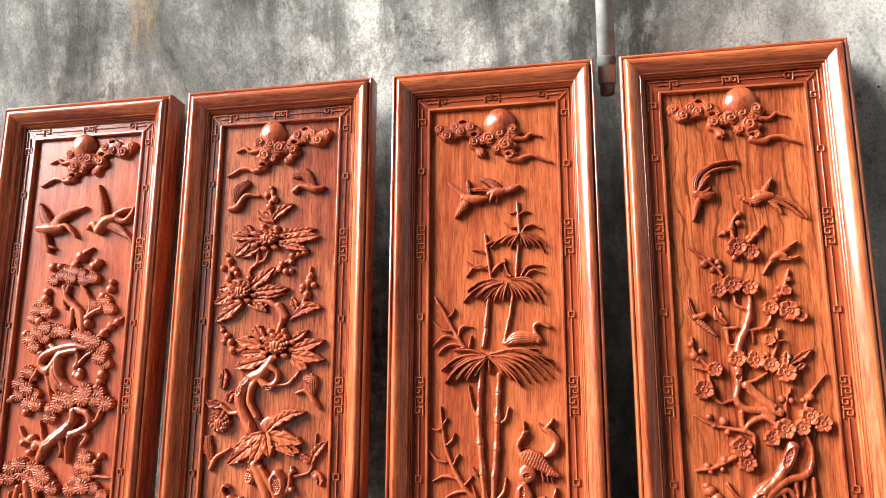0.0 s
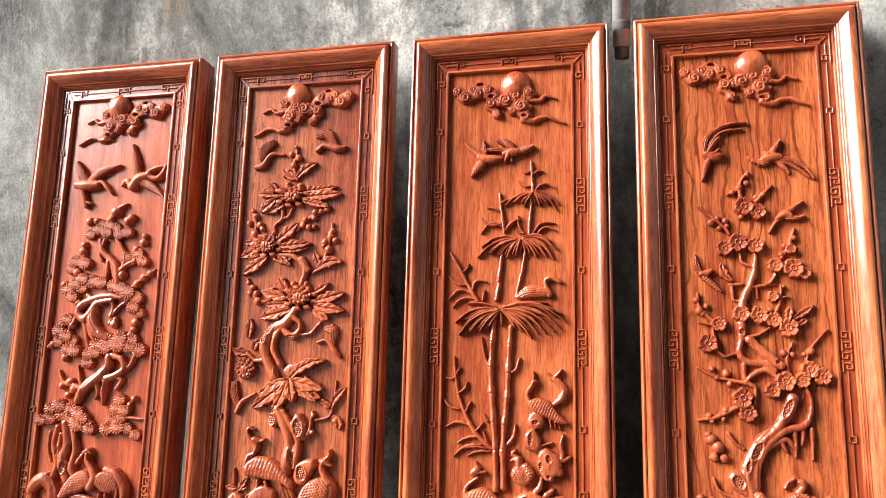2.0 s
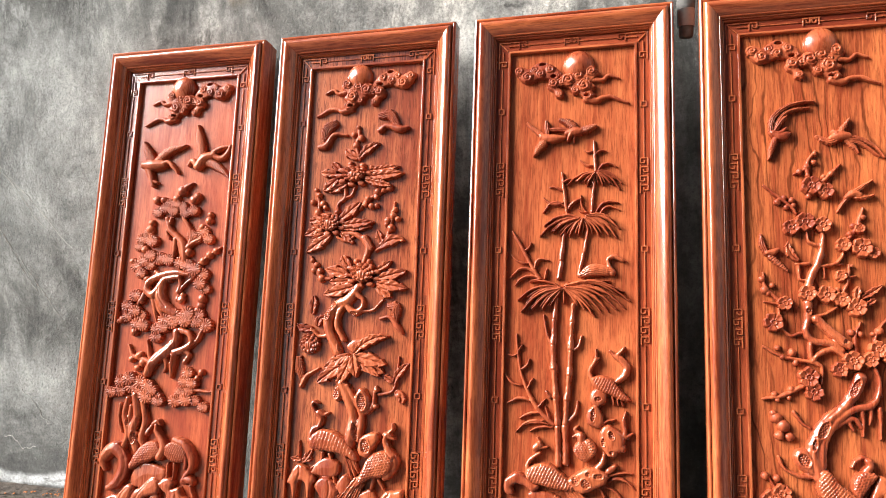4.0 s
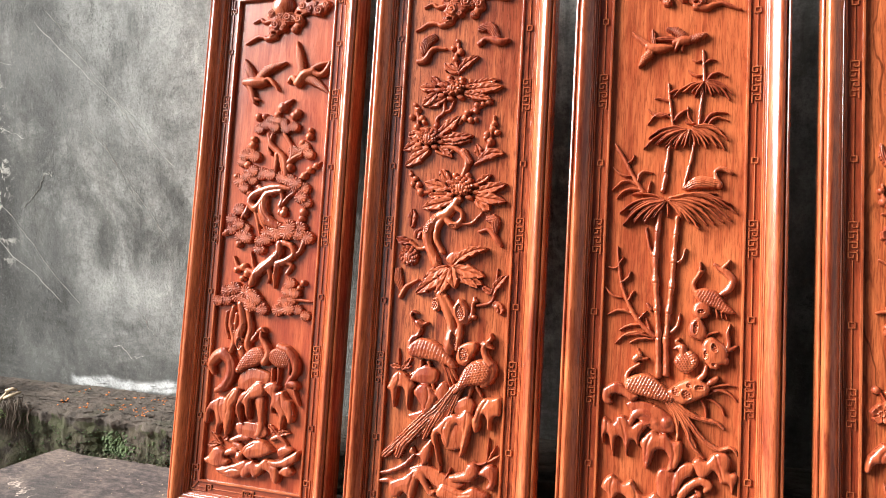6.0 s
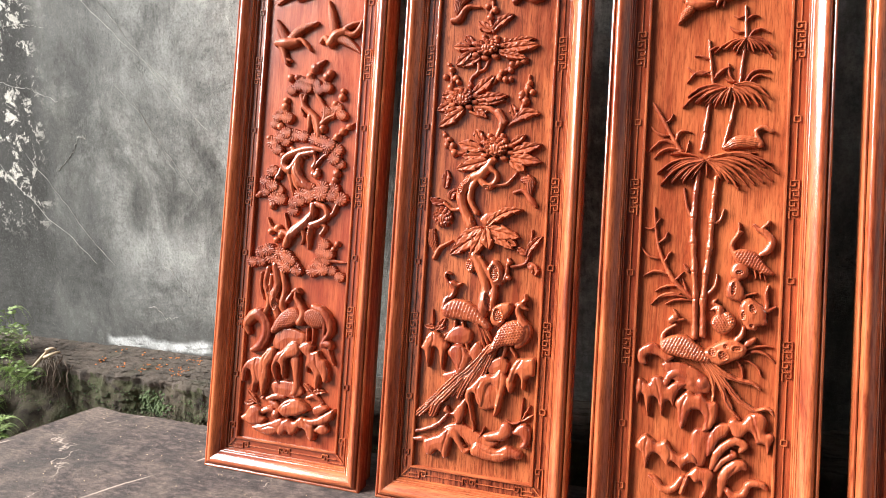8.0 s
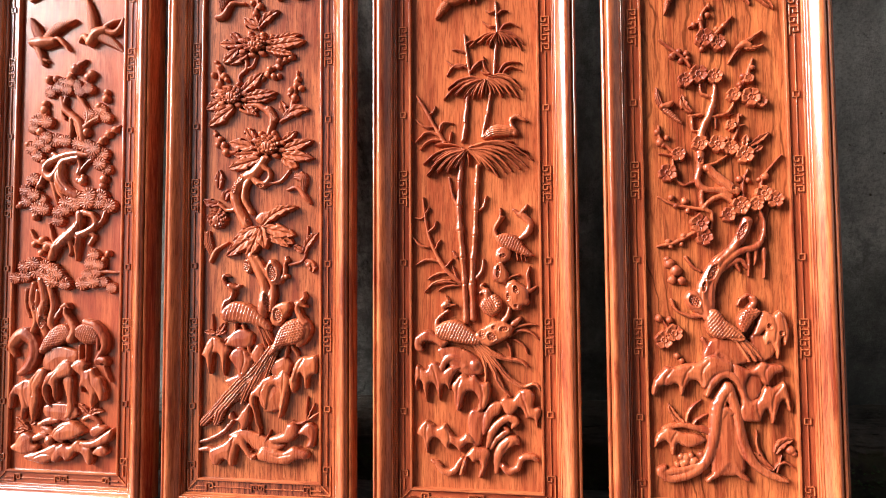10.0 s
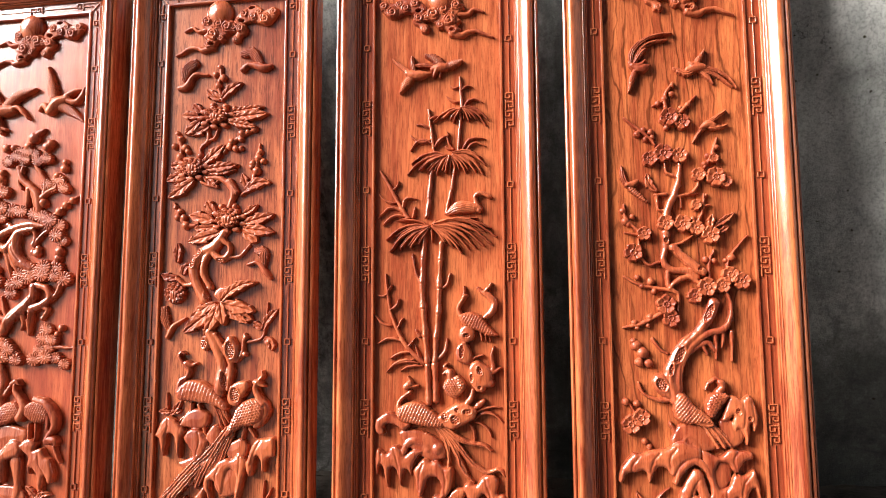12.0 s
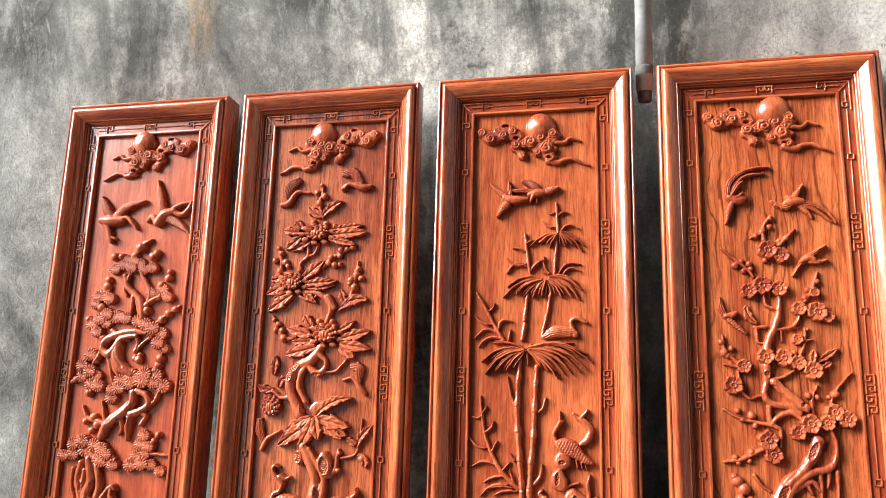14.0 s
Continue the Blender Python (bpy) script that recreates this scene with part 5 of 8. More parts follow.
carve(PLUM, "plum_twig",
      stroke(5, 0.8, (-2.9, 1063.9, 2.2), (-14.6, 1047.8, 2.9), (-19.8, 1029.2, 3.3), (-16.2, 1010.3, 3.3)),
      stroke(5, 0.8, (-19.8, 1029.2, 2.6), (-42.2, 1019.4, 1.8)),
      ball(5, 0.7, -4.2, 1059.2, 4.4),
      ball(5, 0.7, -6.1, 1041.6, 5.5),
      ball(5, 0.7, -19.6, 1032.7, 5.5),
      ball(5, 0.7, -33.2, 1023.8, 5.5),
      ball(5, 0.7, -18.2, 1015.1, 4.4),
      stroke(5, 0.8, (5, 998, 2.6), (22.2, 1016.1, 3.3), (40.5, 1035.3, 1.3)),
      ball(5, 0.7, 10, 1011.8, 4.3),
      ball(5, 0.7, 24.5, 1018.4, 5.4))
carve(PLUM, "plum_blossoms",
      bloom(7, -12.6, 993.9, 18.5),
      bloom(7, 11.9, 982.8, 16.2),
      ball(5, 0.7, -17.9, 973.2, 5.4))
carve(PLUM, "plum_twig",
      stroke(5, 0.8, (-99.6, 997.6, 1.8), (-83.5, 981.9, 2.7), (-66.3, 967.5, 3.3), (-51.5, 953.2, 2.6), (-41.1, 939.1, 1.5)),
      ball(5, 0.7, -75.3, 963.1, 6.6),
      ball(5, 0.7, -62.9, 970.9, 5.5),
      ball(5, 0.7, -48.8, 965.9, 6.6),
      ball(5, 0.7, -59.3, 951.1, 5.5),
      ball(5, 0.7, -45.9, 955.4, 4.4))
carve(PLUM, "swallow",
      stroke(9, 0.7, (47.9, 969.1, 3.6), (60.1, 975.7, 6.4), (71.7, 973.1, 4.3)),
      stroke(8, 0.4, (62.3, 977.9, 5.3), (77.9, 989, 4.3), (94.6, 1001.1, 1.3), cut="long", depth=0.7, pitch=3.6),
      stroke(8, 0.4, (66.2, 969.8, 5.3), (81, 968.3, 4.3), (97.1, 971.3, 1.3), cut="long", depth=0.7, pitch=3.6),
      stroke(7, 0.4, (52.2, 969, 4.3), (40.8, 955.6, 3.2), (32.5, 940.9, 1.3), cut="long", depth=0.7, pitch=3.6))
carve(PLUM, "plum_blossoms",
      bloom(7, -52.1, 910.7, 15.3),
      bloom(7, -26.6, 921.6, 18.4),
      bloom(7, 4.4, 915.3, 16.1))
carve(PLUM, "plum_branch",
      stroke(7, 0.8, (2.8, 904, 3.2), (3, 885.8, 4.3), (-0.1, 863.3, 5.3), (-8.9, 836.6, 6.4), (-19.5, 814.4, 7.5), (-27, 790, 6.4)),
      stroke(6, 0.8, (-24.8, 913.6, 2.2), (-21.8, 884, 2.8), (-1.8, 873.5, 3.6)),
      stroke(6, 0.8, (-5.8, 833.2, 3.2), (21, 837.4, 3.2), (34.3, 849.5, 3.2), (39.1, 860.6, 2.1)),
      stroke(5, 0.8, (20.9, 836.3, 2.1), (38, 838.3, 1.1)),
      stroke(5, 0.8, (-42.1, 838, 3.2), (-40.7, 820.1, 2.6), (-38, 807.8, 2.1), (-20.9, 807.7, 2.8)),
      stroke(6, 0.8, (-45.3, 838.1, 2.6), (-23.8, 839, 3.6)),
      stroke(5, 0.8, (3.8, 833.1, 2.6), (3.8, 810.9, 1.7)),
      ball(6, 0.7, 2.6, 854.3, 4.3),
      ball(6, 0.7, -25.4, 801.1, 5.3))
carve(PLUM, "plum_blossoms",
      bloom(7, 39.9, 875.1, 13.8),
      bloom(7, 71.3, 869.1, 18.9),
      bloom(7, 90.7, 858.8, 11.5),
      bloom(7, 69.2, 907.2, 9.5))
carve(PLUM, "plum_twig",
      stroke(5, 0.8, (76.7, 947.8, 1.7), (70.3, 927.6, 3), (62.8, 907.4, 3.2), (51.3, 889.6, 3.2)),
      ball(5, 0.7, 75.6, 928.6, 5.3),
      ball(5, 0.7, 58.8, 912, 5.3),
      ball(5, 0.7, 51.6, 896.3, 5.3))
carve(PLUM, "butterfly",
      stroke(5, 0.3, (-97.8, 857.9, 4.4), (-105.9, 878.5, 5.5), (-108.5, 899.1, 1.8), cut="long", depth=0.7, pitch=3.6),
      stroke(8, 0.7, (-97.7, 860.1, 4.4), (-85.6, 862.2, 5.5), (-77.8, 866.7, 3.3)),
      stroke(5, 0.3, (-91.4, 853.2, 5.5), (-76.7, 839.5, 5.4), (-62.1, 824.8, 1.5), cut="scale", depth=0.8, pitch=4.6))
carve(PLUM, "plum_twig",
      leaf(4, -40.7, 845.9, -58.7, 882.3, 7.5, 0.15),
      stroke(5, 0.8, (-105.7, 820.6, 1.7), (-104.3, 797.1, 2.6), (-87.7, 774.7, 2.8), (-72.1, 761.4, 2.6)),
      stroke(5, 0.8, (-104.4, 763.6, 1.7), (-74.3, 759.2, 2.6)),
      ball(5, 0.7, -108.3, 808.3, 6.5),
      ball(5, 0.7, -103.6, 787, 7.6),
      ball(5, 0.7, -90.2, 795.9, 5.4),
      ball(5, 0.7, -97.2, 781.4, 5.4),
      stroke(5, 0.8, (-79.4, 737.1, 2.1), (-78.9, 750.3, 1.7)),
      stroke(5, 0.8, (-76.1, 712, 2.1), (-60.6, 699, 2.6), (-44.5, 703.4, 2.5), (-29.7, 704.6, 3.2)))
carve(PLUM, "plum_blossoms",
      bloom(7, -67.8, 761.4, 14),
      bloom(7, -89.6, 723.9, 18.3))
carve(PLUM, "plum_blossoms",
      bloom(8, -26.3, 781.1, 16),
      bloom(8, 5.4, 778.8, 16.9),
      bloom(8, 31.3, 770, 14.7),
      bloom(8, 56.7, 754.7, 17.7),
      bloom(8, 32.6, 815.1, 10.5),
      ball(6, 0.7, 24.9, 787.6, 5.3))
carve(PLUM, "plum_twig",
      leaf(6, 63.8, 769.9, 102.7, 797, 6.2),
      leaf(6, 71.5, 759, 91.8, 770.9, 5.2),
      leaf(9, 55.3, 767.8, 60.9, 794, 6.3),
      stroke(5, 0.8, (35.2, 783.1, 2.5), (44.8, 807.3, 2.5), (47.4, 836, 1.9)),
      stroke(5, 0.8, (40.8, 811.7, 2.1), (57.8, 814.9, 1.5)),
      ball(5, 0.7, 52.5, 833.7, 3.2))
carve(PLUM, "plum_branch",
      stroke(6, 0.75, (-27.2, 761.3, 8.5), (-28.4, 732.9, 6.4), (-33.8, 706.7, 6.3), (-19.8, 689.5, 6.3), (9.3, 685.4, 6.3), (28.5, 672.8, 5.2)),
      stroke(10, 0.7, (-14.7, 731.8, 7.4), (6.4, 710.2, 8.4), (26.4, 693.1, 8.3), (39.3, 682.5, 7.2)),
      stroke(6, 0.8, (-19.9, 735.1, 3.2), (3.7, 741.6, 3.2), (23.2, 754.7, 2.1)),
      stroke(6, 0.8, (-26.4, 683, 4.2), (-25.4, 657.2, 4.2), (-15.5, 646.7, 4.2), (-7.5, 638.3, 3.1), (-11, 608.6, 2.5)),
      stroke(7, 0.8, (-23.6, 651.9, 4.2), (-8.3, 667.1, 4.8), (12.9, 673.7, 4.8), (31, 662.1, 4.1)),
      comb(-16.3, 719.8, 4.2, 6.5, 20),
      comb(34.5, 689.9, 5.2, 4.3, 40),
      comb(-26.8, 746, 5.3, 6.6, 0),
      comb(-4.9, 693.9, 3.1, 2.2, 0))
carve(PLUM, "plum_blossoms",
      bloom(9, 46.1, 653.8, 18.5),
      bloom(9, 22.5, 636.6, 14.5),
      bloom(9, 74.9, 656.3, 14.3),
      bloom(9, 89.4, 676.5, 16.4),
      bloom(9, 110, 664.1, 16.2))
carve(PLUM, "plum_twig",
      stroke(5, 0.8, (52, 668.7, 3.1), (51.6, 698.6, 2.5), (62.4, 726.6, 1.2)),
      stroke(5, 0.8, (84.1, 690.3, 2.5), (89.3, 709.5, 2.5), (101.6, 726.7, 1.8), (124.7, 752.5, 1)),
      ball(5, 0.7, 45.8, 707.2, 6.2),
      ball(5, 0.7, 93.4, 710.6, 7.2),
      ball(5, 0.7, 81.8, 705.2, 4.1),
      ball(5, 0.7, 61.2, 704, 5.2))
carve(PLUM, "plum_twig",
      stroke(5, 0.8, (-109.5, 676.9, 1.5), (-84.4, 662, 2.8), (-57.1, 654.7, 3), (-21.6, 648.7, 3.6)),
      ball(5, 0.7, -83.9, 674.9, 5.3),
      ball(5, 0.7, -58.8, 666.5, 7.4),
      ball(5, 0.7, -76.1, 657.7, 5.3),
      ball(5, 0.7, -53.2, 647.3, 5.3))
carve(PLUM, "plum_blossoms",
      bloom(8, -31.2, 621, 18.8),
      bloom(8, -23.1, 593.6, 16.6))
carve(PLUM, "plum_twig",
      stroke(5, 0.8, (-112.9, 577.1, 2.1), (-78.9, 584.1, 3.8), (-48.9, 599.5, 3.8), (-33.8, 610.3, 2.7)),
      ball(5, 0.7, -92.5, 586, 5.3),
      ball(5, 0.7, -62.6, 597.1, 6.3),
      ball(5, 0.7, -87.6, 575.5, 4.2),
      ball(5, 0.7, -66.4, 580.1, 4.2))
carve(PLUM, "plum_trunk",
      stroke(7, 0.7, (56.6, 622.8, 11.4), (45.4, 594.7, 10.4), (25.8, 566.8, 9.4), (-0.1, 543.3, 10.5), (-18.8, 514, 11.6), (-30.4, 478.1, 12.6), (-19.9, 440.9, 13.6)),
      stroke(9, 0.6, (-14.1, 459.4, 7.3), (-13.3, 486.6, 7.3), (-4.1, 513.8, 6.3), (18.9, 547.3, 6.3), (48.6, 566.3, 6.2), (71.6, 572.3, 6.2), (85.7, 593.7, 4.1), (87.6, 620.8, 3.5), (81.1, 643.9, 3.1)),
      stroke(6, 0.8, (56.8, 561.7, 4.1), (58.2, 540, 3.1), (57.4, 516.1, 1.4)),
      stroke(6, 0.8, (71.3, 563.6, 4.1), (70.9, 550.6, 2.7), (68.5, 537.6, 1.2)),
      stroke(6, 0.8, (86.9, 567.6, 4.1), (87, 539.4, 2.7), (86.1, 511.3, 1.2)),
      stroke(6, 0.7, (10, 530, 5.2), (29.2, 542.7, 5.2), (43.9, 546.8, 5.2), (53.8, 531.4, 3.1)),
      stroke(6, 0.7, (35.3, 538.2, 4.2), (41.1, 525.1, 2.1)),
      stroke(6, 0.8, (87, 602.4, 2.5), (91.7, 589.2, 1.4)),
      puff(8, 9, (-64.4, 474.1), (-54.4, 488.2), (-37.6, 484.7), (-23.5, 459.5), (-28.3, 441), (-47.1, 446.5), (-59.5, 458.7)),
      stroke(5, 0.8, (-89, 469.9, 2.4), (-78.9, 449, 3.2), (-52.6, 437.8, 4.2), (-24.1, 438.7, 5.3)),
      score(1.4, 2, (37, 594.9), (15.2, 564.8), (-8.5, 541.2)),
      score(1.4, 2, (-24.2, 508.6), (-33.6, 475.9), (-30.2, 447.5)),
      score(1.2, 1.6, (-7.6, 502.9), (-10.5, 475.7), (-9.1, 451.7)),
      comb(46.7, 603.4, 6.2, 18.2, -25),
      comb(-10.1, 523.7, 7.4, 18.4, -28),
      comb(-45.5, 467.3, 12.7, 9.8, -50),
      comb(-26.7, 495.5, 4.2, 10.9, -8))
carve(PLUM, "magpie",
      puff(13, 9, (-26.7, 421.3), (-22, 439.8), (-12.2, 451.7), (-0.8, 447.3), (11.2, 429.9), (27.3, 412.5), (45.5, 397.3), (24.7, 395.2), (1.8, 394.1), (-18.9, 401.7), cut="scale", turn=-40, pitch=5.5, depth=0.8),
      ball(16, 0.5, -12.5, 443, 8.4),
      stroke(14, 0.8, (-17.6, 447.4, 2.5), (-24, 443.1, 1.3)),
      stroke(17, 0.35, (0.9, 434.2, 2.7), (15.1, 421.2, 3.7), (33.4, 408.1, 3.1), (43.4, 398.4, 1.4), cut="long", depth=0.8, pitch=4),
      stroke(17, 0.35, (0.6, 425.6, 2.7), (14.9, 413.6, 3.7), (33.2, 402.7, 3.1), (43.4, 396.2, 1.4), cut="long", depth=0.8, pitch=4),
      stroke(17, 0.35, (0.4, 416.9, 2.7), (14.7, 406, 3.7), (33.1, 397.3, 3.1), (43.3, 394.1, 1.4), cut="long", depth=0.8, pitch=4),
      stroke(17, 0.35, (0.1, 408.2, 2.7), (14.4, 398.4, 3.7), (32.9, 391.9, 3.1), (43.2, 391.9, 1.4), cut="long", depth=0.8, pitch=4),
      stroke(12, 0.35, (24.8, 397.3, 3.1), (38.6, 375.8, 5.2), (52.3, 352.2, 3.7), cut="long", depth=1.0, pitch=6),
      stroke(13, 0.35, (31, 398.4, 3.1), (52, 373.7, 5.1), (63.6, 353.3, 3.5), cut="long", depth=1.0, pitch=6),
      stroke(11, 0.35, (37.2, 398.4, 3.1), (61.2, 373.7, 5.1), (74, 356.6, 3.1), cut="long", depth=1.0, pitch=6),
      label="magpie with a long striped tail")
carve(PLUM, "magpie",
      puff(12, 9, (31.9, 425.4), (39.7, 445.9), (53.5, 455.5), (67.8, 452.2), (75.9, 446.7), (67.2, 433.9), (58.7, 424.2), (45.7, 405.9), (35.5, 410.3), cut="scale", turn=40, pitch=5.5, depth=0.8),
      stroke(16, 0.35, (67.8, 451.1, 2.5), (55.1, 440.4, 3.5), (42, 418.9, 2.5), cut="long", depth=0.8, pitch=4),
      stroke(16, 0.35, (63.6, 447.9, 2.5), (50.8, 437.2, 3.5), (39.9, 416.7, 2.5), cut="long", depth=0.8, pitch=4),
      stroke(16, 0.35, (59.3, 444.7, 2.5), (46.6, 434, 3.5), (37.7, 414.6, 2.5), cut="long", depth=0.8, pitch=4),
      stroke(12, 0.7, (55.4, 451.2, 7.2), (64, 463, 6.2), (62.2, 471.7, 6.2)),
      stroke(12, 0.8, (67.3, 467.3, 2.5), (70.4, 470.5, 1.2)),
      stroke(8, 0.7, (35, 460, 2.1), (41.5, 470.8, 2.7), (54.2, 478.2, 3.1), (62.3, 474.9, 3.1)),
      label="magpie with its head turned back")
carve(PLUM, "rock",
      puff(7, 9, (75.8, 444.6), (88.2, 446.6), (98.2, 440.1), (110.7, 448.6), (118.5, 440), (124.1, 425), (126.6, 407.9), (121.7, 384.4), (116.6, 382.3), (115.1, 397.2), (110.7, 386.6), (108.9, 363.1), (103.5, 355.6), (100.1, 375.9), (92.3, 386.6), (84, 381.2), (79.3, 393), (82.9, 410.1), (76.5, 403.7), (68.2, 399.4), (60, 401.6), (66.8, 420.9)),
      puff(3, 8, (55.8, 399.5), (76.5, 403.7), (96.6, 393), (99.9, 367.3), (83, 350.2), (64.8, 356.5)),
      comb(91.3, 418.7, 5.1, 6.3, 0),
      comb(112.3, 405.8, 4.1, 4.2, 0),
      score(1.6, 2.2, (100.1, 435.8), (103.5, 416.5), (100.6, 388.7)),
      score(1.5, 2, (116.3, 435.7), (119.6, 410), (118.9, 390.8)),
      label="smooth dripping carved rocks")
carve(PLUM, "rock",
      puff(8, 10, (-131.3, 285.8), (-126.4, 309.9), (-114.2, 325.3), (-101, 338.4), (-87.2, 337.4), (-71.2, 343), (-54.2, 345.2), (-39.4, 347.5), (-28.6, 356.2), (-11.6, 363.8), (4.8, 355.2), (21.2, 347.8), (20.7, 330.5), (1.9, 326.1), (-14, 317.4), (-26, 300), (-34.5, 297.7), (-42.5, 310.6), (-57.2, 312.7), (-66, 299.6), (-74.9, 282.1), (-78.7, 299.4), (-87, 305.9), (-97.8, 301.4), (-108.4, 301.3), (-117.1, 296.8), (-124.9, 282.6)),
      stroke(12, 0.6, (-26.5, 284.9, 4.2), (-15.3, 308.7, 7.3), (6, 325.1, 7.3), (24.5, 318.7, 7.2), (36.3, 300.6, 5.2)),
      stroke(6, 0.7, (-28.6, 356.2, 4.2), (-23.8, 375.7, 4.2), (-31.8, 393.1, 4.2)),
      stroke(10, 0.6, (-13.9, 356.2, 4.2), (-1, 369.3, 5.2), (17.2, 352, 4.1)),
      puff(4, 8, (-32.8, 356.2), (-21.4, 386.6), (-0.2, 397.4), (24.6, 393), (42.6, 371.5), (50.2, 350), (23.1, 341.3), (-7.8, 351.9)),
      score(1.6, 2.4, (-92.7, 331.9), (-103.8, 316.6), (-108.4, 301.3)),
      score(1.6, 2.4, (-54.4, 338.7), (-65.3, 325.6), (-72.3, 301.7)),
      score(1.6, 2.4, (-22.5, 349.7), (-35.6, 330.2), (-34.2, 306.4)),
      label="smooth dripping carved rocks")
carve(PLUM, "rock",
      puff(7, 9, (21.1, 345.6), (35.5, 342.4), (55.9, 335.1), (74.8, 350.1), (91, 345.9), (111.3, 343.9), (113.9, 331.2), (101.6, 327.9), (92.1, 317.2), (85.5, 302.2), (77.6, 308.5), (69.8, 321.3), (54.5, 323.3), (45.9, 311.4), (45.3, 292.2), (53, 275.2), (68.5, 280.7), (75.1, 296.8), (83.6, 305.4), (95.7, 301.2), (106, 307.7), (116.3, 312.1), (120.7, 293), (124.2, 276.1), (125.5, 255), (120.6, 261.3), (115.1, 278.1), (106.9, 273.8), (102.4, 261), (96.7, 241.9), (91.3, 231.2), (87.9, 250.2), (82.1, 259.6), (74.7, 250), (69.1, 236.1), (54.8, 234.7), (38.4, 235.5), (31.7, 253.5), (36.5, 275), (29.1, 300.6), (22.5, 322)),
      puff(2, 7, (42.9, 313.5), (55.5, 324.4), (69.8, 320.2), (75.3, 303.2), (66.4, 279.6), (51.9, 275.2), (42.1, 290)),
      score(1.6, 2.4, (86.9, 343.8), (80.3, 330.9), (83.7, 309.6)),
      score(1.6, 2.2, (110, 305.6), (95.1, 284.2), (92.1, 254.5)),
      score(1.5, 2.2, (72.9, 290.4), (64, 268.9), (67.4, 245.6)),
      label="smooth dripping carved rocks")
carve(PLUM, "plum_root",
      stroke(8, 0.6, (11.5, 300.4, 11.4), (-6.3, 261.5, 13.5), (-15.2, 207.7, 12.5), (-27.9, 164.6, 10.4), (-53.8, 135, 8.4), (-96.2, 119.8, 7.4), (-117.1, 132, 8.5), (-110.5, 140.9, 5.3)),
      stroke(9, 0.6, (13.4, 296.1, 11.4), (28.5, 249.2, 9.3), (35.1, 196.1, 11.3), (54.4, 158.4, 9.2), (80.2, 138, 7.1), (114, 124.4, 4)),
      puff(3, 10, (-14, 211), (-0.2, 257.3), (16.5, 259.7), (27.7, 222.5), (34.6, 180.1), (41.6, 141.1), (6.3, 129.4), (-22.4, 139.2)),
      stroke(9, 0.6, (-29.2, 119.8, 4.2), (-10, 136.3, 6.2), (7.2, 157.1, 8.3), (19.5, 155.3, 7.2), (29.2, 136.5, 6.2), (44.1, 124.2, 4.1)),
      stroke(8, 0.5, (-108.6, 132.3, 5.3), (-76.8, 137.5, 6.3), (-42.9, 149.3, 6.3)),
      stroke(11, 0.5, (-0.6, 243.4, 4.2), (8.1, 257.4, 5.2), (18.3, 251.2, 4.1)),
      score(1.5, 2, (2.3, 270.2), (-3.2, 227.2), (-10.7, 184.3)),
      score(1.5, 2, (20.3, 249.1), (27.2, 206.5), (36.4, 172.7)),
      score(1.4, 2, (15.4, 291.8), (6.6, 276.7), (-0.1, 259.4)))
carve(PLUM, "rock",
      puff(6, 9, (-127.6, 179.3), (-124.9, 201), (-115, 212.1), (-102.1, 218.8), (-87.3, 214.8), (-72.7, 210.8), (-53.8, 209), (-37.1, 205.1), (-31.2, 194.5), (-46, 186.7), (-60.8, 182), (-75.5, 184.9), (-84.8, 190), (-89.5, 173.8), (-95, 166.1), (-98.8, 184.3), (-107, 193.8), (-117.7, 190.3)),
      stroke(7, 0.6, (-108.5, 217.6, 4.3), (-74.4, 224.8, 5.3), (-43, 218.9, 6.3), (-24.3, 214, 7.3)),
      ball(5, 0.6, -78.2, 163.3, 6.3),
      ball(5, 0.6, -69, 153.9, 6.3),
      ball(5, 0.6, -59.2, 165.9, 6.3),
      ball(5, 0.6, -50, 156.5, 6.3),
      ball(5, 0.6, -40.3, 168.6, 6.3),
      ball(5, 0.6, -84.9, 148.1, 5.3),
      ball(5, 0.6, -75.4, 150.5, 5.3),
      ball(5, 0.6, -65.8, 152.9, 5.3),
      ball(5, 0.6, -56.5, 148.9, 5.2),
      ball(5, 0.6, -47, 151.3, 5.2),
      ball(5, 0.6, -37.6, 153.7, 5.2),
      score(1.5, 2.2, (-85.3, 210.5), (-94.2, 197.4), (-94.6, 182.3)),
      label="smooth dripping carved rocks")
carve(PLUM, "plum_twig",
      ball(4, 0.7, -90.4, 542, 10.2),
      ball(4.7, 0.7, -78.7, 528, 11.3),
      ball(5.4, 0.7, -86.2, 509.7, 8.4),
      ball(4, 0.7, -68.4, 507.7, 8.4),
      ball(4.7, 0.7, -95.6, 550.4, 5.7),
      stroke(3, 0.8, (-59.1, 553.8, 3.5), (-46.1, 535.3, 3), (-32.6, 525.9, 2.5)))
carve(PLUM, "plum_blossoms",
      bloom(7, -104.6, 391.1, 18.2),
      bloom(8, -85.2, 404.6, 17),
      ball(4, 0.7, -114.1, 433.9, 7.3),
      ball(4.7, 0.7, -93.4, 430.7, 6.1),
      ball(5.4, 0.7, -80.5, 359.4, 6.1),
      ball(4, 0.7, -71.9, 350.1, 5.4),
      stroke(3, 0.8, (-111.1, 437, 2.2), (-94, 409, 2.7)))
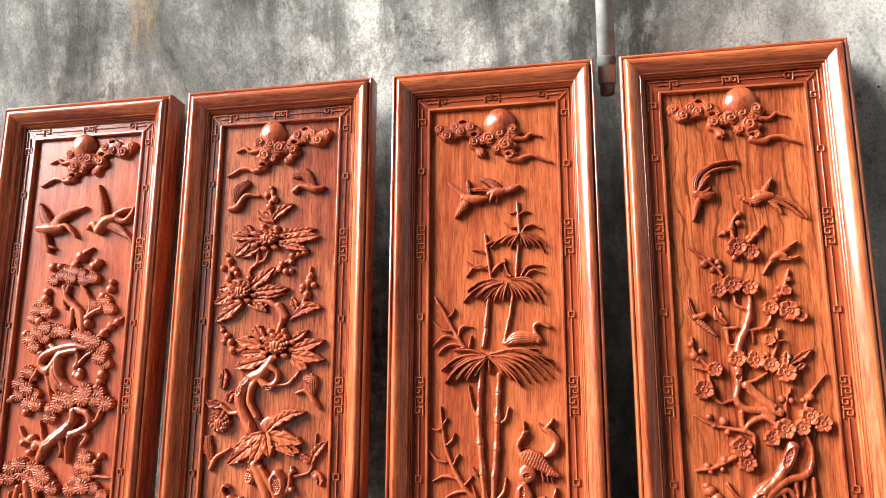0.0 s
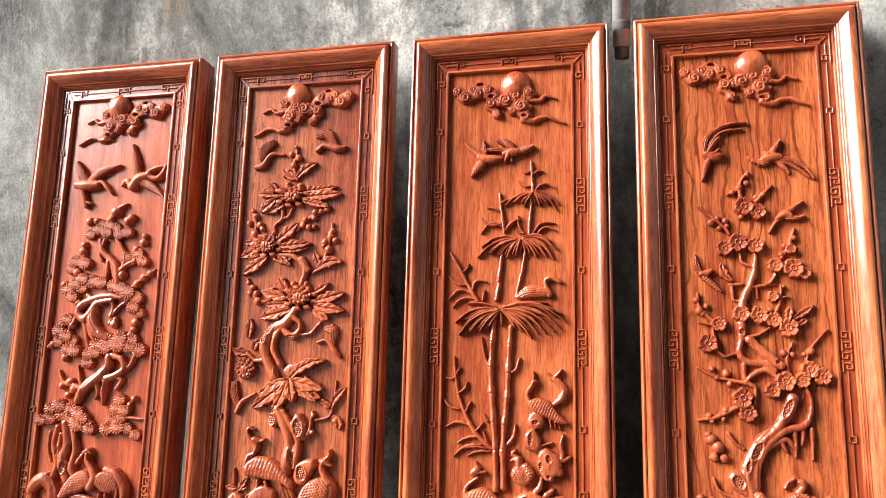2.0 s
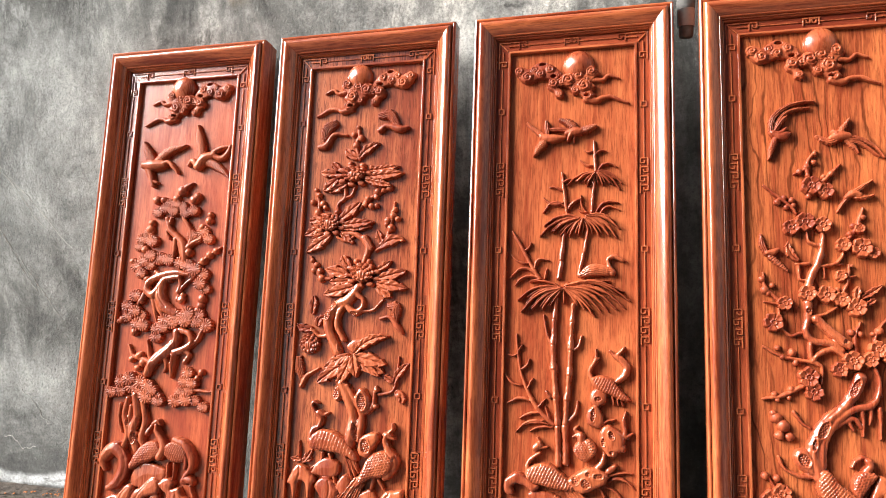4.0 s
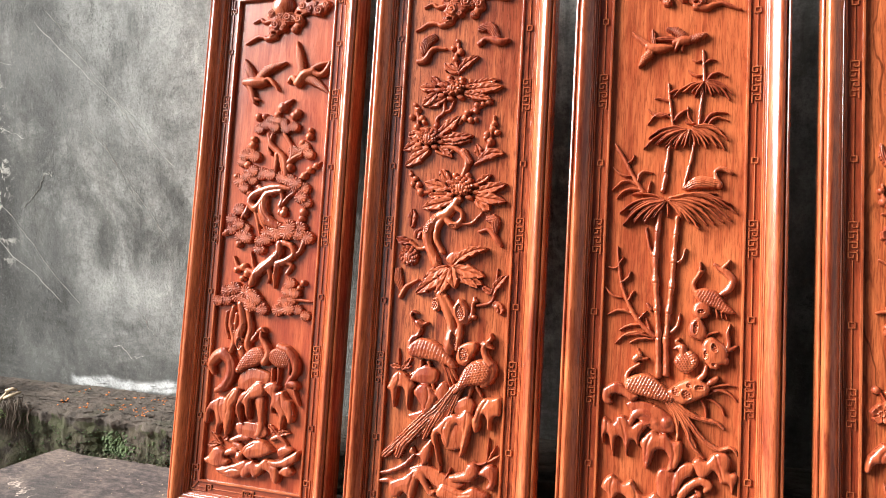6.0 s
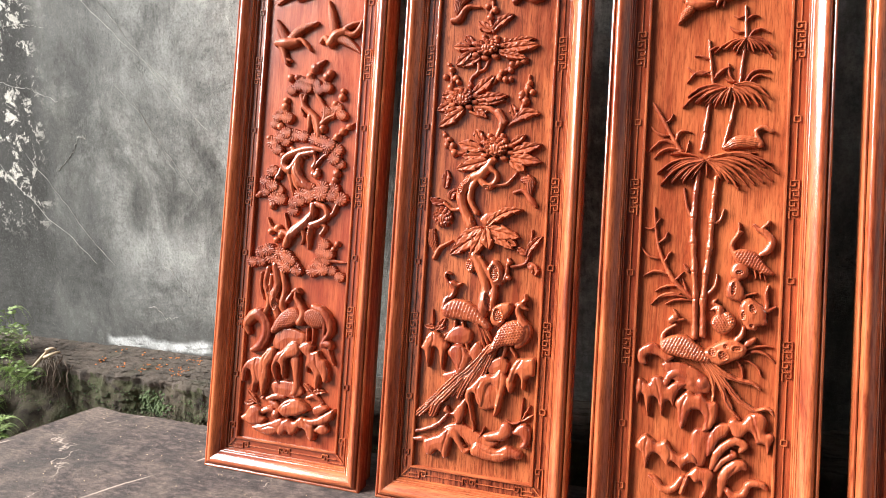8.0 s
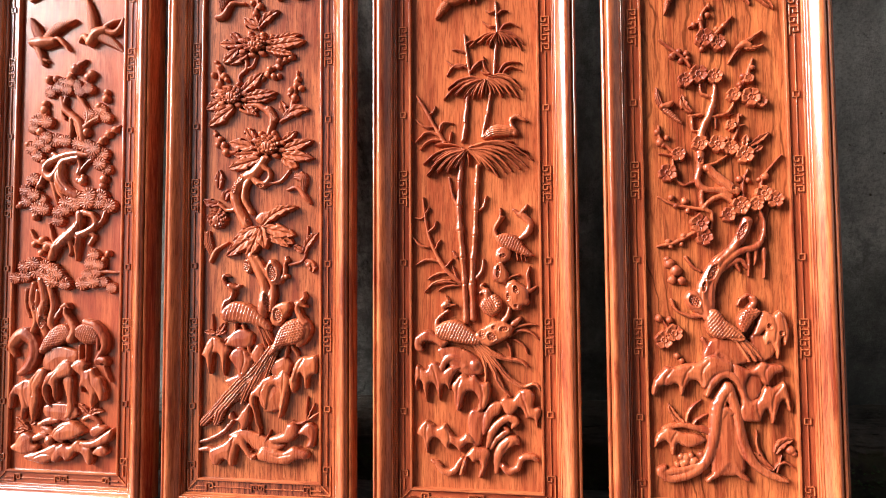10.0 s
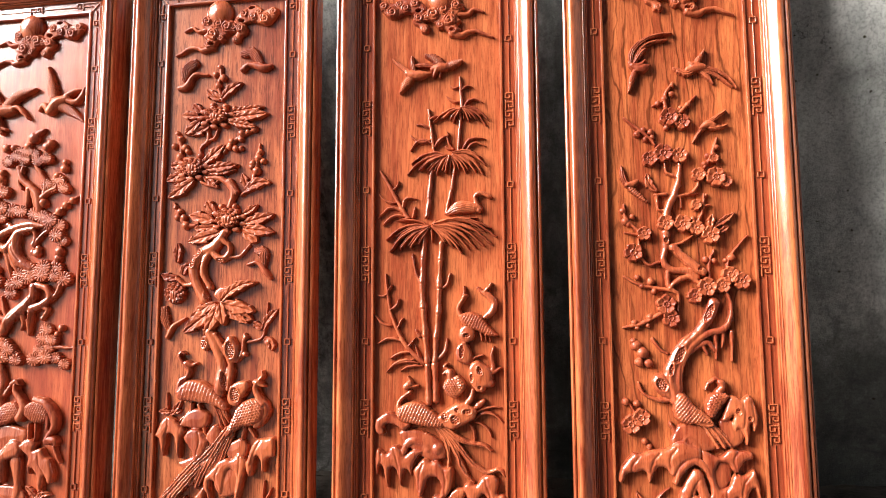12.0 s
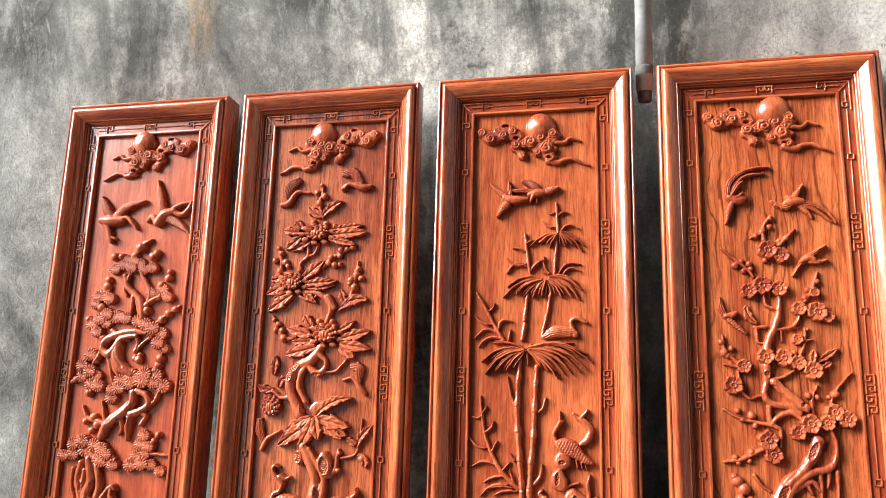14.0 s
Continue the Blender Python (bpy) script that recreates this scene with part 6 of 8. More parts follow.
carve(PLUM, "orchid_leaves",
      leaf(4, -59.4, 218.6, -99.1, 264.3, 6.8, 0.1),
      blade(4, -66.4, 222.9, -37.9, 274, 3.2, 0.15),
      blade(4, -58.2, 218.6, -25.7, 247.5, 3.2, 0.1),
      blade(4, -75.3, 222.8, -85.3, 225.8, 2.8),
      ball(4, 0.6, -68, 160.6, 8.5),
      ball(4.7, 0.6, -53.4, 154.7, 9.7),
      ball(5.4, 0.6, -38.9, 145.6, 8.5),
      ball(4, 0.6, -74.3, 148.1, 7.3))
carve(PLUM, "orchid_leaves",
      leaf(4, 92.1, 144.9, 46.3, 187.2, 8.5, 0.1),
      leaf(4, 95.7, 175.7, 128.4, 202.5, 7.3, 0.15),
      blade(4, 90.5, 147.9, 63.3, 218.2, 3.1, 0.15),
      blade(4, 92.1, 144.9, 129.5, 149.9, 2.8, 0.3),
      blade(4, 97.7, 138.9, 107.1, 172.8, 2.4),
      ball(4, 0.7, 123.4, 182.2, 8.3),
      ball(4.7, 0.7, 129, 176.2, 5.3))
carve(PEONY, "sun",
      stroke(2, 0.6, (-17.4, 1292.3, 31.3)))
cloud(PEONY, -17, 1292, -1)
carve(PEONY, "butterfly",
      stroke(5, 0.3, (-74.5, 1179.8, 9), (-92.9, 1167.1, 13.5), (-99.2, 1144.2, 6.8), cut="long", depth=0.7, pitch=4),
      stroke(6, 0.8, (-110.6, 1122.1, 5.6), (-92.9, 1125.8, 7.3), (-74.1, 1151.3, 4.5), (-42.3, 1149.6, 2.2)))
carve(PEONY, "butterfly",
      stroke(5, 0.3, (41.3, 1192.4, 7.7), (62.9, 1194.5, 12.1), (81.4, 1169.8, 7.7), cut="long", depth=0.7, pitch=4),
      stroke(6, 0.8, (40.1, 1155.2, 5), (58.1, 1166.5, 5.5), (89.4, 1157.6, 8.2), (108.9, 1159.9, 3.8)))
carve(PEONY, "peony_sprig",
      stroke(3, 0.8, (-13.7, 1170.5, 2.1), (-11, 1146, 3.7), (-16.6, 1120.4, 3.7), (-6.1, 1088, 3.2)),
      ball(4, 0.7, -13.5, 1166.4, 5.3),
      ball(4.7, 0.7, -23.3, 1149.7, 6.5),
      ball(5.4, 0.7, -4.6, 1139.9, 7.7),
      ball(4, 0.7, -16.8, 1123.3, 7.7),
      leaf(4, -10.6, 1092.9, -42.4, 1116, 10.3, 0.1),
      leaf(4, -6.4, 1092.6, 40.6, 1125.7, 9.7, 0.1))
carve(PEONY, "peony",
      leaf(6, 23.3, 1047, 102, 1052.3, 12.2),
      leaf(8, 13.1, 1037, 78.4, 1022.1, 8.1),
      leaf(5, 18.3, 1060.2, 91.8, 1068.1, 8.1),
      leaf(7, -58.1, 1041.8, -91.7, 1014, 11),
      leaf(6, -61.8, 1055, -100.8, 1058.9, 9.7),
      leaf(8, -54.1, 1062.6, -72.1, 1081.7, 8.3),
      leaf(5, -34.1, 1031.9, -77.7, 1011, 9.6),
      puff(6.0, 4.5, (26.6, 1040), (22.6, 1035.1), (13.8, 1035.3), (9, 1040.5), (13.1, 1045.5), (21.9, 1045.2)),
      puff(7.5, 4.5, (11.1, 1029.9), (7, 1024.9), (-1.8, 1025.2), (-6.6, 1030.4), (-2.5, 1035.3), (6.3, 1035.1)),
      puff(6.0, 4.5, (-13.7, 1028.2), (-17.8, 1023.3), (-26.6, 1023.5), (-31.4, 1028.7), (-27.4, 1033.7), (-18.5, 1033.4)),
      puff(7.5, 4.5, (-36.3, 1035.8), (-40.4, 1030.9), (-49.3, 1031.1), (-54.1, 1036.4), (-50, 1041.3), (-41.1, 1041.1)),
      puff(6.0, 4.5, (-46, 1049.2), (-50.1, 1044.3), (-59, 1044.6), (-63.9, 1049.8), (-59.8, 1054.8), (-50.8, 1054.5)),
      puff(7.5, 4.5, (-38.2, 1062.1), (-42.3, 1057.2), (-51.2, 1057.5), (-56.1, 1062.7), (-52, 1067.7), (-43, 1067.4)),
      puff(6.0, 4.5, (-16.5, 1068.4), (-20.6, 1063.4), (-29.5, 1063.7), (-34.3, 1069), (-30.2, 1074), (-21.3, 1073.7)),
      puff(7.5, 4.5, (8.7, 1065.1), (4.7, 1060.2), (-4.2, 1060.5), (-9, 1065.7), (-4.9, 1070.7), (4, 1070.4)),
      puff(6.0, 4.5, (25.7, 1053.9), (21.7, 1049), (12.8, 1049.2), (8.1, 1054.5), (12.2, 1059.4), (21, 1059.1)),
      peony(7, -17.7, 1051.0, 30.0, 18.6),
      ball(5, 0.7, -27.8, 1077.5, 6.9),
      ball(5, 0.7, 2.5, 1073.8, 6.8),
      ball(5, 0.7, 24.6, 1067.8, 5.4))
carve(PEONY, "peony_stem",
      stroke(3, 0.8, (-40, 1028.7, 2.7), (-38.1, 999.6, 3.8), (-55.2, 979.8, 3.2), (-50.9, 959.2, 3.2)),
      stroke(3, 0.8, (-12.5, 1027.5, 2.1), (-21.4, 1004.7, 2.7), (-37.9, 996.7, 2.7)))
carve(PEONY, "peony_sprig",
      stroke(3, 0.8, (74.7, 1019.7, 3.2), (45.9, 1004.9, 3.7), (17, 988.7, 4.3), (0.2, 969.1, 3.2)),
      ball(4, 0.7, 71.9, 1017, 7),
      ball(4.7, 0.7, 57.3, 1013, 5.9),
      ball(5.4, 0.7, 42.7, 1009.6, 7.1),
      ball(4, 0.7, 40.5, 996.4, 5.9),
      ball(4.7, 0.7, 19.8, 993.2, 7.7),
      ball(5.4, 0.7, 29.9, 975.5, 7.7),
      ball(4, 0.7, 41.8, 976.2, 5.3),
      ball(4.7, 0.7, 14.6, 980.1, 5.9))
carve(PEONY, "peony_sprig",
      stroke(3, 0.8, (-114.7, 1022, 2.7), (-102, 987.4, 4.4), (-100.3, 960.9, 4.9), (-75.3, 957.1, 4.3)),
      ball(4, 0.7, -111.9, 1017.2, 5.5),
      ball(4.7, 0.7, -103.1, 1005.1, 6.7),
      ball(5.4, 0.7, -117.6, 988, 7.3),
      ball(4, 0.7, -92.5, 984.1, 7.9),
      ball(4.7, 0.7, -103.5, 962.8, 9.1),
      ball(5.4, 0.7, -85.7, 975.1, 5.4))
carve(PEONY, "peony",
      leaf(6, -45.5, 945.6, 3.1, 985.5, 12.2),
      leaf(8, -36.4, 932.7, 35.6, 938.8, 10.8),
      leaf(6, -32.9, 922.4, 30.9, 928.8, 8.1),
      leaf(6, -95.7, 926.1, -132.7, 908.8, 9.6),
      leaf(7, -69.7, 907.8, -126.6, 869.2, 12.2),
      leaf(8, -94.6, 946.6, -121.7, 942, 9.6),
      leaf(5, -43.2, 914.9, -10.4, 889.1, 8.1),
      leaf(6, -79.7, 913, -115.3, 898.3, 9.5),
      puff(6.0, 4.5, (-31.9, 925.2), (-36, 920.4), (-44.7, 920.5), (-49.5, 925.6), (-45.5, 930.5), (-36.7, 930.3)),
      puff(7.5, 4.5, (-45.3, 914.3), (-49.3, 909.4), (-58.1, 909.5), (-62.9, 914.6), (-58.9, 919.5), (-50, 919.3)),
      puff(6.0, 4.5, (-66.9, 912.1), (-70.9, 907.2), (-79.8, 907.4), (-84.6, 912.4), (-80.5, 917.3), (-71.7, 917.2)),
      puff(7.5, 4.5, (-86.7, 919.8), (-90.7, 914.9), (-99.6, 915), (-104.5, 920.1), (-100.4, 925), (-91.5, 924.9)),
      puff(6.0, 4.5, (-95.4, 933.8), (-99.5, 928.9), (-108.4, 929), (-113.3, 934.1), (-109.2, 939.1), (-100.3, 938.9)),
      puff(7.5, 4.5, (-88.9, 947.5), (-92.9, 942.6), (-101.9, 942.8), (-106.7, 947.9), (-102.7, 952.9), (-93.7, 952.7)),
      puff(6.0, 4.5, (-70.1, 954.5), (-74.2, 949.6), (-83.1, 949.8), (-87.9, 954.9), (-83.9, 959.9), (-75, 959.7)),
      puff(7.5, 4.5, (-48, 951.5), (-52.1, 946.6), (-60.9, 946.8), (-65.7, 951.9), (-61.7, 956.8), (-52.8, 956.6)),
      puff(6.0, 4.5, (-33, 939.9), (-37, 935), (-45.8, 935.2), (-50.6, 940.3), (-46.6, 945.2), (-37.8, 945)),
      peony(7, -71.9, 935.9, 25.9, 20.0),
      ball(5, 0.7, -103.9, 959.7, 6.9),
      ball(5, 0.7, -55, 963.8, 6.8))
carve(PEONY, "peony_stem",
      stroke(4, 0.9, (-35.7, 912.1, 4.8), (-8.2, 911.3, 5.9), (15.7, 896.2, 7.5), (27.2, 875.6, 7.4), (17.2, 844, 4.8)),
      stroke(4, 0.8, (-50.4, 903.7, 3.8), (-25.4, 894.3, 3.2), (-10.9, 905.6, 2.7)),
      stroke(8, 0.6, (17.7, 901.9, 7.5), (33.6, 878.4, 6.4), cut="pits", depth=0.6, pitch=4))
carve(PEONY, "peony_sprig",
      stroke(3, 0.8, (45.5, 871.2, 3.7), (65.2, 889.2, 4.2), (78.9, 934.7, 3.7), (85.8, 983.2, 2.1)),
      ball(4, 0.7, 86.9, 966, 6.4),
      ball(4.7, 0.7, 83.7, 951.8, 8.2),
      ball(5.4, 0.7, 70.8, 940.7, 7.6),
      ball(4, 0.7, 94.2, 944.6, 6.4),
      ball(4.7, 0.7, 79.6, 923.2, 8.8),
      ball(5.4, 0.7, 68.4, 932.2, 5.3),
      ball(4, 0.7, 81.4, 960.5, 5.3),
      leaf(4, 55.1, 879, 112, 896, 12, 0.15),
      leaf(4, 59.6, 883.5, 46.6, 919.6, 8.4))
carve(PEONY, "peony",
      leaf(7, -18.5, 815.4, -74.5, 829.6, 13.3),
      leaf(8, -15.7, 831.6, -33.7, 859.2, 10.7),
      leaf(8, -2.1, 789.4, -75.1, 769.9, 13.2),
      leaf(6, 53.3, 827.3, 83.4, 848, 7.9),
      leaf(7, 57.1, 808.8, 121.1, 825.5, 11.8),
      leaf(8, 55.3, 796.5, 123.2, 786.5, 11.8),
      leaf(6, 53.1, 789.2, 85.7, 767.2, 11.7),
      leaf(5, -8.3, 801.8, -64.1, 799.6, 9.3),
      puff(6.0, 4.5, (60, 806.8), (56.1, 802.1), (47.6, 802.1), (43, 806.9), (47, 811.7), (55.5, 811.6)),
      puff(7.5, 4.5, (45.1, 794.6), (41.2, 789.8), (32.6, 789.8), (28.1, 794.6), (32, 799.4), (40.5, 799.4)),
      puff(6.0, 4.5, (21.2, 791.9), (17.2, 787.1), (8.6, 787.1), (4, 792), (8, 796.7), (16.6, 796.7)),
      puff(7.5, 4.5, (-0.7, 800.1), (-4.7, 795.3), (-13.3, 795.3), (-18, 800.2), (-14, 805), (-5.4, 804.9)),
      puff(6.0, 4.5, (-10.3, 815.4), (-14.3, 810.6), (-22.9, 810.6), (-27.6, 815.5), (-23.6, 820.3), (-14.9, 820.2)),
      puff(7.5, 4.5, (-2.9, 830.6), (-6.9, 825.8), (-15.5, 825.9), (-20.2, 830.8), (-16.2, 835.6), (-7.5, 835.5)),
      puff(6.0, 4.5, (18, 838.6), (14, 833.8), (5.4, 833.9), (0.8, 838.8), (4.8, 843.6), (13.4, 843.5)),
      puff(7.5, 4.5, (42.5, 835.6), (38.5, 830.8), (29.9, 830.8), (25.3, 835.7), (29.3, 840.5), (37.9, 840.4)),
      puff(6.0, 4.5, (59, 823), (55.1, 818.2), (46.5, 818.3), (42, 823.1), (45.9, 827.9), (54.5, 827.8)),
      peony(7, 17.1, 817.7, 29.0, 22.2),
      ball(5, 0.7, -0.8, 846.4, 6.6),
      ball(5, 0.7, 31.1, 846, 6.6))
carve(PEONY, "peony_sprig",
      stroke(3, 0.8, (-114.4, 858.2, 2.2), (-101.3, 828.5, 4.4), (-81.5, 809.3, 4.9), (-62.8, 807.3, 3.8)),
      ball(4, 0.7, -111.4, 849.3, 5.5),
      ball(4.7, 0.7, -99, 840.2, 6.1),
      ball(5.4, 0.7, -104.3, 825.6, 7.3),
      ball(4, 0.7, -89.9, 825.3, 7.3),
      ball(4.7, 0.7, -84.5, 807.6, 9.1))
carve(PEONY, "peony_trunk",
      stroke(6, 0.7, (8.5, 789.4, 7.9), (-13.2, 760, 11.9), (-41.3, 745.3, 11.9), (-60.2, 715.9, 11.9), (-55, 682, 10.6), (-33.4, 641.4, 11.8)),
      stroke(10, 0.5, (-18, 752.6, 5.3), (-34.8, 729.4, 5.3), (-37.8, 699.1, 5.3), (-19.7, 667.9, 5.2)),
      stroke(7, 0.8, (1.6, 774.6, 6.6), (21.1, 758.7, 4.6), (18.5, 739.3, 5.2), (2, 730.7, 7.9), (-17.4, 745.3, 6.6)),
      stroke(5, 0.8, (20.2, 733.2, 2.6), (46, 736.9, 2.9), (68, 759.9, 2.1)),
      stroke(6, 0.8, (-59.9, 677.1, 5.3), (-81, 675.8, 4), (-100.9, 691.4, 4)),
      puff(7, 7, (-10.6, 651.2), (1.2, 668), (24.4, 670.6), (35.6, 658.8), (18, 651.5), (5.8, 639.5)),
      stroke(6, 0.9, (6.3, 782, 4), (10, 767.3, 3.9)),
      comb(-51.8, 744.1, 12, 8.2, 35),
      comb(-62.3, 725.7, 6.6, 12.3, 0),
      comb(-23.9, 653.4, 7.8, 13.5, 10),
      comb(2.2, 728.3, 9.2, 4.1, 0))
carve(PEONY, "peony_leaves",
      leaf(9, -1.3, 629.9, -77.8, 571.8, 15.6),
      leaf(11, 1.3, 629.9, -27.6, 563.4, 13),
      leaf(12, 6.2, 634.7, 14.6, 587.7, 11.7),
      leaf(9, 6.2, 634.7, 81.9, 616.9, 14.3),
      leaf(11, 8.4, 639.5, 85.8, 678.3, 10.4, 0.12),
      leaf(10, -6.8, 634.6, -62.1, 605.3, 11.7),
      leaf(8, 14.6, 625.4, 68.2, 590.9, 10.3),
      leaf(6, 14.6, 625.4, 78, 598.1, 12.9))
carve(PEONY, "peony_trunk",
      stroke(6, 0.7, (-20, 571.6, 12.4), (-1.5, 538.9, 12.3), (11.8, 501, 10.8), (10, 465, 14.9), (5.1, 436.4, 10.8)),
      stroke(9, 0.6, (-6, 567.1, 5.5), (11.9, 542.2, 5.4), (26.9, 519.9, 6.7), (33.9, 493.5, 6.7), (28.2, 454.8, 8)),
      puff(8, 8, (15.7, 547.5), (29.4, 565), (43.7, 551.6), (51.8, 529.1), (47.4, 513.5), (32.7, 512.6), (21, 527.3)),
      puff(8, 7, (-37.6, 544.6), (-33.3, 563.1), (-19.6, 565.1), (-14.1, 543.3), (-25.7, 531)),
      puff(10, 9, (31.5, 446.1), (43.7, 464.9), (70, 469.3), (77.3, 457.2), (67.9, 438.8), (54.6, 417.5), (41.3, 416.4), (30, 426.9)),
      stroke(6, 0.8, (43.5, 510.7, 5.3), (57.3, 525.6, 5.3), (59.8, 549.9, 4), (62.7, 567.9, 3.2)),
      ball(7, 0.8, 64.5, 560.4, 5.3),
      ball(7, 0.8, 64, 524.7, 5.3),
      stroke(8, 0.8, (26.4, 484, 5.4), (30.8, 499.7, 4.6), (38.2, 510.4, 4)),
      comb(32.7, 534.4, 10.7, 17.9, 5),
      comb(20.7, 468.3, 6.7, 20.8, 12),
      comb(47.8, 441, 10.6, 15.1, 15),
      comb(-29.6, 549, 8.3, 11.4, 0))
carve(PEONY, "peacock",
      puff(10, 10, (-88.1, 439.5), (-79.5, 458.4), (-57.8, 470.4), (-32.6, 467), (-9.8, 455.8), (13.2, 435.7), (30.8, 414.2), (23.2, 406), (-1.9, 417.9), (-32.4, 423.1), (-60.4, 426), (-78.8, 427.1), cut="scale", turn=-15, pitch=8, depth=0.5),
      stroke(14, 0.4, (-68.5, 461.8, 3.5), (-37.6, 460.2, 5.5), (-6.4, 445.7, 4.9), (19.5, 422.2, 2.2), cut="long", depth=0.8, pitch=4.5),
      stroke(14, 0.4, (-67.8, 452.8, 3.5), (-37, 451.2, 5.5), (-5.9, 438.1, 4.9), (14.3, 419.2, 2.2), cut="long", depth=0.8, pitch=4.5),
      stroke(14, 0.4, (-67.2, 443.7, 3.5), (-36.5, 442.1, 5.5), (-5.4, 430.4, 4.9), (9.1, 416.2, 2.2), cut="long", depth=0.8, pitch=4.5),
      stroke(14, 0.4, (-66.6, 434.6, 3.5), (-35.9, 433.1, 5.5), (-5, 422.8, 4.9), (3.8, 413.2, 2.2), cut="long", depth=0.8, pitch=4.5),
      stroke(7, 0.5, (-10.4, 422.3, 4.8), (4.3, 405.6, 4.7), (12.5, 383.4, 3.4), (16.3, 365.9, 1.8), cut="long", depth=0.7, pitch=4),
      stroke(7, 0.5, (-6.2, 421.4, 4.8), (11, 407.5, 4.7), (18.9, 389, 3.4), (23.9, 374.2, 1.7), cut="long", depth=0.7, pitch=4),
      stroke(7, 0.5, (-2.1, 420.4, 4.8), (17.6, 409.3, 4.7), (25.3, 394.7, 3.4), (31.4, 382.5, 1.7), cut="long", depth=0.7, pitch=4),
      stroke(10, 0.8, (-85.6, 444.9, 7.1), (-81.4, 466.1, 6.2), (-68, 476.2, 4.8), (-62, 491, 5), (-68.5, 505, 7), (-57.1, 501.8, 4.2), (-46.2, 505.1, 1.9)),
      stroke(9, 0.8, (-77.1, 507, 3.4), (-86.5, 519.6, 3.1), (-82.9, 529, 2.8), (-72.7, 525.7, 2)),
      stroke(8, 0.8, (-55.8, 418.6, 3.6), (-56.2, 404.3, 3.1), (-80.1, 384, 2.2)),
      stroke(8, 0.8, (-37.6, 417.5, 3.3), (-28.9, 389.9, 2.5), (-21.1, 354.6, 2.5)),
      stroke(8, 0.8, (-32.9, 345.8, 1.9), (-21.1, 354.6, 2.5), (-13.9, 350.2, 1.8)),
      label="peacock with folded wings and raised crest")
carve(PEONY, "peacock",
      puff(13, 10, (34.2, 360), (40.6, 385.9), (51.1, 409.6), (67.3, 426.2), (87.9, 432.9), (106.7, 424.4), (115.3, 410.2), (108.6, 392.1), (91.2, 378), (70.4, 374.8), (52.3, 368.1), cut="scale", turn=40, pitch=6, depth=0.9),
      puff(9, 9, (96.2, 426), (114, 431.3), (123.9, 415.9), (121.2, 395.8), (106.9, 377), (91.6, 370.6), (88.3, 382.8)),
      stroke(18, 0.4, (93.9, 420.8, 3.9), (73.5, 411.6, 5.2), (51.2, 386.9, 4), (31.3, 362.3, 2), cut="long", depth=0.9, pitch=4.2),
      stroke(18, 0.4, (90.6, 410.5, 3.9), (70.1, 401.2, 5.3), (48.9, 380.4, 4), (31.5, 359.7, 2), cut="long", depth=0.9, pitch=4.2),
      stroke(18, 0.4, (87.3, 400.2, 3.9), (66.8, 390.8, 5.3), (46.7, 373.8, 4), (31.7, 357.2, 2), cut="long", depth=0.9, pitch=4.2),
      stroke(18, 0.4, (84, 389.9, 3.9), (63.5, 380.5, 5.3), (44.4, 367.3, 4), (31.8, 354.7, 2), cut="long", depth=0.9, pitch=4.2),
      stroke(13, 0.8, (109.4, 422.2, 9), (96.6, 439.9, 6.5), (91.9, 454.6, 5.7), (96.4, 466.2, 6.5), (103.2, 461.7, 3.4), (111.1, 458.6, 1.7)),
      stroke(12, 0.8, (98.7, 471.4, 3.1), (107.3, 479.6, 3.1), (105.4, 489.5, 2.1)),
      stroke(12, 0.8, (93.5, 471, 2.6), (86, 465.5, 2.1)),
      stroke(8, 0.8, (67.9, 373.3, 4.5), (63, 345.2, 2.5), (61.4, 307.4, 2.5)),
      stroke(8, 0.8, (79.8, 371.9, 3.9), (91.4, 353.1, 2.5)),
      stroke(8, 0.8, (48.7, 298.5, 1.9), (61.4, 307.4, 2.6), (74.7, 303.9, 1.8)),
      label="peacock with long trailing tail standing on the rocks")
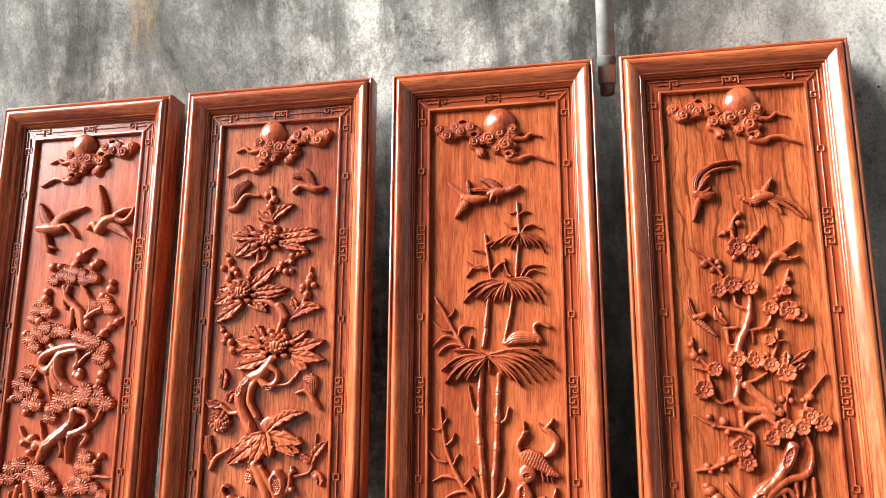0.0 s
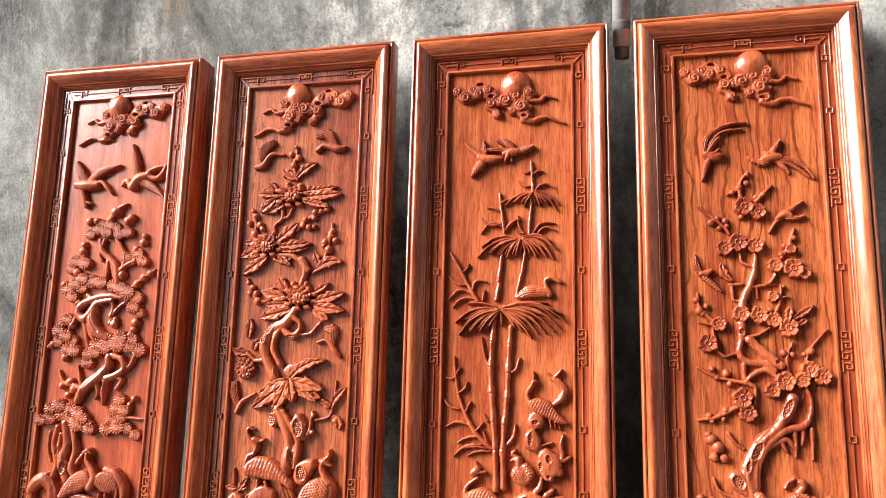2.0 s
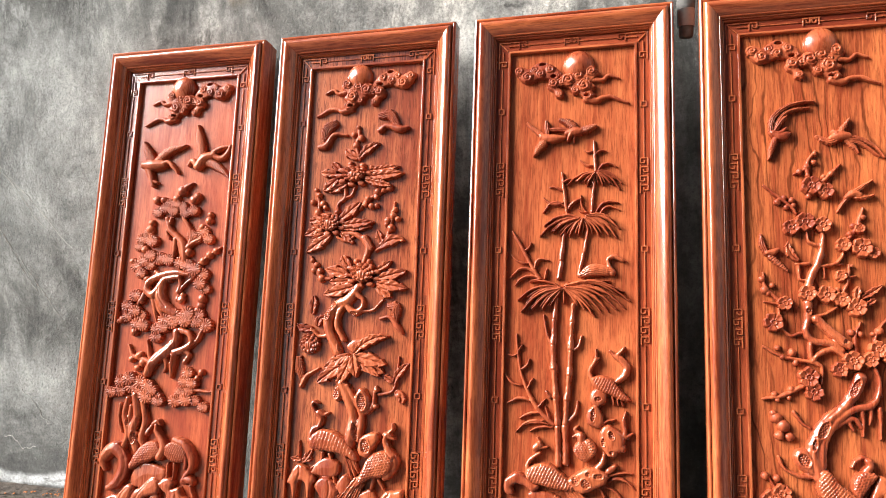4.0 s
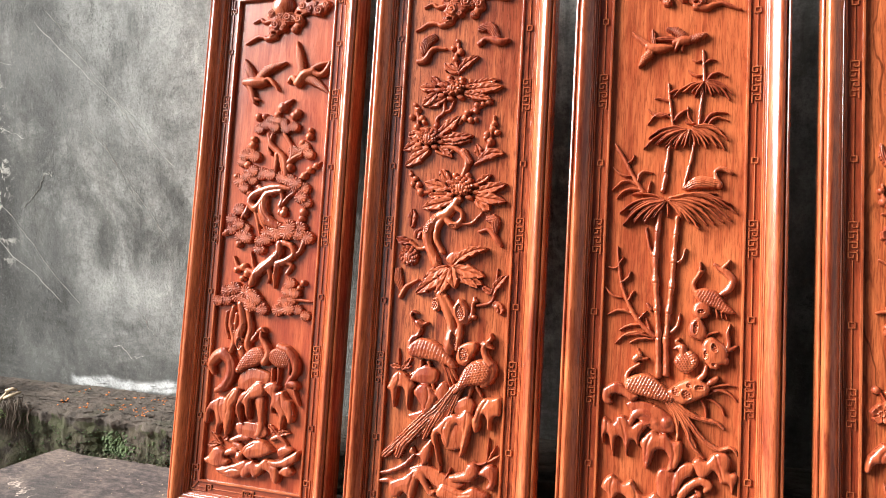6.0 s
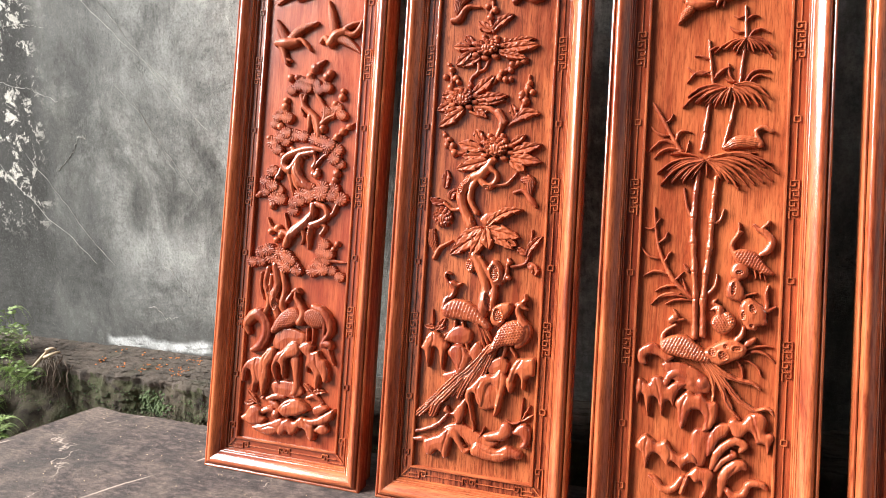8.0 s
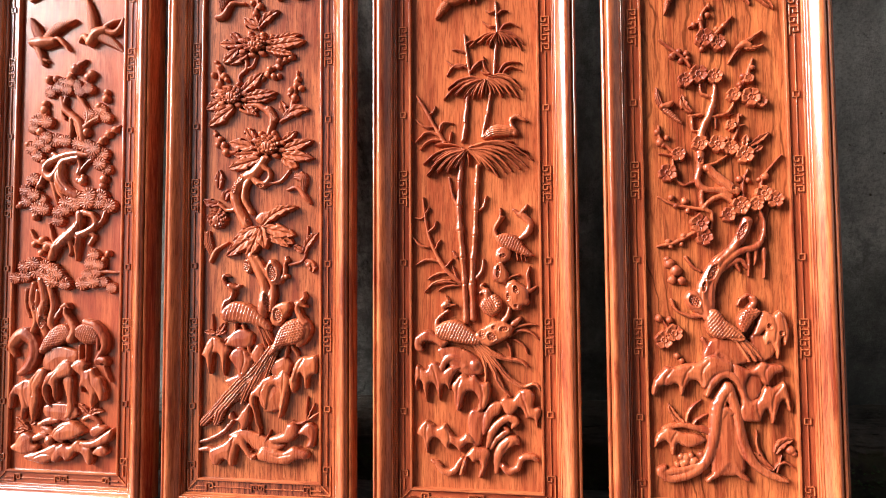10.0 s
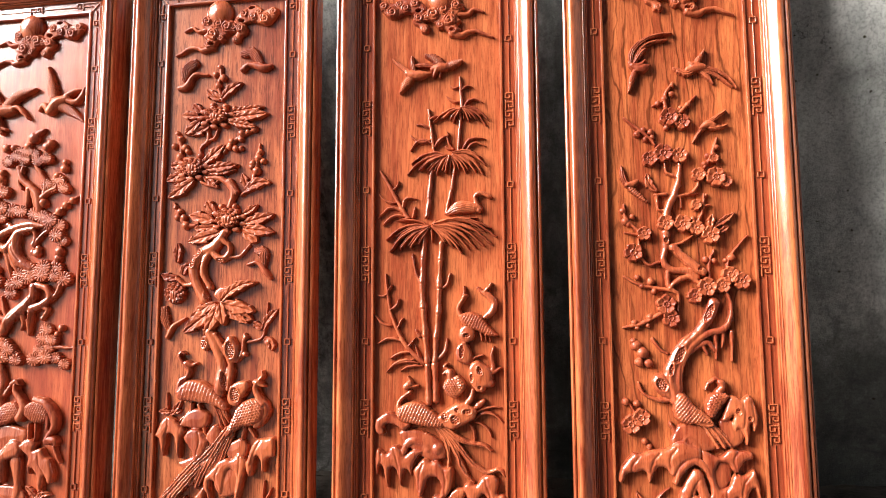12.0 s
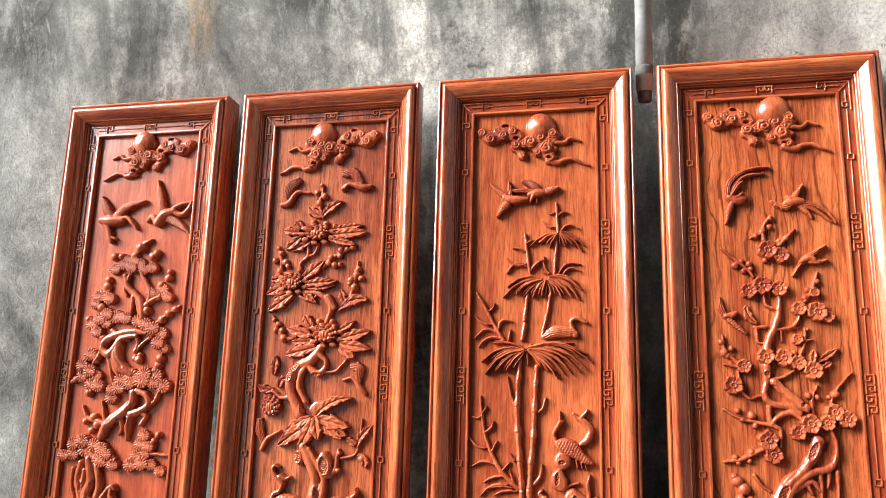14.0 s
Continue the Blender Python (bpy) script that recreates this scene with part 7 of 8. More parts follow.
carve(PEONY, "peacock_tail",
      stroke(9, 0.3, (31, 367.3, 5.3), (-11, 304.6, 8.2), (-41.7, 270.5, 9.7), (-54.3, 251, 4.2), cut="long", depth=1.0, pitch=6),
      stroke(10, 0.3, (34, 362.5, 5.3), (9.5, 324.5, 8.1), (-7.6, 294.7, 8.2), (-15.1, 283.7, 4.1), cut="long", depth=1.0, pitch=6),
      stroke(9, 0.3, (42, 363.3, 5.3), (27.9, 331.5, 8), (13.9, 297.1, 6.7), (1.2, 285.5, 2.7), cut="long", depth=1.0, pitch=6),
      stroke(8, 0.3, (-27.3, 302.8, 6.9), (-69.3, 266, 9.8), (-103.6, 232.2, 7.8), (-114.4, 223.1, 4.3), cut="long", depth=1.0, pitch=6),
      stroke(10, 0.3, (-10.8, 302, 6.8), (-27.9, 269.5, 9.6), (-37.4, 247.9, 4.1), cut="long", depth=1.0, pitch=6),
      stroke(12, 0.3, (28.2, 369.6, 4), (-1.9, 333.5, 7.5), (-22.3, 311, 8.2), (-32.9, 304.7, 4.1), cut="long", depth=1.0, pitch=6),
      stroke(10, 0.3, (-52.5, 266.6, 6.9), (-84, 234.6, 9.8), (-96.2, 207.2, 9.2), (-98.7, 201.8, 4.2), cut="long", depth=1.0, pitch=6),
      stroke(7, 0.3, (-69.3, 267.3, 7), (-100.8, 232.5, 8.5), (-127.5, 205.8, 9.3), (-135.5, 197, 4.3), cut="long", depth=1.0, pitch=6),
      stroke(12, 0.3, (-14.8, 322, 5.5), (-48.4, 287.6, 9), (-77.2, 258.6, 8.4), (-85, 249.9, 4.2), cut="long", depth=1.0, pitch=6),
      stroke(13, 0.3, (36, 372.8, 4), (16.4, 343, 6.1), (1.7, 318.6, 6.8), (-3.2, 310.5, 2.7), cut="long", depth=1.0, pitch=6),
      stroke(13, 0.3, (-31.9, 289.5, 5.5), (-60.3, 258, 8.4), (-81.2, 234.9, 7), (-89, 226.2, 2.8), cut="long", depth=1.0, pitch=6),
      label="long overlapping tail feathers")
carve(PEONY, "rock",
      puff(8, 9, (-134.9, 351.5), (-127.6, 370.5), (-120, 384.4), (-109.1, 393.2), (-97.6, 391.6), (-85.6, 382.2), (-75.1, 372.7), (-67.4, 363.1), (-73.3, 347), (-76.1, 325.9), (-78.9, 304.9), (-83.8, 314.8), (-88, 335.1), (-91.9, 350.4), (-100.9, 357.3), (-109.1, 351.3), (-110.6, 332.9), (-114.7, 308.9), (-121.5, 323.9), (-125.8, 344.5)),
      puff(9, 10, (-67.8, 347.5), (-59.1, 363.9), (-42.7, 369.3), (-28.6, 364.2), (-18.2, 352.3), (-9.4, 343), (-13.6, 324.7), (-27.5, 305.3), (-40.8, 298.7), (-47.5, 316), (-58.4, 332.9)),
      puff(8, 8, (-16.8, 352.5), (-9.7, 368.5), (0.7, 377.2), (12, 370.6), (15.9, 351.9), (8.8, 334.6), (-4.6, 333.3)),
      puff(4, 9, (-79.5, 374.9), (-69.7, 396.6), (-53.7, 408.4), (-34.3, 410), (-14.4, 398.9), (-15.6, 375.7), (-34.2, 366.2), (-59.4, 369)),
      puff(3, 9, (-79.8, 297.1), (-39.1, 314.3), (0.8, 333.8), (28.2, 326.5), (19.5, 295.2), (-8.8, 271.7), (-44.3, 267.6), (-67.4, 280.4)),
      score(1.6, 2.2, (-105.9, 388.2), (-104.7, 370), (-111.9, 351)),
      score(1.4, 2, (-33.9, 361.1), (-29.8, 340.9), (-36.3, 314.6)),
      label="smooth dripping carved rocks")
carve(PEONY, "rock",
      puff(7, 9, (13.6, 302.2), (29.3, 308.9), (42.8, 306.6), (58, 319.6), (68.9, 313.2), (76.2, 301.5), (72.2, 281.1), (66, 252.9), (57.2, 224.4), (47.2, 215.6), (50.7, 243.6), (53.2, 268.9), (47, 282), (37.5, 285.9), (30.2, 273.7), (25.3, 245.4), (18, 233.2), (8, 242), (1.4, 260.2), (-6.5, 256.7), (-3.4, 229.3), (3.8, 202.4), (5.9, 191.3), (-4.3, 201.3), (-11.6, 230.7), (-21.1, 249.9), (-17, 270.8), (-1.5, 285.2)),
      puff(9, 9, (74, 293.8), (79.3, 314.4), (88.4, 337.8), (100.7, 349), (118.7, 350.8), (133.9, 353.6), (138.7, 338.1), (137.4, 315.7), (124.9, 310.7), (117.6, 303.7), (115, 282.4), (109.7, 285.5), (105.9, 306.1), (97.6, 313.9), (91.9, 300.8), (90.4, 283.2), (82, 271)),
      puff(6, 9, (-51.7, 212.9), (-33.9, 235.6), (-13.3, 255.9), (-15.8, 232.8), (-19.8, 209.4), (-28.2, 191.8), (-39, 187.8), (-42.7, 202.6), (-59.8, 209.3), (-71.2, 213), (-63.8, 226.8)),
      puff(3, 8, (25.6, 326.2), (40.6, 342.9), (61.4, 350.1), (75.4, 336.4), (71.5, 313.5), (50.8, 306.2), (32, 309.2)),
      puff(3, 8, (2.3, 267.9), (30.4, 291.4), (57.8, 279.4), (62.2, 250), (47.4, 233.1), (15.6, 229.1)),
      score(1.6, 2.2, (106.2, 344.6), (94.5, 323.5), (85.7, 295.1)),
      score(1.4, 2, (61.1, 312.4), (60.1, 284.7), (54.7, 244)),
      score(1.4, 2, (14.4, 289.6), (7.8, 266), (17.6, 239.4)),
      label="smooth dripping carved rocks")
carve(PEONY, "rock",
      puff(6, 9, (-115.7, 140.1), (-98, 151.6), (-77.5, 160.9), (-67, 171.3), (-54.9, 178), (-41.1, 178.6), (-29.4, 167.5), (-22.9, 153.3), (-13.8, 139.4), (-1.4, 136.2), (-10.1, 123.6), (-24.2, 130.3), (-36.2, 146.3), (-45.1, 155.2), (-50.7, 136.6), (-56.1, 112.9), (-64.1, 107.9), (-71.9, 120.7), (-81.9, 123.1), (-95.1, 109.6), (-109.6, 115.2)),
      puff(7, 11, (-0.4, 141.4), (15, 153.6), (39.4, 149.6), (60.8, 145.3), (81.1, 156.9), (99.5, 153.4), (119.3, 144.1), (114.9, 131.2), (90.6, 128.8), (72.9, 118.7), (49.3, 117.6), (22.5, 121), (3.4, 125.6)),
      puff(8, 11, (27.1, 174.1), (45.4, 180.4), (60.8, 187.5), (69, 203.5), (83.3, 206.7), (95.7, 194.8), (94, 179.7), (75.3, 166), (51.8, 162.6), (33.2, 162.5)),
      puff(8, 10, (95, 184.8), (104.4, 200.9), (121.9, 209.4), (134.1, 197.6), (136.6, 175.9), (128.8, 156.5), (112.2, 156.5), (118.9, 173.4), (109.4, 180.7)),
      stroke(5, 0.7, (-140.2, 141.8, 5), (-120.3, 144.6, 6.4), (-97.4, 142.7, 4.2)),
      stroke(4, 0.7, (-138.5, 158.9, 3.6), (-106.4, 169.8, 5.1), (-79.2, 186.3, 5.6), (-59.8, 209.3, 4.2)),
      puff(3, 7, (-71.4, 174.5), (-36.5, 192), (5.3, 179.9), (38.4, 164.5), (65.1, 160.8), (39.8, 142.2), (-0.5, 143.9), (-29, 162.5)),
      score(1.5, 2, (-54.5, 171.7), (-61.4, 150.3), (-67.8, 121.3)),
      score(1.3, 2, (15.5, 146.2), (45.6, 135.6), (76.9, 140.3)),
      label="smooth dripping carved rocks")
carve(PEONY, "lotus",
      leaf(4, -101.5, 726.2, -100, 768.3, 9.2),
      leaf(4, -87, 699.3, -71.4, 719.7, 9.7, 0.2),
      leaf(4, -99.1, 692.4, -139.7, 702, 9.1, 0.1),
      peony(5, -102.8, 655.5, 23.7, 23.7))
carve(PEONY, "butterfly",
      stroke(4, 0.3, (85.2, 746.8, 7.3), (99.9, 743, 11.5), (100, 712.6, 6.2), cut="long", depth=0.7, pitch=3.6),
      stroke(5, 0.8, (64.7, 717.7, 3.1), (87.6, 720.8, 4.7), (106.6, 699, 6.2), (116.8, 686.5, 3.1)))
carve(PEONY, "butterfly",
      stroke(4, 0.3, (-128.7, 622.8, 8.5), (-125.8, 601.3, 10.6), (-115.8, 576.8, 5.3), cut="long", depth=0.7, pitch=3.6),
      stroke(5, 0.8, (-119.1, 561.5, 4.7), (-105.8, 585.3, 4.7), (-77.2, 603, 2.1)))
carve(PEONY, "peony_sprig",
      stroke(3, 0.8, (68.8, 550.8, 3), (101, 560.3, 3), (108.3, 593.5, 2.5), (112.5, 633.8, 1.5)),
      leaf(4, 103.2, 576.3, 136.2, 620.9, 8, 0.1),
      leaf(4, 101.2, 579.9, 80.5, 591.7, 7.5),
      leaf(4, 107, 557.3, 123.4, 533, 9.7, 0.2),
      ball(4, 0.7, 116.1, 551.2, 6.7),
      ball(4.7, 0.7, 65.3, 560.3, 5.1))
carve(PEONY, "grass_blade", blade(7, -8.9, 148.1, -24, 198.1, 2.8, 0.1))
carve(PEONY, "grass_blade", blade(7, -6.4, 148.5, 1.7, 198.4, 2.8, -0.1))
carve(PEONY, "grass_blade", blade(7, -2.6, 147.3, 27.8, 189.1, 2.8, -0.1))
carve(PEONY, "grass_blade", blade(7, -14.7, 141.6, -43.5, 156.7, 2.8, 0.1))
carve(PEONY, "grass_blade", blade(7, 5.3, 150.1, 19, 174.8, 2.4))
carve(PEONY, "grass_blade", blade(4, 110.6, 212.3, 76.3, 212.4, 2.7, 0.2))
carve(PEONY, "grass_blade", blade(4, 110.6, 212.3, 113.1, 263.4, 2))
carve(PEONY, "grass_blade", blade(4, 112.4, 212.5, 129, 248.4, 2.3))
carve(PEONY, "grass_blade", blade(4, 113.6, 212.6, 139.2, 229.9, 2.7))
carve(PEONY, "grass_blade", leaf(3, -106.4, 401.1, -132.8, 403, 5.7))
carve(PEONY, "grass_blade", leaf(3, -102.7, 395.4, -82.2, 424.1, 6.3))
carve(PEONY, "grass_blade", blade(3, -112, 406.6, -114.3, 442.4, 2.5))
carve(PEONY, "grass_blade", leaf(3, -102.9, 398.4, -80.8, 406.3, 5.7))
carve(PINE, "sun",
      stroke(2, 0.6, (-11.5, 1294.7, 33.2)))
cloud(PINE, -12, 1295, -1)
carve(PINE, "crane",
      stroke(9, 0.75, (-105.6, 1097.2, 8.8), (-77.8, 1095.6, 13.9), (-47, 1096.9, 8.6)),
      stroke(9, 0.8, (-50.4, 1097.1, 6.9), (-35.6, 1102.3, 5.1), (-19.2, 1089.5, 5.1), (-5.8, 1072.5, 2)),
      stroke(9, 0.35, (-78.3, 1101.7, 10.4), (-98.5, 1131.5, 10.5), (-111.4, 1156.5, 2.8), cut="scale", depth=0.8, pitch=4.6),
      stroke(9, 0.35, (-68.2, 1104.1, 10.4), (-38.1, 1129.3, 10.3), (9.5, 1144.1, 2.4), cut="scale", depth=0.8, pitch=4.6),
      stroke(8, 0.6, (-94.6, 1090.5, 8.7), (-81.5, 1062.9, 6.9), (-74.5, 1043.1, 5.2)),
      stroke(8, 0.6, (-80.9, 1056.8, 5.2), (-63.1, 1050, 2.4)),
      stroke(7, 0.4, (-102.4, 1100, 7), (-112.4, 1094.5, 3.5)))
carve(PINE, "crane",
      stroke(9, 0.75, (51, 1087.1, 9.9), (69, 1106.6, 13.2), (92.7, 1115.4, 8.2)),
      stroke(9, 0.35, (59.6, 1120.3, 11.6), (51.7, 1154.7, 10), (41.7, 1193.8, 2.3), cut="scale", depth=0.8, pitch=4.6),
      stroke(8, 0.8, (91.2, 1114.1, 7.5), (114.5, 1105.4, 6.5), (131.1, 1117.5, 5.5), (139.1, 1137.2, 3.2)),
      stroke(8, 0.8, (92.2, 1121.3, 6.5), (112.3, 1131.7, 4.9), (134.4, 1136.1, 3.2)),
      stroke(8, 0.35, (81.1, 1098.6, 11.4), (110, 1082.5, 9.7), (139.1, 1059.3, 2.2), cut="scale", depth=0.8, pitch=4.6),
      stroke(8, 0.7, (49.1, 1090.2, 8.3), (34.8, 1102.7, 6.7), (22.5, 1091.6, 2.7)))
carve(PINE, "pine_tuft",
      fan(7.0, -52.4, 972.5, 15.4),
      fan(8.5, -29.6, 983.5, 15.2),
      fan(10.0, -5.4, 975.3, 15.1),
      fan(7.0, 17, 986.3, 15),
      fan(8.5, 28.4, 969.9, 14.9),
      fan(10.0, 51, 974.9, 14.8),
      fan(7.0, -20.6, 995, 13.5),
      fan(8.5, -0.3, 992.7, 13.4),
      ball(6, 0.7, -58.7, 1003.8, 10.3),
      ball(6, 0.7, -38.4, 1004.5, 8.5),
      ball(6, 0.7, -1.5, 1006, 10.1),
      ball(6, 0.7, 13.4, 1025.9, 13.4),
      ball(6, 0.7, 48.6, 1002.6, 11.5),
      ball(6, 0.7, 57.7, 1011, 9.9),
      stroke(6, 0.7, (13.2, 1028.9, 6.7), (25.7, 1037.1, 6.7), (39.9, 1045.2, 2.3)))
carve(PINE, "pine_branch",
      stroke(6, 0.8, (-23.8, 956.9, 5.1), (-11, 927.2, 7.4), (14.3, 906.3, 8.3), (31, 885.8, 9.9), (37.1, 854, 8.2)),
      stroke(7, 0.8, (7.9, 903.5, 8.3), (6.7, 880.4, 6.6), (4.9, 863, 3.3)),
      stroke(6, 0.8, (22.8, 958.4, 5), (47.4, 923, 4.9), (46.9, 891.2, 5.6), (36.7, 877, 6.6)),
      stroke(6, 0.8, (-12, 956.5, 4), (-20.5, 921.6, 4), (-12.4, 906.9, 3.4)),
      stroke(6, 0.8, (36.5, 879.9, 6.6), (57.9, 896.8, 4.9), (76.7, 905, 3.2)),
      stroke(6, 0.8, (18.6, 894.6, 6.6), (26.5, 862.8, 4)))
carve(PINE, "pine_tuft",
      fan(6.0, -90.5, 905.5, 17.2),
      fan(7.5, -97.2, 886.4, 13.8),
      fan(9.0, -59.1, 900.5, 17),
      fan(6.0, -75, 922.9, 13.7),
      ball(5, 0.7, -70.5, 930.2, 10.3),
      ball(5, 0.7, -68.6, 946.4, 8.6),
      ball(5, 0.7, -79.3, 878.8, 10.3))
carve(PINE, "pine_tuft",
      fan(6.0, 81.7, 922.1, 17.8),
      fan(7.5, 53.1, 914.2, 14.7),
      fan(9.0, 99.4, 903.2, 14.5),
      fan(6.0, 66.9, 905.2, 13),
      ball(5, 0.7, 95.5, 949, 9.7),
      ball(5, 0.7, 97.4, 964.8, 6.5),
      ball(5, 0.7, 45.4, 871.1, 11.5),
      ball(5, 0.7, 77.4, 933.7, 8.1))
carve(PINE, "pine_twig",
      stroke(5, 0.8, (72.7, 839.3, 4.9), (101.5, 860.4, 4.2), (133.1, 882.6, 1.9)),
      ball(5, 0.7, 88, 849.2, 9.7),
      ball(5, 0.7, 104.3, 864.6, 9.6),
      ball(5, 0.7, 121, 874.3, 8))
carve(PINE, "pine_tuft",
      fan(7.0, -97.6, 837.8, 19),
      fan(8.5, -78.3, 850.8, 17.1),
      fan(10.0, -58.9, 862.3, 17),
      fan(7.0, -34.6, 856.2, 18.5),
      fan(8.5, -7.5, 853, 16.7),
      fan(10.0, -82, 818.6, 15.4),
      fan(7.0, -60.2, 840.4, 15.3),
      ball(5, 0.7, -67, 805.4, 8.5),
      ball(5, 0.7, -112.6, 849.7, 8.7))
carve(PINE, "pine_tuft",
      fan(7.0, 26.4, 845.5, 18.1),
      fan(8.5, 48.4, 838.1, 18),
      fan(10.0, 70.3, 829.4, 17.8),
      fan(7.0, 90.8, 816.5, 17.7),
      fan(8.5, 62.9, 820.9, 16.2),
      fan(10.0, 86.3, 793.8, 17.7),
      fan(7.0, 101.8, 781.1, 14.4),
      ball(5, 0.7, 94.3, 757.2, 11.2),
      ball(5, 0.7, 91, 740.2, 9.6),
      ball(5, 0.7, 82.3, 728.9, 8))
carve(PINE, "pine_trunk",
      stroke(9, 0.75, (51.9, 816.6, 4.9), (15.4, 821.1, 7.3), (-27.1, 812.6, 8.4), (-56.1, 798.1, 8.5), (-61.1, 779.2, 8.5), (-43, 766.2, 10.1), (-26.2, 785.1, 8.4), (-11.3, 803.9, 7.3), (26.2, 811, 5.6)),
      stroke(7, 0.75, (-18.9, 796.7, 10), (-22.7, 764.9, 13.4), (-6.9, 739.2, 13.3), (24.7, 719.6, 9.8)),
      stroke(6, 0.8, (-46.2, 764.8, 6.7), (-35, 736, 6.7), (-27, 704.5, 4)),
      stroke(6, 0.8, (-33.3, 770.6, 6.7), (-23.3, 736.1, 6.7), (-7.6, 710.5, 5)),
      stroke(7, 0.8, (-61.4, 782.1, 6.8), (-69.6, 761.7, 6.8), (-81.6, 744.2, 5.1)),
      stroke(6, 0.8, (-41.6, 822.8, 5.1), (-16.7, 808.2, 5), (0.8, 799.5, 4)),
      stroke(6, 0.7, (26.2, 811, 5.6), (31.3, 790.9, 4.9), (26.3, 773.8, 6.6)),
      ball(6, 0.7, 37.9, 753.9, 9.8),
      ball(6, 0.7, 27.9, 756.7, 8.2),
      ball(6, 0.7, 40.2, 765.3, 6.5),
      stroke(6, 0.8, (65.7, 808, 3.9), (44.2, 793.8, 3.3), (32.6, 776.7, 3.3)),
      score(1.4, 2, (-24.6, 785.1), (-18.8, 759.2), (0, 736.4)))
carve(PINE, "pine_tuft",
      fan(7.0, -93.9, 764.5, 17.2),
      fan(8.5, -111.9, 738.1, 17.2),
      fan(10.0, -88.3, 725.2, 17.1),
      fan(7.0, -109.3, 711.8, 15.5),
      fan(8.5, -80, 693.4, 18.7),
      fan(10.0, -61.1, 690.9, 16.9),
      fan(7.0, -68.5, 715.3, 13.6),
      ball(5, 0.7, -125.9, 704.3, 8.7),
      ball(5, 0.7, -135.8, 699.7, 5.2),
      ball(5, 0.7, -86.7, 674.5, 10.2),
      ball(5, 0.7, -75.3, 750.1, 8.5))
carve(PINE, "pine_tuft",
      fan(8.0, -3.7, 704.9, 18.2),
      fan(9.5, 25, 715.3, 19.7),
      fan(11.0, 60.4, 721.5, 19.4),
      fan(8.0, 89.7, 717.7, 17.6),
      fan(9.5, 20, 698.2, 18),
      fan(11.0, 55.4, 704.5, 19.4),
      fan(8.0, 110.9, 694.3, 19),
      fan(9.5, -21.6, 683.1, 16.6),
      fan(11.0, -3.8, 687.8, 16.5),
      fan(8.0, -23.1, 663.1, 16.6),
      fan(9.5, 84.8, 700.8, 16))
carve(PINE, "pine_trunk",
      stroke(9, 0.75, (35.1, 677.2, 9.8), (33.8, 654.6, 11.4), (16, 634.3, 13.1), (-7.2, 618, 13.2), (-27.2, 600.3, 11.6), (-38.2, 575.7, 8.3)),
      stroke(9, 0.75, (44.4, 681.7, 6.5), (69.6, 672.4, 7.1), (77.7, 653, 7), (61.3, 638.5, 7.1), (36.3, 627.9, 9.8)),
      stroke(7, 0.8, (32.9, 629.2, 9.8), (28.9, 600.9, 8.1), (28.6, 568.6, 2.6)),
      stroke(6, 0.8, (48.6, 635.3, 6.5), (72.2, 624.8, 4.8), (61.1, 604.9, 4.8)),
      stroke(6, 0.8, (7.2, 622.7, 8.2), (13.1, 594.7, 4.9), (7.9, 580.4, 2.6)),
      stroke(6, 0.8, (102.2, 684.3, 4.8), (91.6, 658.9, 4.8), (73.4, 647.2, 4.8)),
      comb(49.8, 657.8, 6.5, 15, -8),
      comb(24.7, 612, 4.9, 10.1, 0),
      score(1.4, 2, (27.6, 651.6), (6.4, 631.2), (-21.2, 607.6)))
carve(PINE, "pine_twig",
      stroke(5, 0.8, (-98.9, 642.4, 2.4), (-82.7, 616.9, 4.4), (-51.5, 609.4, 5.7), (-23.6, 597.6, 6.6)),
      stroke(5, 0.8, (-47.5, 655.3, 2), (-39.5, 624.1, 4.3), (-31.2, 607.3, 4.3)),
      ball(5, 0.7, -87, 608.2, 8.5),
      ball(5, 0.7, -65.8, 617.5, 10.1),
      ball(5, 0.7, -54, 600.7, 10.1),
      ball(5, 0.7, -67.9, 587.4, 8.4))
carve(PINE, "pine_tuft",
      fan(8.0, -108.5, 532.7, 17.1),
      fan(9.5, -109.1, 555.6, 17.1),
      fan(11.0, -85.9, 562.3, 18.7),
      fan(8.0, -75.6, 544.2, 20.3),
      fan(9.5, -53, 555.2, 18.4),
      fan(11.0, -32.1, 547.6, 16.6),
      fan(8.0, -55.7, 530.9, 18.4),
      fan(9.5, -34.6, 520.7, 18.3),
      fan(11.0, -19.3, 535.5, 16.5),
      fan(8.0, -7.8, 519.2, 18.1),
      fan(9.5, -134, 528.5, 15.5),
      fan(11.0, 2.8, 511.4, 14.7))
carve(PINE, "pine_tuft",
      fan(7.0, 72.9, 580.3, 16),
      fan(8.5, 66.7, 560.5, 16),
      fan(10.0, 89.5, 556, 14.3),
      fan(7.0, 78.1, 540.2, 17.5),
      fan(8.5, 57.7, 535.1, 14.5),
      fan(10.0, 75.3, 518, 17.5),
      fan(7.0, 45.1, 513.6, 17.7),
      fan(8.5, 100.9, 516.6, 14.2),
      fan(10.0, 124.2, 502.7, 14.1),
      ball(5, 0.7, 109.4, 583.1, 7.9),
      ball(5, 0.7, 99.4, 570.3, 6.3),
      stroke(5, 0.8, (92.3, 542.3, 4.8), (121, 539.6, 3.8), (147.7, 539.5, 1.9)))
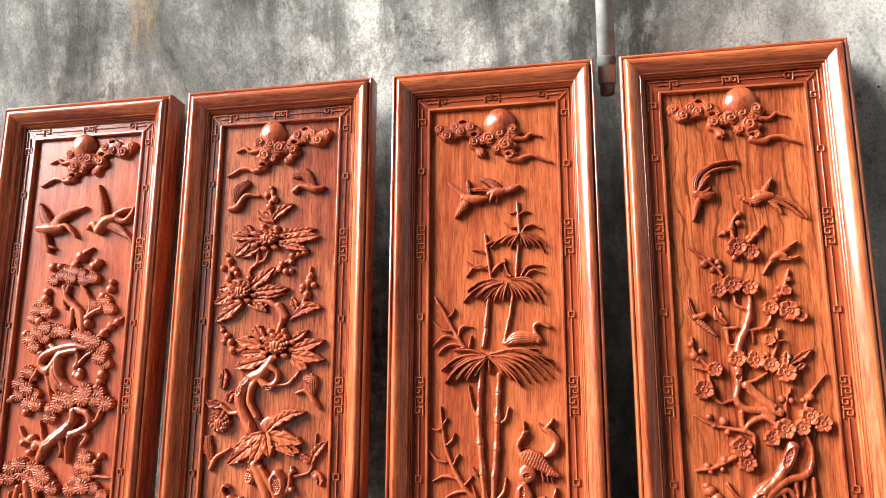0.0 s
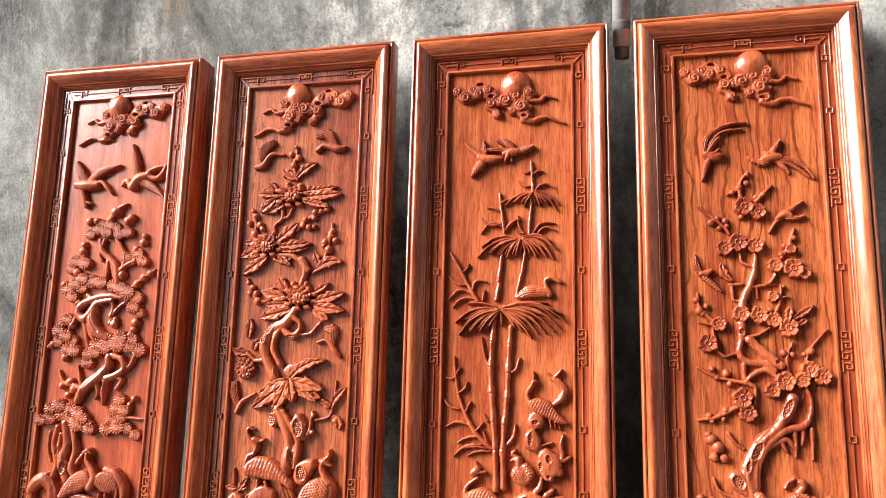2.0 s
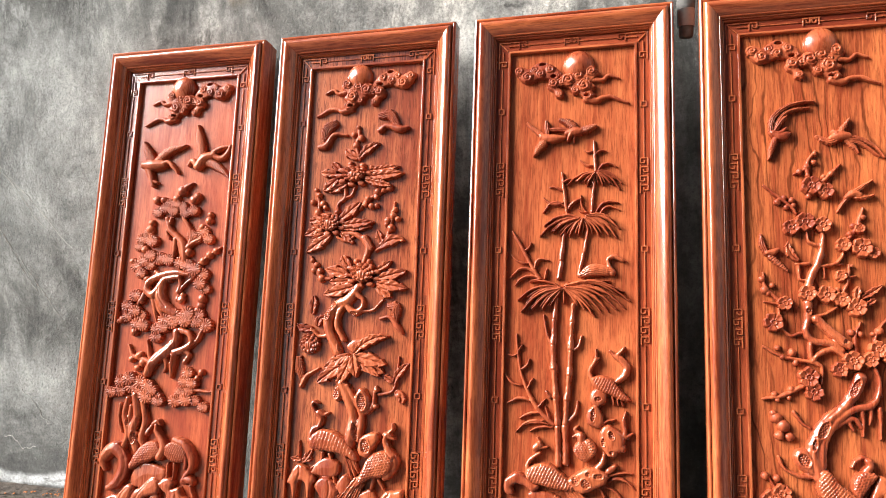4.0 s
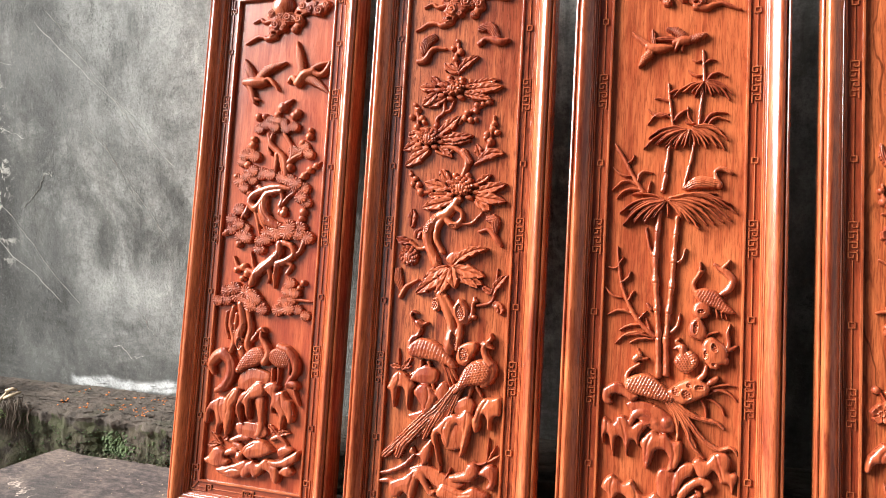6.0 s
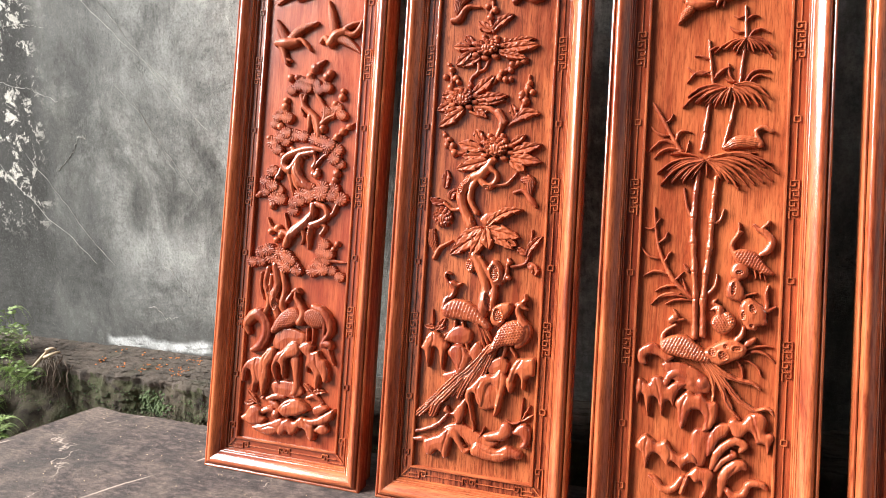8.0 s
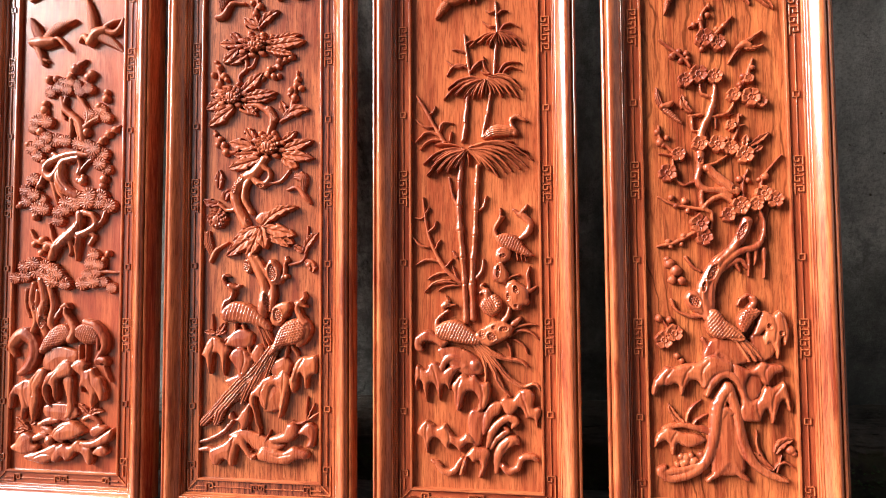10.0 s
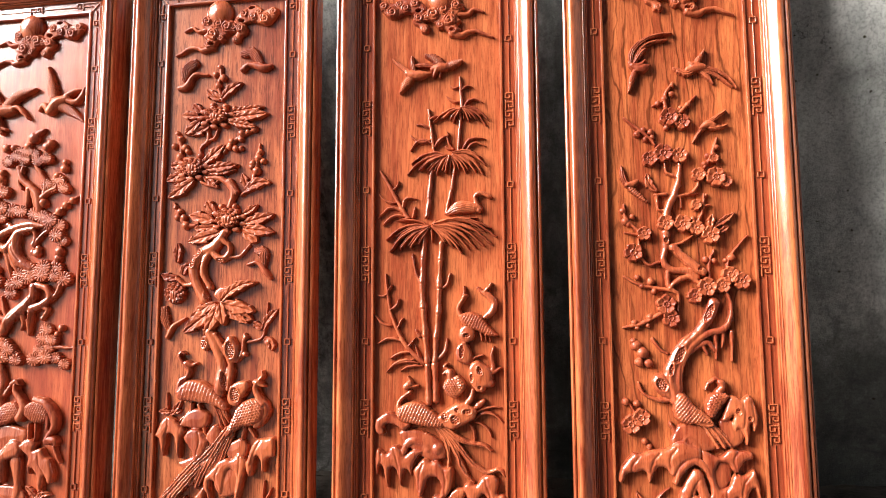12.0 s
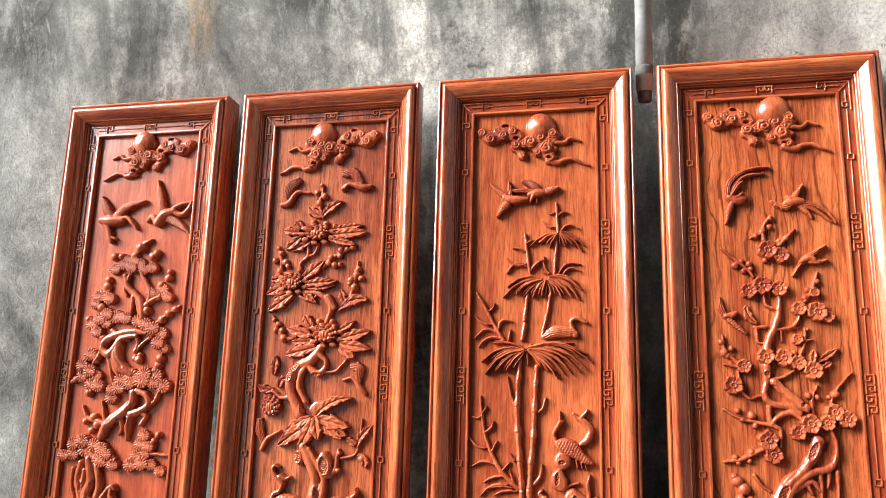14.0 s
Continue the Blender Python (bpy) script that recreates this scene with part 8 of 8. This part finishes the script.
carve(PINE, "pine_trunk",
      stroke(6, 0.75, (-85.1, 514.1, 6.9), (-90.1, 474.4, 7.6), (-75.8, 431.8, 8.6), (-85.2, 402.1, 6.9)),
      stroke(8, 0.75, (-65, 522.4, 8.6), (-54, 476.7, 10.3), (-62.3, 435.6, 10.3), (-46.7, 396.4, 8.5)),
      stroke(6, 0.75, (-43.1, 509.1, 6.8), (-30.5, 463.7, 8.5), (-35.4, 423.2, 10.2), (-23, 398.3, 5.1)),
      stroke(7, 0.8, (-73.1, 497.3, 5.2), (-72.6, 453.7, 5.9), (-50.1, 433.6, 5.1)),
      stroke(5, 0.8, (-104.7, 499.8, 5.2), (-105.1, 466.2, 4.2), (-95.3, 436.2, 3.5)),
      stroke(6, 0.8, (-22.9, 435.5, 5.1), (-11, 453.6, 4)),
      comb(-56.1, 424.5, 6.8, 14.1, 0),
      comb(-45.4, 458.4, 5.1, 14, 10),
      comb(-78.4, 460.6, 4.5, 10.7, 0),
      score(1.4, 1.6, (-49.5, 503), (-39, 463.2), (-45.9, 425.3)))
carve(PINE, "rock",
      puff(6, 9, (-142.2, 222.8), (-141.5, 251.9), (-132.6, 270.2), (-116.2, 283.5), (-89, 292), (-70.7, 282.3), (-75.2, 256), (-83.2, 229.3), (-95.9, 216.4), (-100.9, 195.7), (-108.6, 203.5), (-109.3, 229.3), (-116.7, 251.6), (-127.2, 250.5), (-130, 224.1)),
      puff(8, 9, (-92.7, 257), (-88.2, 283.4), (-72.8, 305), (-56.8, 318.1), (-42.4, 310.8), (-47.1, 287.5), (-60.9, 269), (-60.5, 246.1), (-66.2, 214.1), (-72.8, 191.9), (-81.1, 206.7), (-86.9, 231.8)),
      puff(9, 10, (-52.1, 267), (-40, 302.5), (-22.2, 312.8), (-6.5, 327), (6, 336.7), (23.1, 332.6), (31.3, 315.1), (22.6, 300.2), (6.3, 295.7), (-9.9, 288.4), (-9.8, 268.6), (-12.4, 241.5), (-20, 250.5), (-27.3, 275.3), (-37.4, 274.3), (-35.1, 248.9), (-28, 227), (-43, 242.3)),
      puff(4, 8, (0.1, 289.5), (17.3, 303.9), (28.3, 292.3), (28.1, 255.8), (30.8, 225.2), (21.2, 201.7), (4.5, 202.5), (12.7, 223.2), (10, 253.8)),
      puff(8, 9, (23.9, 322.8), (36.1, 335.3), (52.3, 339.6), (66.3, 328.3), (62.5, 315.3), (80.1, 319.8), (89.5, 304), (103.2, 294.3), (111.6, 270.4), (111.9, 248.3), (99.4, 244.2), (91.6, 259.9), (88, 245.6), (81.3, 228.3), (74, 238.5), (72.3, 257.8), (64.7, 270.9), (56.1, 275.6), (52.4, 261.2), (46.1, 277.3), (47.4, 299.8), (34.9, 311.2)),
      puff(3, 8, (-53.4, 318.4), (-52.3, 344.3), (-36.9, 362.8), (-10.4, 370.8), (17, 364.6), (37.5, 357.9), (42.2, 341.4), (27, 326), (1, 317.8), (-28.6, 309.3)),
      puff(2, 6, (-51.9, 227.1), (-18.7, 236.5), (23.5, 232.8), (43.4, 212.7), (18.4, 195.8), (-21.9, 196.6), (-46.5, 205)),
      score(1.6, 2.2, (-98.5, 282.4), (-99.6, 256.3), (-90, 228.6)),
      score(1.4, 2, (-2.8, 323.1), (-21.2, 301.5), (-30, 286.4)),
      score(1.4, 2, (74.4, 309.5), (79.7, 286.4), (94.6, 263)),
      score(1.2, 2, (-59.4, 309.2), (-74.4, 284.8), (-75, 253.2)),
      label="smooth dripping carved rocks")
carve(PINE, "rock",
      puff(6, 9, (-135.2, 131.1), (-120.6, 144.5), (-111.6, 160), (-94.8, 167.8), (-73.2, 159.1), (-73.6, 144.8), (-60.6, 135.1), (-69.8, 122.5), (-93.5, 116.5), (-114.7, 119.4)),
      puff(7, 9, (-98.4, 113), (-63.1, 124.8), (-35.1, 135.6), (-13.8, 144), (-1, 131.7), (-12.7, 113.3), (-40, 96.9), (-64.2, 99.2), (-85.3, 103.4)),
      puff(10, 10, (-22.5, 165.5), (-10.6, 183.8), (8.5, 194.6), (31.6, 197.4), (52.3, 186), (64.9, 172.3), (41.5, 159.6), (18.9, 152.5), (-7.7, 150.5)),
      puff(8, 10, (-22.2, 106.4), (-12.8, 132.9), (6.1, 146.6), (23.3, 140.5), (35.7, 150.5), (48.4, 154.9), (62.6, 142.9), (81, 137.1), (86.2, 113.1), (77.8, 98.1), (65.6, 107.4), (57.8, 122.9), (41.1, 126.2), (32.2, 113.9), (16.5, 104.7), (5.7, 113), (-6.6, 101.5)),
      puff(9, 8, (48.7, 152.2), (74.8, 152.8), (93.6, 159.4), (118, 174.9), (133.3, 182.3), (133.2, 163.2), (115.5, 147.2), (89, 138.2), (63, 137.5)),
      puff(6, 8, (72.9, 174.7), (84.8, 187.2), (103.9, 189.6), (117.5, 180.3), (102.5, 168.8), (83.7, 162.3)),
      puff(6, 8, (81.9, 126.2), (98.3, 142.2), (114.4, 141.6), (121.8, 128.9), (110, 117.7), (93.7, 119.6)),
      stroke(6, 0.7, (-58.5, 186.5, 6.8), (-35.3, 195, 8.5), (-11.8, 196.4, 5)),
      stroke(6, 0.7, (-72.7, 153.4, 6.9), (-56, 159.8, 8.5), (-42.4, 160.1, 5.1)),
      ball(8, 0.7, -31.3, 150.2, 11.8),
      ball(9, 0.7, 0, 158.5, 11.7),
      stroke(5, 0.7, (-50.9, 178.9, 6.8), (-33.3, 172.6, 8.5), (-22.2, 162.7, 5.1)),
      stroke(5, 0.6, (54.4, 200.1, 4.9), (70.1, 207.6, 6.5), (86.8, 201.3, 4.8), (97.3, 191.5, 3.2)),
      score(1.6, 1.6, (-15.6, 163.5), (-6.6, 175.9), (12.6, 186.7)),
      score(1.6, 1.6, (47.5, 165.9), (57.9, 158.9), (52.4, 147.1)),
      score(1.5, 2, (-65.4, 111.8), (-45.6, 120.1), (-28.5, 119.6)),
      label="smooth dripping carved rocks")
carve(PINE, "crane",
      stroke(8, 0.7, (-114.6, 303.9, 7), (-91.5, 319.1, 12.1), (-77, 350.7, 13.8), (-83.1, 379.1, 13.8), (-105.6, 396.2, 15.7), (-125.8, 385.8, 14.1), (-138.2, 367.3, 10.6), (-129.2, 346.2, 5.3)),
      stroke(12, 0.4, (-84.2, 315.5, 5.2), (-68.2, 348.6, 6.9), (-74.5, 379.8, 6.9), (-99.4, 403.9, 7)),
      label="crane with its neck bent in a curl")
carve(PINE, "crane",
      puff(10, 9, (-60.1, 355.1), (-52, 378.8), (-33.7, 403.2), (-8, 419.5), (12.3, 418.1), (25.4, 402.1), (18.4, 386), (-2.2, 372.9), (-26.8, 365.1), (-49.5, 351.7), cut="scale", turn=35, pitch=6, depth=0.7),
      stroke(15, 0.45, (-55.4, 359.8, 3.8), (-38.5, 381.3, 6.1), (-9.9, 403.6, 6), (8.1, 409.3, 3.3), cut="long", depth=0.6, pitch=3.4),
      stroke(15, 0.45, (-52.1, 361.5, 3.8), (-31.9, 384, 6.1), (-4.4, 398.3, 6), (8.8, 400.8, 3.3), cut="long", depth=0.6, pitch=3.4),
      stroke(15, 0.45, (-48.9, 363.2, 3.8), (-25.4, 386.7, 6.1), (1.1, 393.1, 6), (9.5, 392.3, 3.3), cut="long", depth=0.6, pitch=3.4),
      stroke(15, 0.45, (-45.6, 364.9, 3.7), (-18.8, 389.3, 6.1), (6.6, 387.8, 6), (10.3, 383.9, 3.3), cut="long", depth=0.6, pitch=3.4),
      stroke(13, 0.75, (21.9, 384.8, 9.9), (31.7, 405.4, 9.9), (18.1, 428.5, 6.6), (6.9, 441.9, 5), (5.6, 456.1, 4)),
      stroke(12, 0.7, (-4.6, 458.3, 4), (6.6, 464.7, 5), (15.5, 458.2, 2.5)),
      stroke(8, 0.8, (-28.7, 366.4, 3.7), (-28.7, 329.3, 2.9), (-25.4, 292.5, 3)),
      stroke(8, 0.8, (-36.7, 285.7, 2.2), (-25.2, 289.7, 2.7), (-14.4, 282.3, 2.2)),
      label="crane with feathered wing standing on the rocks")
carve(PINE, "crane",
      puff(10, 9, (28.9, 399.6), (42.4, 416.2), (61.7, 421.8), (83.6, 413.7), (96.3, 396.5), (94.5, 379.6), (69, 373.3), (48.9, 378.6), cut="scale", turn=-20, pitch=5.5, depth=0.9),
      stroke(11, 0.7, (58.2, 424.4, 8.2), (85.1, 415.2, 9.7), (104.8, 391.6, 9.6), (108.4, 366.9, 8), (97, 349.2, 5.6), (90.2, 334.7, 6.4), (98.6, 329.9, 3.2)),
      stroke(15, 0.6, (79.5, 403.6, 4.9), (94, 385.2, 4.8), (94.3, 362.9, 3.2)),
      stroke(11, 0.7, (91.4, 339, 6.4), (109.4, 336.5, 8), (113.3, 327.2, 3.2)),
      stroke(7, 0.7, (107.3, 322.4, 3.5), (115.3, 303.9, 3.2), (123, 288.1, 1.9)),
      stroke(8, 0.8, (43.1, 369.7, 3.3), (44.1, 338.8, 2.6), (44.9, 310.8, 2.6)),
      stroke(8, 0.8, (61, 371.2, 3.3), (61.6, 346, 2.4), (58.2, 327.5, 2.3)),
      stroke(8, 0.8, (33.1, 312.5, 2.1), (44.7, 312.2, 3), (55.2, 304.8, 2.1)),
      label="crane with its neck bent down over the rocks")
carve(PINE, "grass_blade", leaf(3, -90.7, 172.7, -124.2, 201.4, 6.9))
carve(PINE, "grass_blade", leaf(3, -101.9, 171.5, -131.8, 168, 6.3))
carve(PINE, "grass_blade", leaf(3, -84.7, 185.8, -67.3, 197, 6.2))
carve(PINE, "grass_blade", leaf(3, 69.6, 212.2, 40.8, 235.2, 6))
carve(PINE, "grass_blade", leaf(3, 71.3, 209.4, 85, 236.3, 6))
carve(PINE, "grass_blade", leaf(3, 67, 202.8, 104.4, 219.1, 6.7, 0.2))


# ---- growth and litter by the wall foot ----
def frond_mesh(name, seed, reach, mat):
    """An arching stem with small paired leaflets."""
    rng = random.Random(seed)
    verts, faces = [], []
    turn, n = rng.uniform(0, math.tau), 16
    for i in range(n):
        k = i / (n - 1)
        x, z = reach * k * (1 - 0.25 * k), reach * (0.45 * k - 1.15 * k * k)
        c = Vector((x * math.cos(turn), x * math.sin(turn), z))
        d = Vector((math.cos(turn), math.sin(turn), 0.45 - 2.0 * k)).normalized()
        side = d.cross(Vector((0, 0, 1))).normalized()
        up = side.cross(d)
        wide = reach * 0.13 * (1.05 - k) * rng.uniform(0.7, 1.3)
        b = len(verts)
        verts += [tuple(c - side * 0.0008), tuple(c + side * 0.0008), tuple(c + d * reach / n + side * 0.0007), tuple(c + d * reach / n - side * 0.0007)]
        faces.append((b, b + 1, b + 2, b + 3))
        for s in (-1, 1):
            for f in (0.0, 0.45):
                b = len(verts)
                root = c + d * (reach / n * f)
                tip = root + side * s * wide + d * wide * 0.7 + up * rng.uniform(-0.3, 0.3) * wide
                mid = root + (tip - root) * 0.5
                verts += [tuple(root), tuple(mid + d * wide * 0.16 + up * 0.001), tuple(tip), tuple(mid - d * wide * 0.16)]
                faces.append((b, b + 1, b + 2, b + 3))
    return mesh_of(name, verts, faces, mat)


def fern(x, y, z, count, reach, spread, seed):
    clump = tagged(new("fern"), "bright green feathery fern growing on the mossy plinth", "fern", "ferns by the wall")
    clump.location = (x, y, z)
    rng = random.Random(seed)
    for i in range(count):
        ob = part("frond", frond_mesh("frond", seed * 100 + i, reach * rng.uniform(0.6, 1.2), FERN), clump)
        ob.location = (rng.gauss(0, spread), rng.uniform(-spread, 0) - 0.01, rng.gauss(0, spread * 0.6))
    return clump


for i, (x, y, count, reach, spread) in enumerate(((-2.04, 0.31, 150, 0.085, 0.07), (-2.17, 0.29, 90, 0.09, 0.06), (-1.83, 0.215, 60, 0.07, 0.032), (-2.10, 0.22, 110, 0.095, 0.06),
                                                   (-1.90, 0.13, 60, 0.085, 0.045), (-1.80, 0.07, 60, 0.085, 0.045), (-1.72, -0.01, 40, 0.075, 0.035), (-1.86, 0.0, 60, 0.09, 0.05))):
    high = PLINTH_TOP + 0.07 if y > 0.26 else bank_point(x, y)[2] + 0.02
    fern(x, y, high, count, reach, spread, i + 1)

roots = tagged(new("dead_root_clump"), "tangled dead brown roots hanging over the plinth", "roots")
rng = random.Random(8)
for i in range(46):
    x, y, z = -1.72 + rng.gauss(0, 0.025), 0.235 + rng.uniform(-0.02, 0.02), 0.125 + rng.uniform(-0.02, 0.015)
    path = []
    for k in range(8):
        path.append((x, y, z, 0.0016 * (1 - 0.08 * k)))
        x, y, z = x + rng.gauss(0, 0.009), y - abs(rng.gauss(0, 0.006)), z - rng.uniform(0.004, 0.022)
    part("root", tube_mesh("root", path, ROOT, 4), roots)
stalk = tagged(new("dry_stalk"), "pale broken dry stalk lying on the roots", "stalk")
for a, b in (((-1.80, 0.215, 0.10), (-1.735, 0.235, 0.165)), ((-1.755, 0.225, 0.135), (-1.70, 0.24, 0.155)), ((-1.745, 0.225, 0.16), (-1.715, 0.24, 0.162))):
    part("stalk_piece", tube_mesh("stalk_piece", [(*a, 0.0045), (*[(p + q) / 2 + 0.003 for p, q in zip(a, b)], 0.006), (*b, 0.003)], STRAW, 7), stalk)


def scatter(name, label, category, count, place, size, mat, seed, kind="stuff"):
    """Many small uneven lumps as one mesh."""
    rng = random.Random(seed)
    verts, faces = [], []
    for _ in range(count):
        c, r, b = Vector(place(rng)), size * rng.uniform(0.5, 1.4), len(verts)
        ring = [Vector((math.cos(a), math.sin(a), 0)) for a in (0, 1.25, 2.5, 3.75, 5.0)]
        for v in ring:
            verts.append(tuple(c + v * r * rng.uniform(0.7, 1.2) + Vector((0, 0, rng.uniform(-0.3, 0.3) * r))))
        verts += [tuple(c + Vector((rng.uniform(-0.3, 0.3), rng.uniform(-0.3, 0.3), 0.8)) * r), tuple(c - Vector((0, 0, 0.6)) * r)]
        for k in range(5):
            faces += [(b + k, b + (k + 1) % 5, b + 5), (b + (k + 1) % 5, b + k, b + 6)]
    return tagged(new(name, mesh_of(name, verts, faces, mat)), label, category, kind=kind)


def on_plinth(rng, s0, s1, x0=-2.3, x1=2.0):
    return plinth_point(rng.uniform(x0, x1), rng.uniform(s0, s1))


scatter("moss", "dark green moss tufts on the plinth face", "moss", 4200, lambda r: on_plinth(r, 0.53, 0.66), 0.003, MOSS, 5)
scatter("moss", "dense green moss patch on the plinth face", "moss", 420, lambda r: plinth_point(r.gauss(-1.33, 0.03), r.gauss(0.585, 0.02)), 0.005, MOSS, 6)
scatter("moss", "moss and small weeds on the earth bank", "moss", 3000, lambda r: bank_point(r.uniform(-2.4, -1.50), r.uniform(-0.5, 0.24)), 0.0032, MOSS, 7)
scatter("soil_crumbs", "brown soil crumbs along the back of the bench", "soil", 700, lambda r: (r.uniform(-1.48, 1.9), 0.205 + abs(r.gauss(0, 0.012)), 0.002), 0.005, BANK, 9)
scatter("brick_dust", "orange brick crumbs on the plinth top", "crumbs", 110, lambda r: (lambda c: plinth_point(c + r.gauss(0, 0.010), r.choice((0.14, 0.3, 0.36)) + r.gauss(0, 0.03)))(r.choice((-1.60, -1.50, -1.42, -1.37, -1.30, -1.27))), 0.0034, CRUMB, 10)
scatter("grit", "pale grit scattered on the bench top", "grit", 130, lambda r: (r.uniform(-1.5, -0.6), r.uniform(-0.3, 0.19), 0.0008), 0.0016, STRAW, 11)
scatter("cement_pits", "dark pits and lumps in the wall render", "pits", 60, lambda r: (r.uniform(0.98, 1.6), WALL_Y - 0.0005, r.uniform(0.3, 1.3)), 0.0035, BANK, 12)


def scratch(x0, z0, x1, z1, wide, seed):
    """A pale gouge in the render, as a thin raised burr."""
    rng = random.Random(seed)
    verts, faces = [], []
    n = 26
    nx, nz = -(z1 - z0), x1 - x0
    length = math.hypot(nx, nz)
    off = 0.0
    for i in range(n + 1):
        k = i / n
        off += rng.gauss(0, 0.0034)
        w = wide * (0.25 + rng.random()) * (1 if 0 < i < n else 0.1)
        x, z = x0 + (x1 - x0) * k + nx / length * off, z0 + (z1 - z0) * k + nz / length * off
        verts += [(x - nx / length * w, WALL_Y - 0.0003, z - nz / length * w), (x, WALL_Y - 0.0016, z), (x + nx / length * w, WALL_Y - 0.0003, z + nz / length * w)]
        if i:
            b = 3 * i
            faces += [(b - 3, b - 2, b + 1, b), (b - 2, b - 1, b + 2, b + 1)]
    ob = new("scratch", mesh_of("scratch", verts, faces, SCRATCH, True))
    ob.parent = wall
    return ob


for i, (x0, z0, x1, z1, w) in enumerate(((-1.71, 1.30, -1.21, 0.83, 0.0012), (-1.66, 1.33, -1.30, 0.88, 0.0010), (-2.20, 0.81, -1.71, 0.40, 0.0014), (-1.98, 0.77, -1.62, 0.41, 0.0011),
                                         (-1.69, 0.825, -1.73, 0.815, 0.0016), (-1.73, 0.815, -1.83, 0.715, 0.0014), (-2.25, 1.19, -1.82, 1.17, 0.0014), (-1.55, 1.0, -1.26, 0.62, 0.0008),
                                         (-1.48, 0.93, -1.36, 0.70, 0.0009), (-1.42, 0.42, -1.31, 0.33, 0.0010), (-1.50, 0.27, -1.38, 0.25, 0.0014), (-2.1, 1.02, -1.8, 0.93, 0.0010))):
    scratch(x0, z0, x1, z1, 0.75 * w, 20 + i)
